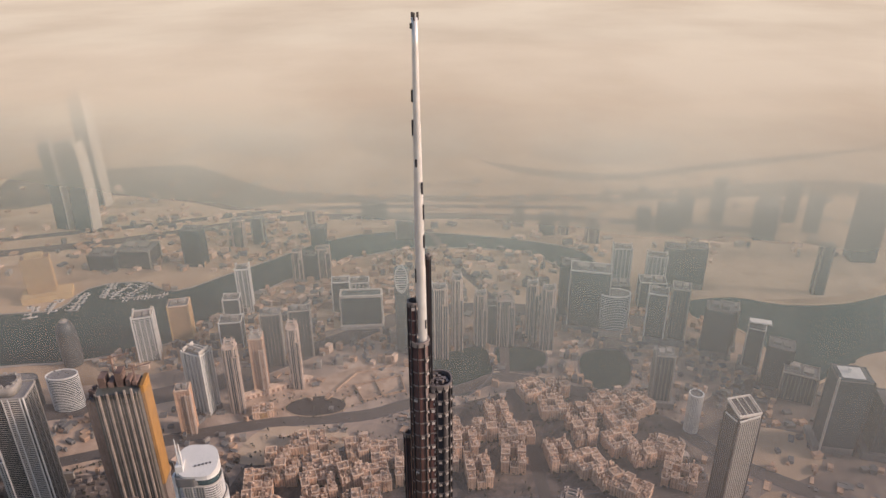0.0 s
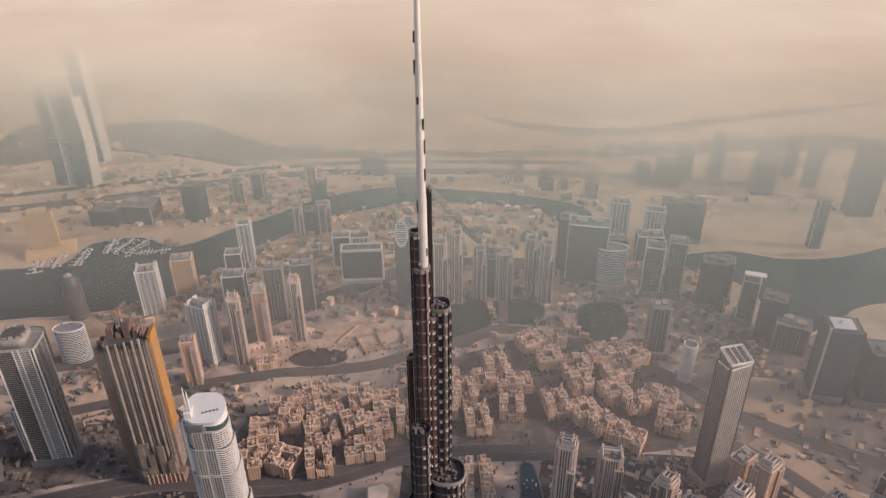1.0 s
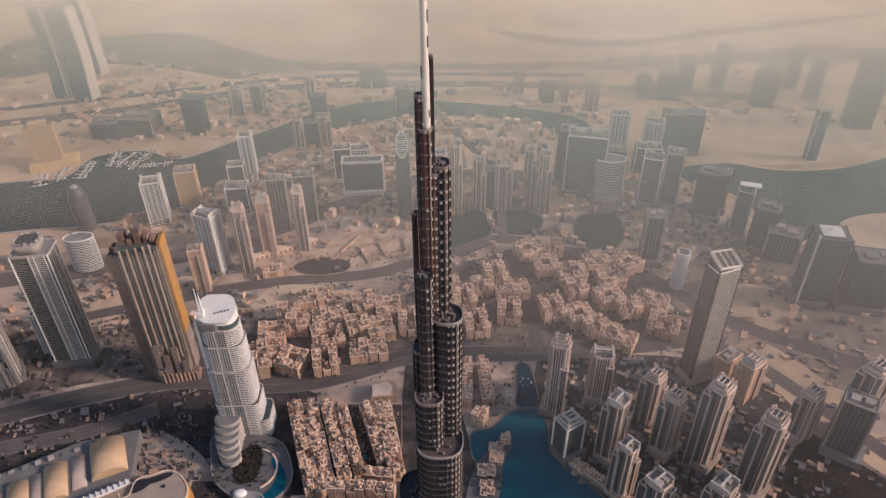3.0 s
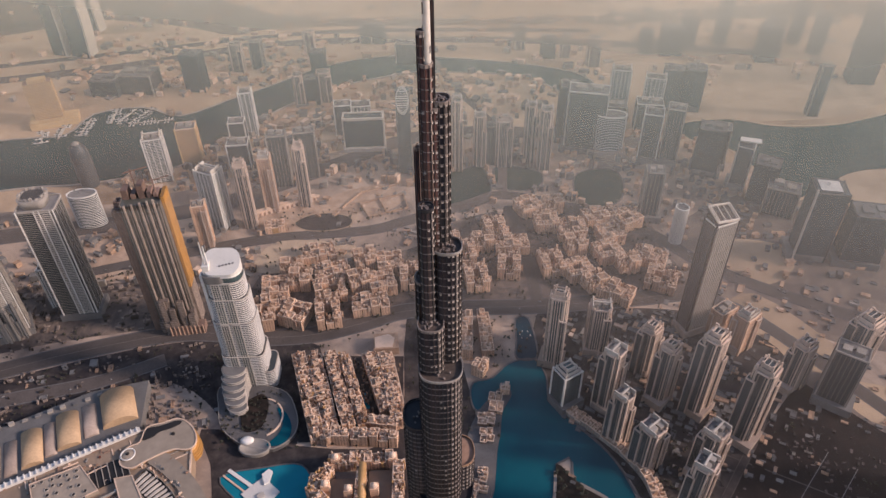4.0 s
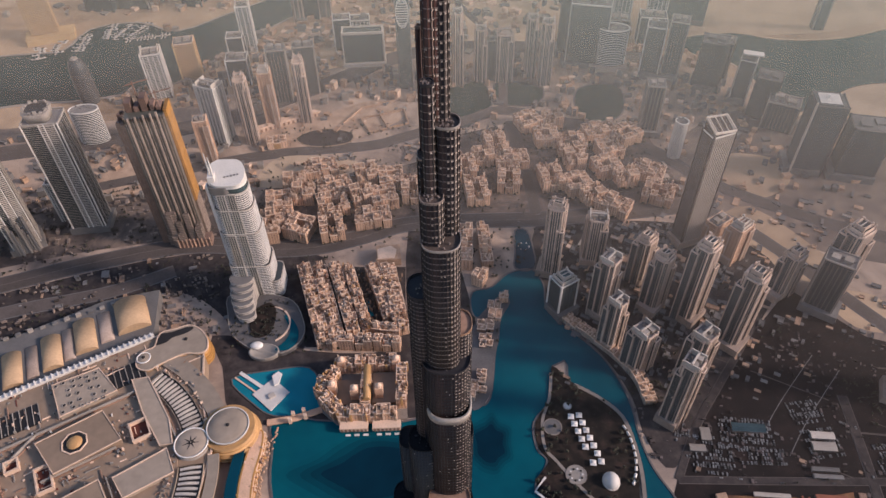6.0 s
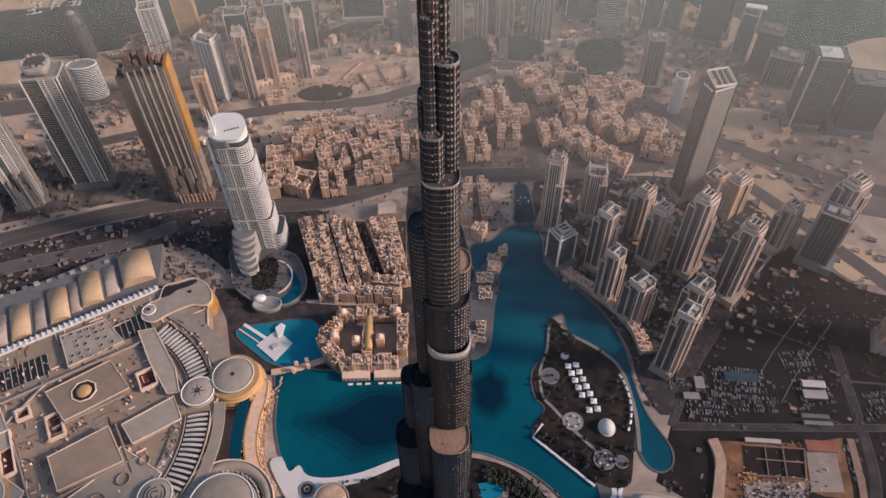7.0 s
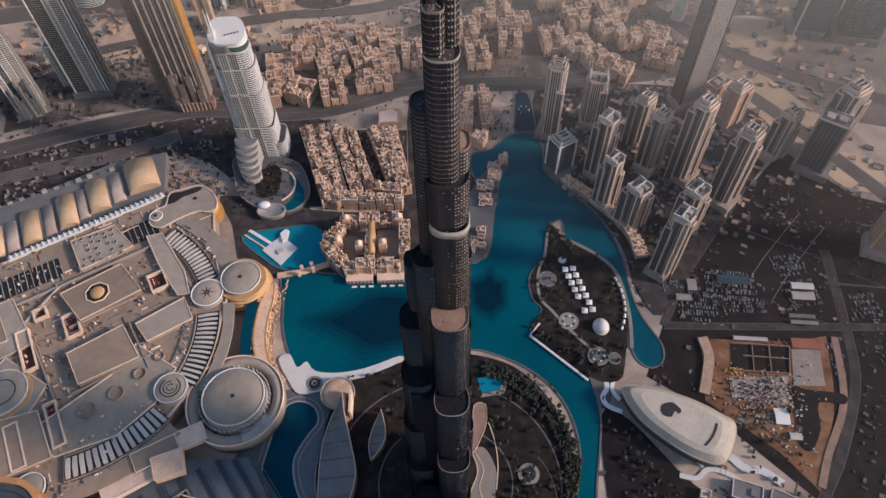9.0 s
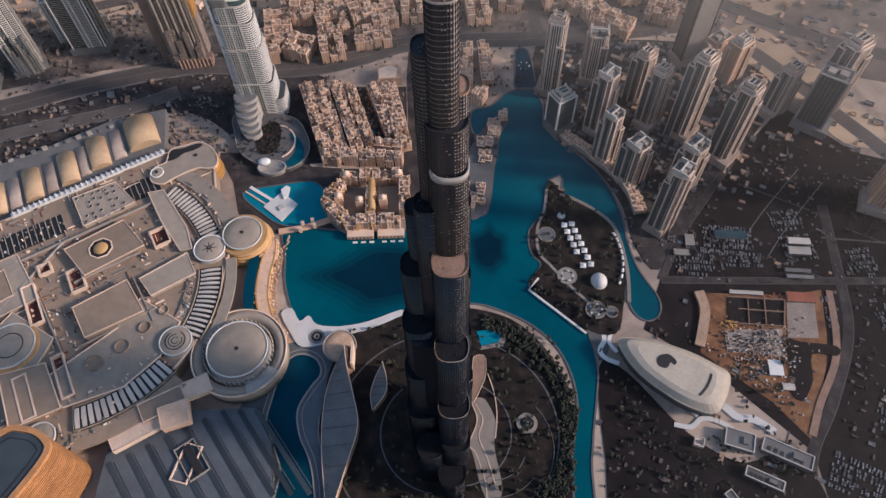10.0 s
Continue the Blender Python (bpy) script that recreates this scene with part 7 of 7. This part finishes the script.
solid("ground_pit_yard", Shape().prism([(461, 142), (498, 140), (488, 88), (448, 90)], 0, 1.5), RAW, "pale sandy yard beside the pit", "ground", "structure")
solid("ground_pit_trench", Shape().prism(curve([(446, 88), (462, 84), (507, 76), (503, 62), (472, 66), (462, 30), (441, 4), (430, 20), (440, 52)], 3), 0, 1.8), PLOT, "dark trench beside the pit", "ground", "structure")
solid("ground_pit_track", Shape().strip(curve([(524, 158), (512, 92), (496, 50), (462, 0), (440, -40)], 5, closed=False), 9, 0, 1.7), BROWN, "sandy track along the pit", "ground", "structure")
g = random.Random(31)
raft = solid("pavement_pit_raft", Shape().prism([(384, 153), (459, 145), (447, 106), (376, 114)], 0.5, 2), PLOT, "dark basement slab in the pit", "pavement", "structure")
for (ax, ay), (bx, by) in (((384, 153), (459, 145)), ((459, 145), (447, 106)), ((376, 114), (447, 106)), ((410, 150), (402, 111)), ((432, 148), (424, 108)), ((394, 134), (452, 127))):
    part("basement_wall", Shape().strip([(ax, ay), (bx, by)], 1.0, 0.5, 4.2), BROWN, raft, "bare concrete basement wall")
field = solid("pavement_pit_field", Shape().prism([(368, 105), (444, 103), (435, 64), (364, 74)], 0.5, 1.3), RAW, "pale working floor dotted with materials", "pavement", "structure")
for m, count, cx, cy, dx, dy in ((BLACK, 150, 405, 86, 24, 12), (PARAPET, 110, 405, 78, 30, 18), (GREY, 110, 412, 70, 30, 26), (BROWN, 120, 395, 60, 26, 26), (WHITE, 40, 420, 40, 16, 22), (RED, 26, 440, 152, 14, 5), (OCHRE, 30, 378, 112, 6, 5)):
    heap = Shape()
    for i in range(count):
        x, y = g.gauss(cx, dx), g.gauss(cy, dy)
        if inside([(348, 158), (505, 154), (486, 56), (437, -36), (404, 8), (336, 76)], x, y):
            heap.box(x, y, 0.5, g.uniform(0.8, 3.2), g.uniform(0.8, 2.4), g.uniform(1.2, 3.0), g.choice((0, 90)) + g.uniform(-12, 12))
    part("material_stack", heap, m, field, "stacks of building materials", "stuff")
for x, y, sx, sy, m, lab in ((482, 148, 38, 14, RED, "red-brown roofed shed on the building site"), (419, 48, 17, 20, WHITE, "white site cabin beside the pit"), (428, 22, 14, 8, PIER, "pale site hut by the trench"), (410, 158, 44, 5, PIER, "long pale site hut row"), (502, 222, 30, 12, STONE, "pale flat shed among parked cars"), (506, 238, 30, 10, PIER, "pale flat shed among parked cars"), (490, 190, 34, 5, GREY, "long grey car shelter"), (490, 180, 36, 5, GREY, "long grey car shelter"), (412, 253, 44, 12, GLASS, "low teal glazed pavilion roof"), (352, 246, 12, 18, STONE, "small stone kiosk block"), (336, 226, 20, 9, STONE, "small stone kiosk block")):
    b = thing("site_shed", x, y, 0, -6, lab, "shed", "site sheds")
    part("body", Shape().box(0, 0, 0, sx, sy, 4.4), GREY, b)
    part("roof", Shape().prism(rect(0, 0, sx + 1, sy + 1), 4.4, 5.6, rect(0, 0, sx + 0.6, 0.6)), m, b)
# avenue strip across the plots, a tower's shadow put into its dark colour
solid("road_dark_avenue", Shape().strip(curve([(424, 196), (468, 256), (530, 325), (600, 392)], 6, closed=False), 40, -0.2, 0.34), PLOT, "broad avenue strip across the plots, shadow darkness in its colour", "road", "structure")
for o in (-20, 20):
    solid("trim_avenue_edge", Shape().strip(curve([(440 + o * 0.7, 226 - o * 0.7), (484 + o * 0.7, 278 - o * 0.7), (560 + o * 0.7, 356 - o * 0.7)], 6, closed=False), 1.0, -0.2, 0.8), GREY, "thin pale line along the dark strip", "kerb", "structure")

# ---- low buildings, yards and clutter that fill the plots ----
ROADLINES = [(curve(p, 3, closed=False), w) for p, w, _ in ROADS]


def free(x, y, pad):
    if any(inside(p, x, y) for p in WATERS):
        return False
    return not any(math.hypot(x - a, y - b) < w / 2 + pad + 14 and math.hypot(x - a, y - b) < w / 2 + pad + 6 for line, w in ROADLINES for a, b in line)


g = random.Random(77)
plots = ((300, 560, -250, 420, 300, 1, 3.5, "low sheds, cars and yards of dark plots"), (330, 700, 400, 720, 260, 2, 7, "low podium roofs between towers"), (-640, -300, 430, 610, 200, 3, 9, "low roofs beside the mall"), (-900, -330, 760, 960, 260, 3, 12, "low roofs and sheds of a district"),
         (-330, 30, 800, 1060, 70, 2, 5, "low sheds of building sites"), (30, 640, 930, 1280, 420, 3, 14, "low roofs of the bay district"), (-700, -20, 1060, 1420, 620, 3, 18, "low roofs of the bay district"), (-1600, 1500, 1500, 2200, 500, 4, 16, "low roofs far off in the haze"), (420, 800, 640, 1000, 170, 3, 9, "low roofs and yards"), (-330, 430, 1290, 1620, 300, 4, 16, "pale mid-rise houses on the bay peninsula"), (-1000, -300, 1500, 1900, 260, 3, 12, "pale low roofs beyond the marina"), (180, 480, 330, 660, 620, 3, 9, "low podium roofs by the lake"))
for x0, x1, y0, y1, count, h0, h1, label in plots:
    bulk = {m.name: (m, Shape()) for m in (STUCCO_ROOF, GREY, STONE, PARAPET)}
    for _ in range(count):
        x, y = g.uniform(x0, x1), g.uniform(y0, y1)
        s = 0.7 if y < 420 else 1.0 if y < 700 else 1.5
        sx, sy = g.uniform(2.5, 11) * s, g.uniform(2.5, 8) * s
        if not free(x, y, max(sx, sy) / 2):
            continue
        if y > 1250:
            sx, sy = sx * 1.7, sy * 1.6
        key = g.choices(list(bulk), (5, 2, 3, 4) if y > 1250 else (5, 5, 1.5, 1.2) if y > 730 else (3, 8, 0.4, 0.1))[0]
        h, rz = g.uniform(h0, h1), (g.choice((-30, 60)) if x > 170 and y < 730 else g.choice((0, 8, -28, 62))) + g.uniform(-3, 3)
        if y < 730:
            if g.random() < (0.72 if x < 170 else 0.8 if y < 330 else 0.15):
                continue
            sx, sy, h, rz = sx * 1.5, sy * 1.1, h * 0.45, (-30 if x > 0 else 12) + g.choice((0, 90))
        bulk[key][1].box(x, y, 0, sx, sy, h, rz)
        if g.random() < 0.6:
            bulk[key][1].ring(rect(x, y, sx + 0.6, sy + 0.6, rz), rect(x, y, sx - 0.8, sy - 0.8, rz), h - 0.2, h + 0.9)
    for m, s in bulk.values():
        if s.v:
            tagged(new("low_roofs", s.mesh("low_roofs", m)), label, "buildings", "", "stuff")
solid("ground_plots", Shape().prism([(262, 110), (300, 186), (380, 300), (480, 420), (560, 500), (640, 400), (820, 330), (1100, 300), (1100, -500), (172, -500), (176, -262), (436, -262), (436, -60), (330, 60)], -0.5, 0.25), PLOT, "dusty plots with yards, dimmed in their colour", "ground", "structure")
solid("ground_east_yards", Shape().prism(curve([(470, 720), (560, 640), (700, 560), (960, 540), (980, 960), (700, 1010), (520, 930), (440, 800)], 4), -0.5, 0.13), BLOCKS_GROUND, "grey-brown yards east of the apartment blocks", "ground", "structure")
solid("ground_plots_lake", Shape().prism(curve([(172, 470), (210, 425), (245, 372), (268, 307), (272, 247), (300, 200), (380, 300), (480, 420), (560, 540), (480, 640), (330, 670), (175, 660)], 4), -0.5, 0.2), STREETS, "dark paved streets between lakeside towers", "ground", "structure")
solid("ground_block_streets", Shape().prism(curve([(-330, 648), (-200, 640), (-60, 690), (40, 700), (170, 700), (330, 705), (450, 715), (440, 830), (420, 930), (280, 985), (60, 940), (-20, 860), (-120, 830), (-230, 850), (-310, 800)], 4), -0.5, 0.16), STREETLIGHT, "brown-grey streets between sandy apartment blocks", "ground", "structure")
solid("ground_tower_streets", Shape().prism(curve([(-1000, 560), (-800, 580), (-620, 625), (-430, 655), (-330, 650), (-340, 760), (-420, 800), (-560, 770), (-700, 770), (-900, 720)], 4), -0.5, 0.17), STREETLIGHT, "brown-grey streets round the tall towers", "ground", "structure")
solid("ground_cove_banks", Shape().prism(curve([(-345, 440), (-318, 380), (-292, 300), (-235, 282), (-160, 284), (-40, 286), (10, 302), (50, 340), (60, 420), (40, 560), (20, 655), (-48, 660), (-60, 420), (-190, 405), (-250, 420)], 3), -0.5, 0.19), STREETS, "dark paved banks round the cove and the market hotel", "ground", "structure")
solid("ground_plots_west", Shape().prism(curve([(-760, 420), (-640, 440), (-440, 530), (-330, 470), (-300, 380), (-240, 380), (-210, 380), (-190, 600), (-430, 615), (-700, 540), (-860, 480)], 4), -0.5, 0.22), STREETS, "dark paved streets beside the mall", "ground", "structure")

# small clutter, hedges and trees of the dark plots
g = random.Random(515)
litter, thicket, lanes = Shape(), Shape(), Shape()
PIT = [(325, 170), (530, 175), (520, 40), (437, -60), (320, 70)]
OPERA = [(200, 110), (250, 108), (372, 40), (360, -30), (290, -40), (205, 50)]
for i in range(5200):
    x, y = g.uniform(180, 900), g.uniform(-330, 430)
    if inside(ISLAND, x, y) or inside(PIT, x, y) or inside(OPERA, x, y) or x < 265 and y > 90 or not free(x, y, 2):
        continue
    rz = (-8 if y > 175 and x < 560 else -30) + g.choice((0, 90))
    clump_ = math.sin(x * 0.021 + 1.3) * math.sin(y * 0.017 + x * 0.006)
    if clump_ > 0.25:
        thicket.clump(x, y, 2.4, g.uniform(1.4, 3.6), i, 4)
    elif g.random() < 0.75 + clump_:
        litter.box(x, y, 0, g.uniform(1.2, 7), g.uniform(1.0, 4.0), g.uniform(0.8, 3.6), rz + g.uniform(-4, 4))
for i in range(26):
    x, y, rz = g.uniform(300, 820), g.uniform(-280, 400), -8 if i % 2 else -30
    if not inside(PIT, x, y) and not inside(OPERA, x, y):
        lanes.box(x, y, 0, g.uniform(50, 150), g.uniform(1.0, 3.0), 0.42 + i * 0.004, rz + 90 * (i % 3 == 0))
tagged(new("yard_clutter", litter.mesh("yard_clutter", LITTER)), "small sheds, containers and materials on dark plots", "clutter", "", "stuff")
tagged(new("hedges", thicket.mesh("hedges", LEAF)), "dark hedges and scrub on dusty plots", "hedges", "", "stuff")
tagged(new("yard_lanes", lanes.mesh("yard_lanes", ASPHALT)), "narrow grey lanes and kerbs between the plots", "lanes", "", "stuff")

g = random.Random(616)
yard, bush = Shape(), Shape()
for i in range(900):
    x, y = g.uniform(-720, -320), g.uniform(430, 640)
    if inside(MALL, x, y) or not free(x, y, 1) or inside([(-760, 240), (-425, 424), (-440, 520), (-520, 500), (-760, 380)], x, y) or math.hypot(x + 285, y - 500) < 70:
        continue
    if math.sin(x * 0.05) + math.sin(y * 0.07 + x * 0.02) > 0.5:
        bush.clump(x, y, 2.6, g.uniform(1.6, 3.6), i, 4)
    else:
        yard.box(x, y, 0, g.uniform(1.2, 8), g.uniform(1, 3.6), g.uniform(0.8, 5), 22 + g.choice((0, 90)))
for i in range(700):
    x, y = g.uniform(-900, -330), g.uniform(640, 800)
    if free(x, y, 2) and not inside([(-640, 660), (-570, 660), (-570, 730), (-640, 730)], x, y) and not inside([(-480, 630), (-390, 630), (-390, 700), (-480, 700)], x, y):
        if math.sin(x * 0.04) + math.sin(y * 0.09) > 0.6:
            bush.clump(x, y, 2.6, g.uniform(1.8, 4.0), i, 4)
        else:
            yard.box(x, y, 0, g.uniform(2, 12), g.uniform(1.5, 6), g.uniform(1, 7), 12 + g.choice((0, 90)))
tagged(new("yard_clutter", yard.mesh("yard_clutter", by_island(mat("pale_yard_clutter", (0.10, 0.08, 0.068), 0.8, var=0.4, fine=0.8), 0.2, 2.6))), "site huts, trucks and stacked materials beside the boulevard", "clutter", "", "stuff")
tagged(new("hedges", bush.mesh("hedges", LEAF)), "dark trees and hedges beside the boulevard", "hedges", "", "stuff")

# cars and pale specks on the roads and lots
cars = Shape()
for line, w in ROADLINES:
    for (ax, ay), (bx, by) in zip(line, line[1:]):
        d = math.hypot(bx - ax, by - ay)
        if not (-900 < ax < 900 and ay < 1300) or d < 1:
            continue
        for _ in range(int(d / 40)):
            t, o = g.random(), g.choice((-0.32, -0.18, 0.18, 0.32)) * w
            x, y = ax + (bx - ax) * t - (by - ay) / d * o, ay + (by - ay) * t + (bx - ax) / d * o
            rz = math.degrees(math.atan2(by - ay, bx - ax))
            cars.prism(rect(x, y, 4.6, 1.9, rz), 0.7, 1.5).prism(rect(x, y, 2.6, 1.7, rz), 1.5, 2.1, rect(x, y, 2.0, 1.4, rz))
LOTS = [(352, 220, 62, 9, 16, -8), (410, 250, 70, 8, 18, -8), (505, 232, 44, 7, 12, 6), (500, 280, 44, 6, 12, 6), (330, 250, 30, 5, 9, -24), (420, 215, 60, 4, 16, -4), (520, 130, 20, 8, 5, -4), (585, 200, 40, 10, 10, 4), (600, 120, 50, 9, 12, 4), (560, -20, 60, 9, 14, -30), (480, -90, 60, 8, 14, -30), (300, -150, 70, 6, 16, -30)]
for x0, y0, span, rows, per, rz in LOTS:
    c_, s_ = math.cos(radians(rz)), math.sin(radians(rz))
    for i in range(rows):
        for j in range(per):
            if g.random() < 0.30:
                continue
            u, w = (j / per - 0.5) * span + g.uniform(-1.2, 1.2), (i - rows / 2) * (5.6 if i % 2 else 6.4)
            x, y = x0 + u * c_ - w * s_, y0 + u * s_ + w * c_
            if free(x, y, 3):
                cars.prism(rect(x, y, 1.9, 4.4, rz), 0.5, 1.3).prism(rect(x, y, 1.7, 2.5, rz), 1.3, 1.9, rect(x, y, 1.4, 2.0, rz))
tagged(new("cars", cars.mesh("cars", CAR)), "small parked and driving cars on roads and lots", "cars", "", "stuff")

# arcaded row, sandy market building and oval excavation beside the highway
row = thing("arcade_row", 0, 0, 0, 0, "long pale arcaded row building beside the highway", "building")
for i in range(14):
    t = (i + 0.5) / 14
    x, y, rz = -366 + 122 * t, 962 + 60 * t, math.degrees(math.atan2(60, 122))
    part("bay", Shape().box(x, y, 0, 9.6, 12, 11 if i % 3 else 14, rz), PARAPET, row)
    part("arch", Shape().box(x + 2.6, y - 5.6, 1, 4.6, 1.6, 6.5, rz), BROWN, row, "dark arch")
orange = thing("market_building", -313, 922, 0, 12, "sandy orange building among the earth works", "building")
g2 = random.Random(2)
for i in range(9):
    house(orange, (i % 3 - 1) * 13, (i // 3 - 1) * 11, 12, 10, g2.uniform(8, 17), 0, g2, GOLDEN if i % 2 else STUCCO)
oval_p = curve([(-275, 938), (-250, 962), (-205, 968), (-165, 950), (-170, 922), (-215, 910), (-255, 916)], 4)
solid("ground_excavation", Shape().prism(oval_p, -1, 0.62), STREETS, "dark oval excavation", "ground", "structure")
solid("ground_excavation_bank", Shape().ring(grown(oval_p, 2), oval_p, -1, 1.2), PLAIN, "sandy bank round the excavation", "ground", "structure")
walls = thing("site_walls", 0, 0, 0, 0, "pale concrete basement walls of a building site", "building site")
for (ax, ay), (bx, by) in (((-150, 1000), (-60, 1030)), ((-150, 1000), (-128, 950)), ((-128, 950), (-50, 980)), ((-60, 1030), (-50, 980)), ((-110, 1012), (-92, 965)), ((-150, 1040), (-70, 1068)), ((-185, 985), (-150, 1040))):
    part("wall", Shape().strip([(ax, ay), (bx, by)], 2.2, 0, 4.5), STUCCO_ROOF, walls)

# marina piers with boats
g = random.Random(9)
for (ax, ay), (bx, by) in (((-946, 1340), (-925, 1280)), ((-899, 1378), (-893, 1300)), ((-849, 1400), (-847, 1312)), ((-800, 1448), (-790, 1370)), ((-751, 1445), (-775, 1366)), ((-706, 1450), (-746, 1366)), ((-746, 1366), (-640, 1384))):
    pier = thing("boat_pier", 0, 0, 0, 0, "narrow pale boat pier in the marina", "pier", "marina piers")
    part("walkway", Shape().strip([(ax, ay), (bx, by)], 3.5, 0, 1.4), PIER, pier)
    d, rz = math.hypot(bx - ax, by - ay), math.degrees(math.atan2(by - ay, bx - ax))
    for i in range(int(d / 8)):
        for s in (-1, 1):
            if g.random() < 0.25:
                continue
            t = (i + 0.5) / int(d / 8)
            L = g.uniform(9, 16)
            x, y = ax + (bx - ax) * t - (by - ay) / d * s * (L / 2 + 2), ay + (by - ay) * t + (bx - ax) / d * s * (L / 2 + 2)
            boat = thing("motor_boat", x, y, 0.3, rz + 90 * s, "white motor boat moored at a pier", "boat", "moored boats")
            part("hull", Shape().prism([(-L / 2, -1.9), (L * 0.25, -1.9), (L / 2, 0), (L * 0.25, 1.9), (-L / 2, 1.9)], 0, 1.8), WHITE, boat)
            part("cabin", Shape().box(-L * 0.08, 0, 1.8, L * 0.4, 2.4, 1.5), GLASS, boat)

# ---- trees ----


def tree(seed, r, h):
    t = thing("tree", 0, 0, 0, 0, "dusty dark green tree", "tree", "garden trees")
    part("trunk", Shape().cyl(0, 0, 0.35, 0, h, 6, 0.2), BARK, t)
    part("crown", Shape().clump(0, 0, h, r, seed, 9), LEAF, t)
    return t


TREES = [tree(1, 3.4, 4.5), tree(2, 4.2, 5.5), tree(3, 2.8, 4.0)]
g = random.Random(3)
first, made = [True] * 3, 0
groves = Shape()
while made < 900:
    kind = g.random()
    if kind < 0.45:
        x, y = g.uniform(-150, 150), g.uniform(-280, 130)
        ok = math.hypot(x, y + 10) > 66 and free(x, y, 2) and not inside(front, x, y) and x > -150 and not (-165 < x < -75 and -45 < y < 118)
    elif kind < 0.6:
        x, y = g.uniform(115, 255), g.uniform(105, 360)
        ok = inside(ISLAND, x, y) and not (168 < x < 225 and 170 < y < 300)
    elif kind < 0.8:
        a = g.uniform(-40, 62)
        x, y = 8 + 152 * math.cos(radians(a)) + g.uniform(-7, 2), -10 + 152 * math.sin(radians(a)) + g.uniform(-7, 2)
        ok = free(x, y, 1)
    else:
        x, y = g.uniform(190, 430), g.uniform(-250, 60)
        ok = not inside([(210, 105), (250, 105), (360, 50), (360, -30), (290, -40), (215, 60)], x, y) and free(x, y, 1)
    if not ok:
        continue
    made += 1
    k = made % 3
    if made > 240:
        groves.cyl(x, y, 0.3, 0, 5, 5, 0.2).clump(x, y, 5.2, g.uniform(2.4, 4.4), made, 6)
    elif first[k]:
        TREES[k].matrix_basis, first[k] = pose(x, y, 1.2), False
    else:
        copy_thing(TREES[k], pose(x, y, 1.2, 0, 0, g.random() * 360))
for _ in range(760):
    a = radians(g.uniform(-62, 72))
    d = g.uniform(134, 151)
    x, y = 6 + d * math.cos(a), -8 + d * math.sin(a)
    if free(x, y, 1):
        groves.clump(x, y, 3.6, g.uniform(2.2, 4.0), _ + 5000, 5)
for _ in range(1500):
    x, y = g.uniform(-320, 460), g.uniform(400, 980)
    if free(x, y, 1.5) and not inside([(-228, 576), (-48, 635), (-50, 412), (-170, 416)], x, y):
        groves.cyl(x, y, 0.3, 0, 4, 5, 0.2).clump(x, y, 4.4, g.uniform(2.0, 4.0), _, 4)
tagged(new("tree_groves", groves.mesh("tree_groves", LEAF)), "dusty street and garden trees in groves", "trees", "", "stuff")

# ---- shell that imitates dust haze over the plain, fitted to the view ----
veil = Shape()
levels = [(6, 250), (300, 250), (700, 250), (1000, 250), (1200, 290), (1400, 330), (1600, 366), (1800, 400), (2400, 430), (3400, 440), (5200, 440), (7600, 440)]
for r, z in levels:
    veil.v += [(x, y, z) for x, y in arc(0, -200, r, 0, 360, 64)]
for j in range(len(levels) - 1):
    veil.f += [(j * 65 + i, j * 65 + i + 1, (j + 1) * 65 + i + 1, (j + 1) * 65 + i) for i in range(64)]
solid("backdrop_haze", veil, haze("warm_dust_haze", [(460, 0.0), (600, 0.025), (690, 0.07), (801, 0.135), (940, 0.20), (1083, 0.28), (1187, 0.37), (1323, 0.49), (1422, 0.57), (1552, 0.66), (2000, 0.79), (2400, 0.86), (4000, 0.93)], 1.0, 110, None, (0.45, 0, 0.89), 0.66), "shell over the plain whose opacity and tint imitate warm dust haze", "haze", "structure", True)
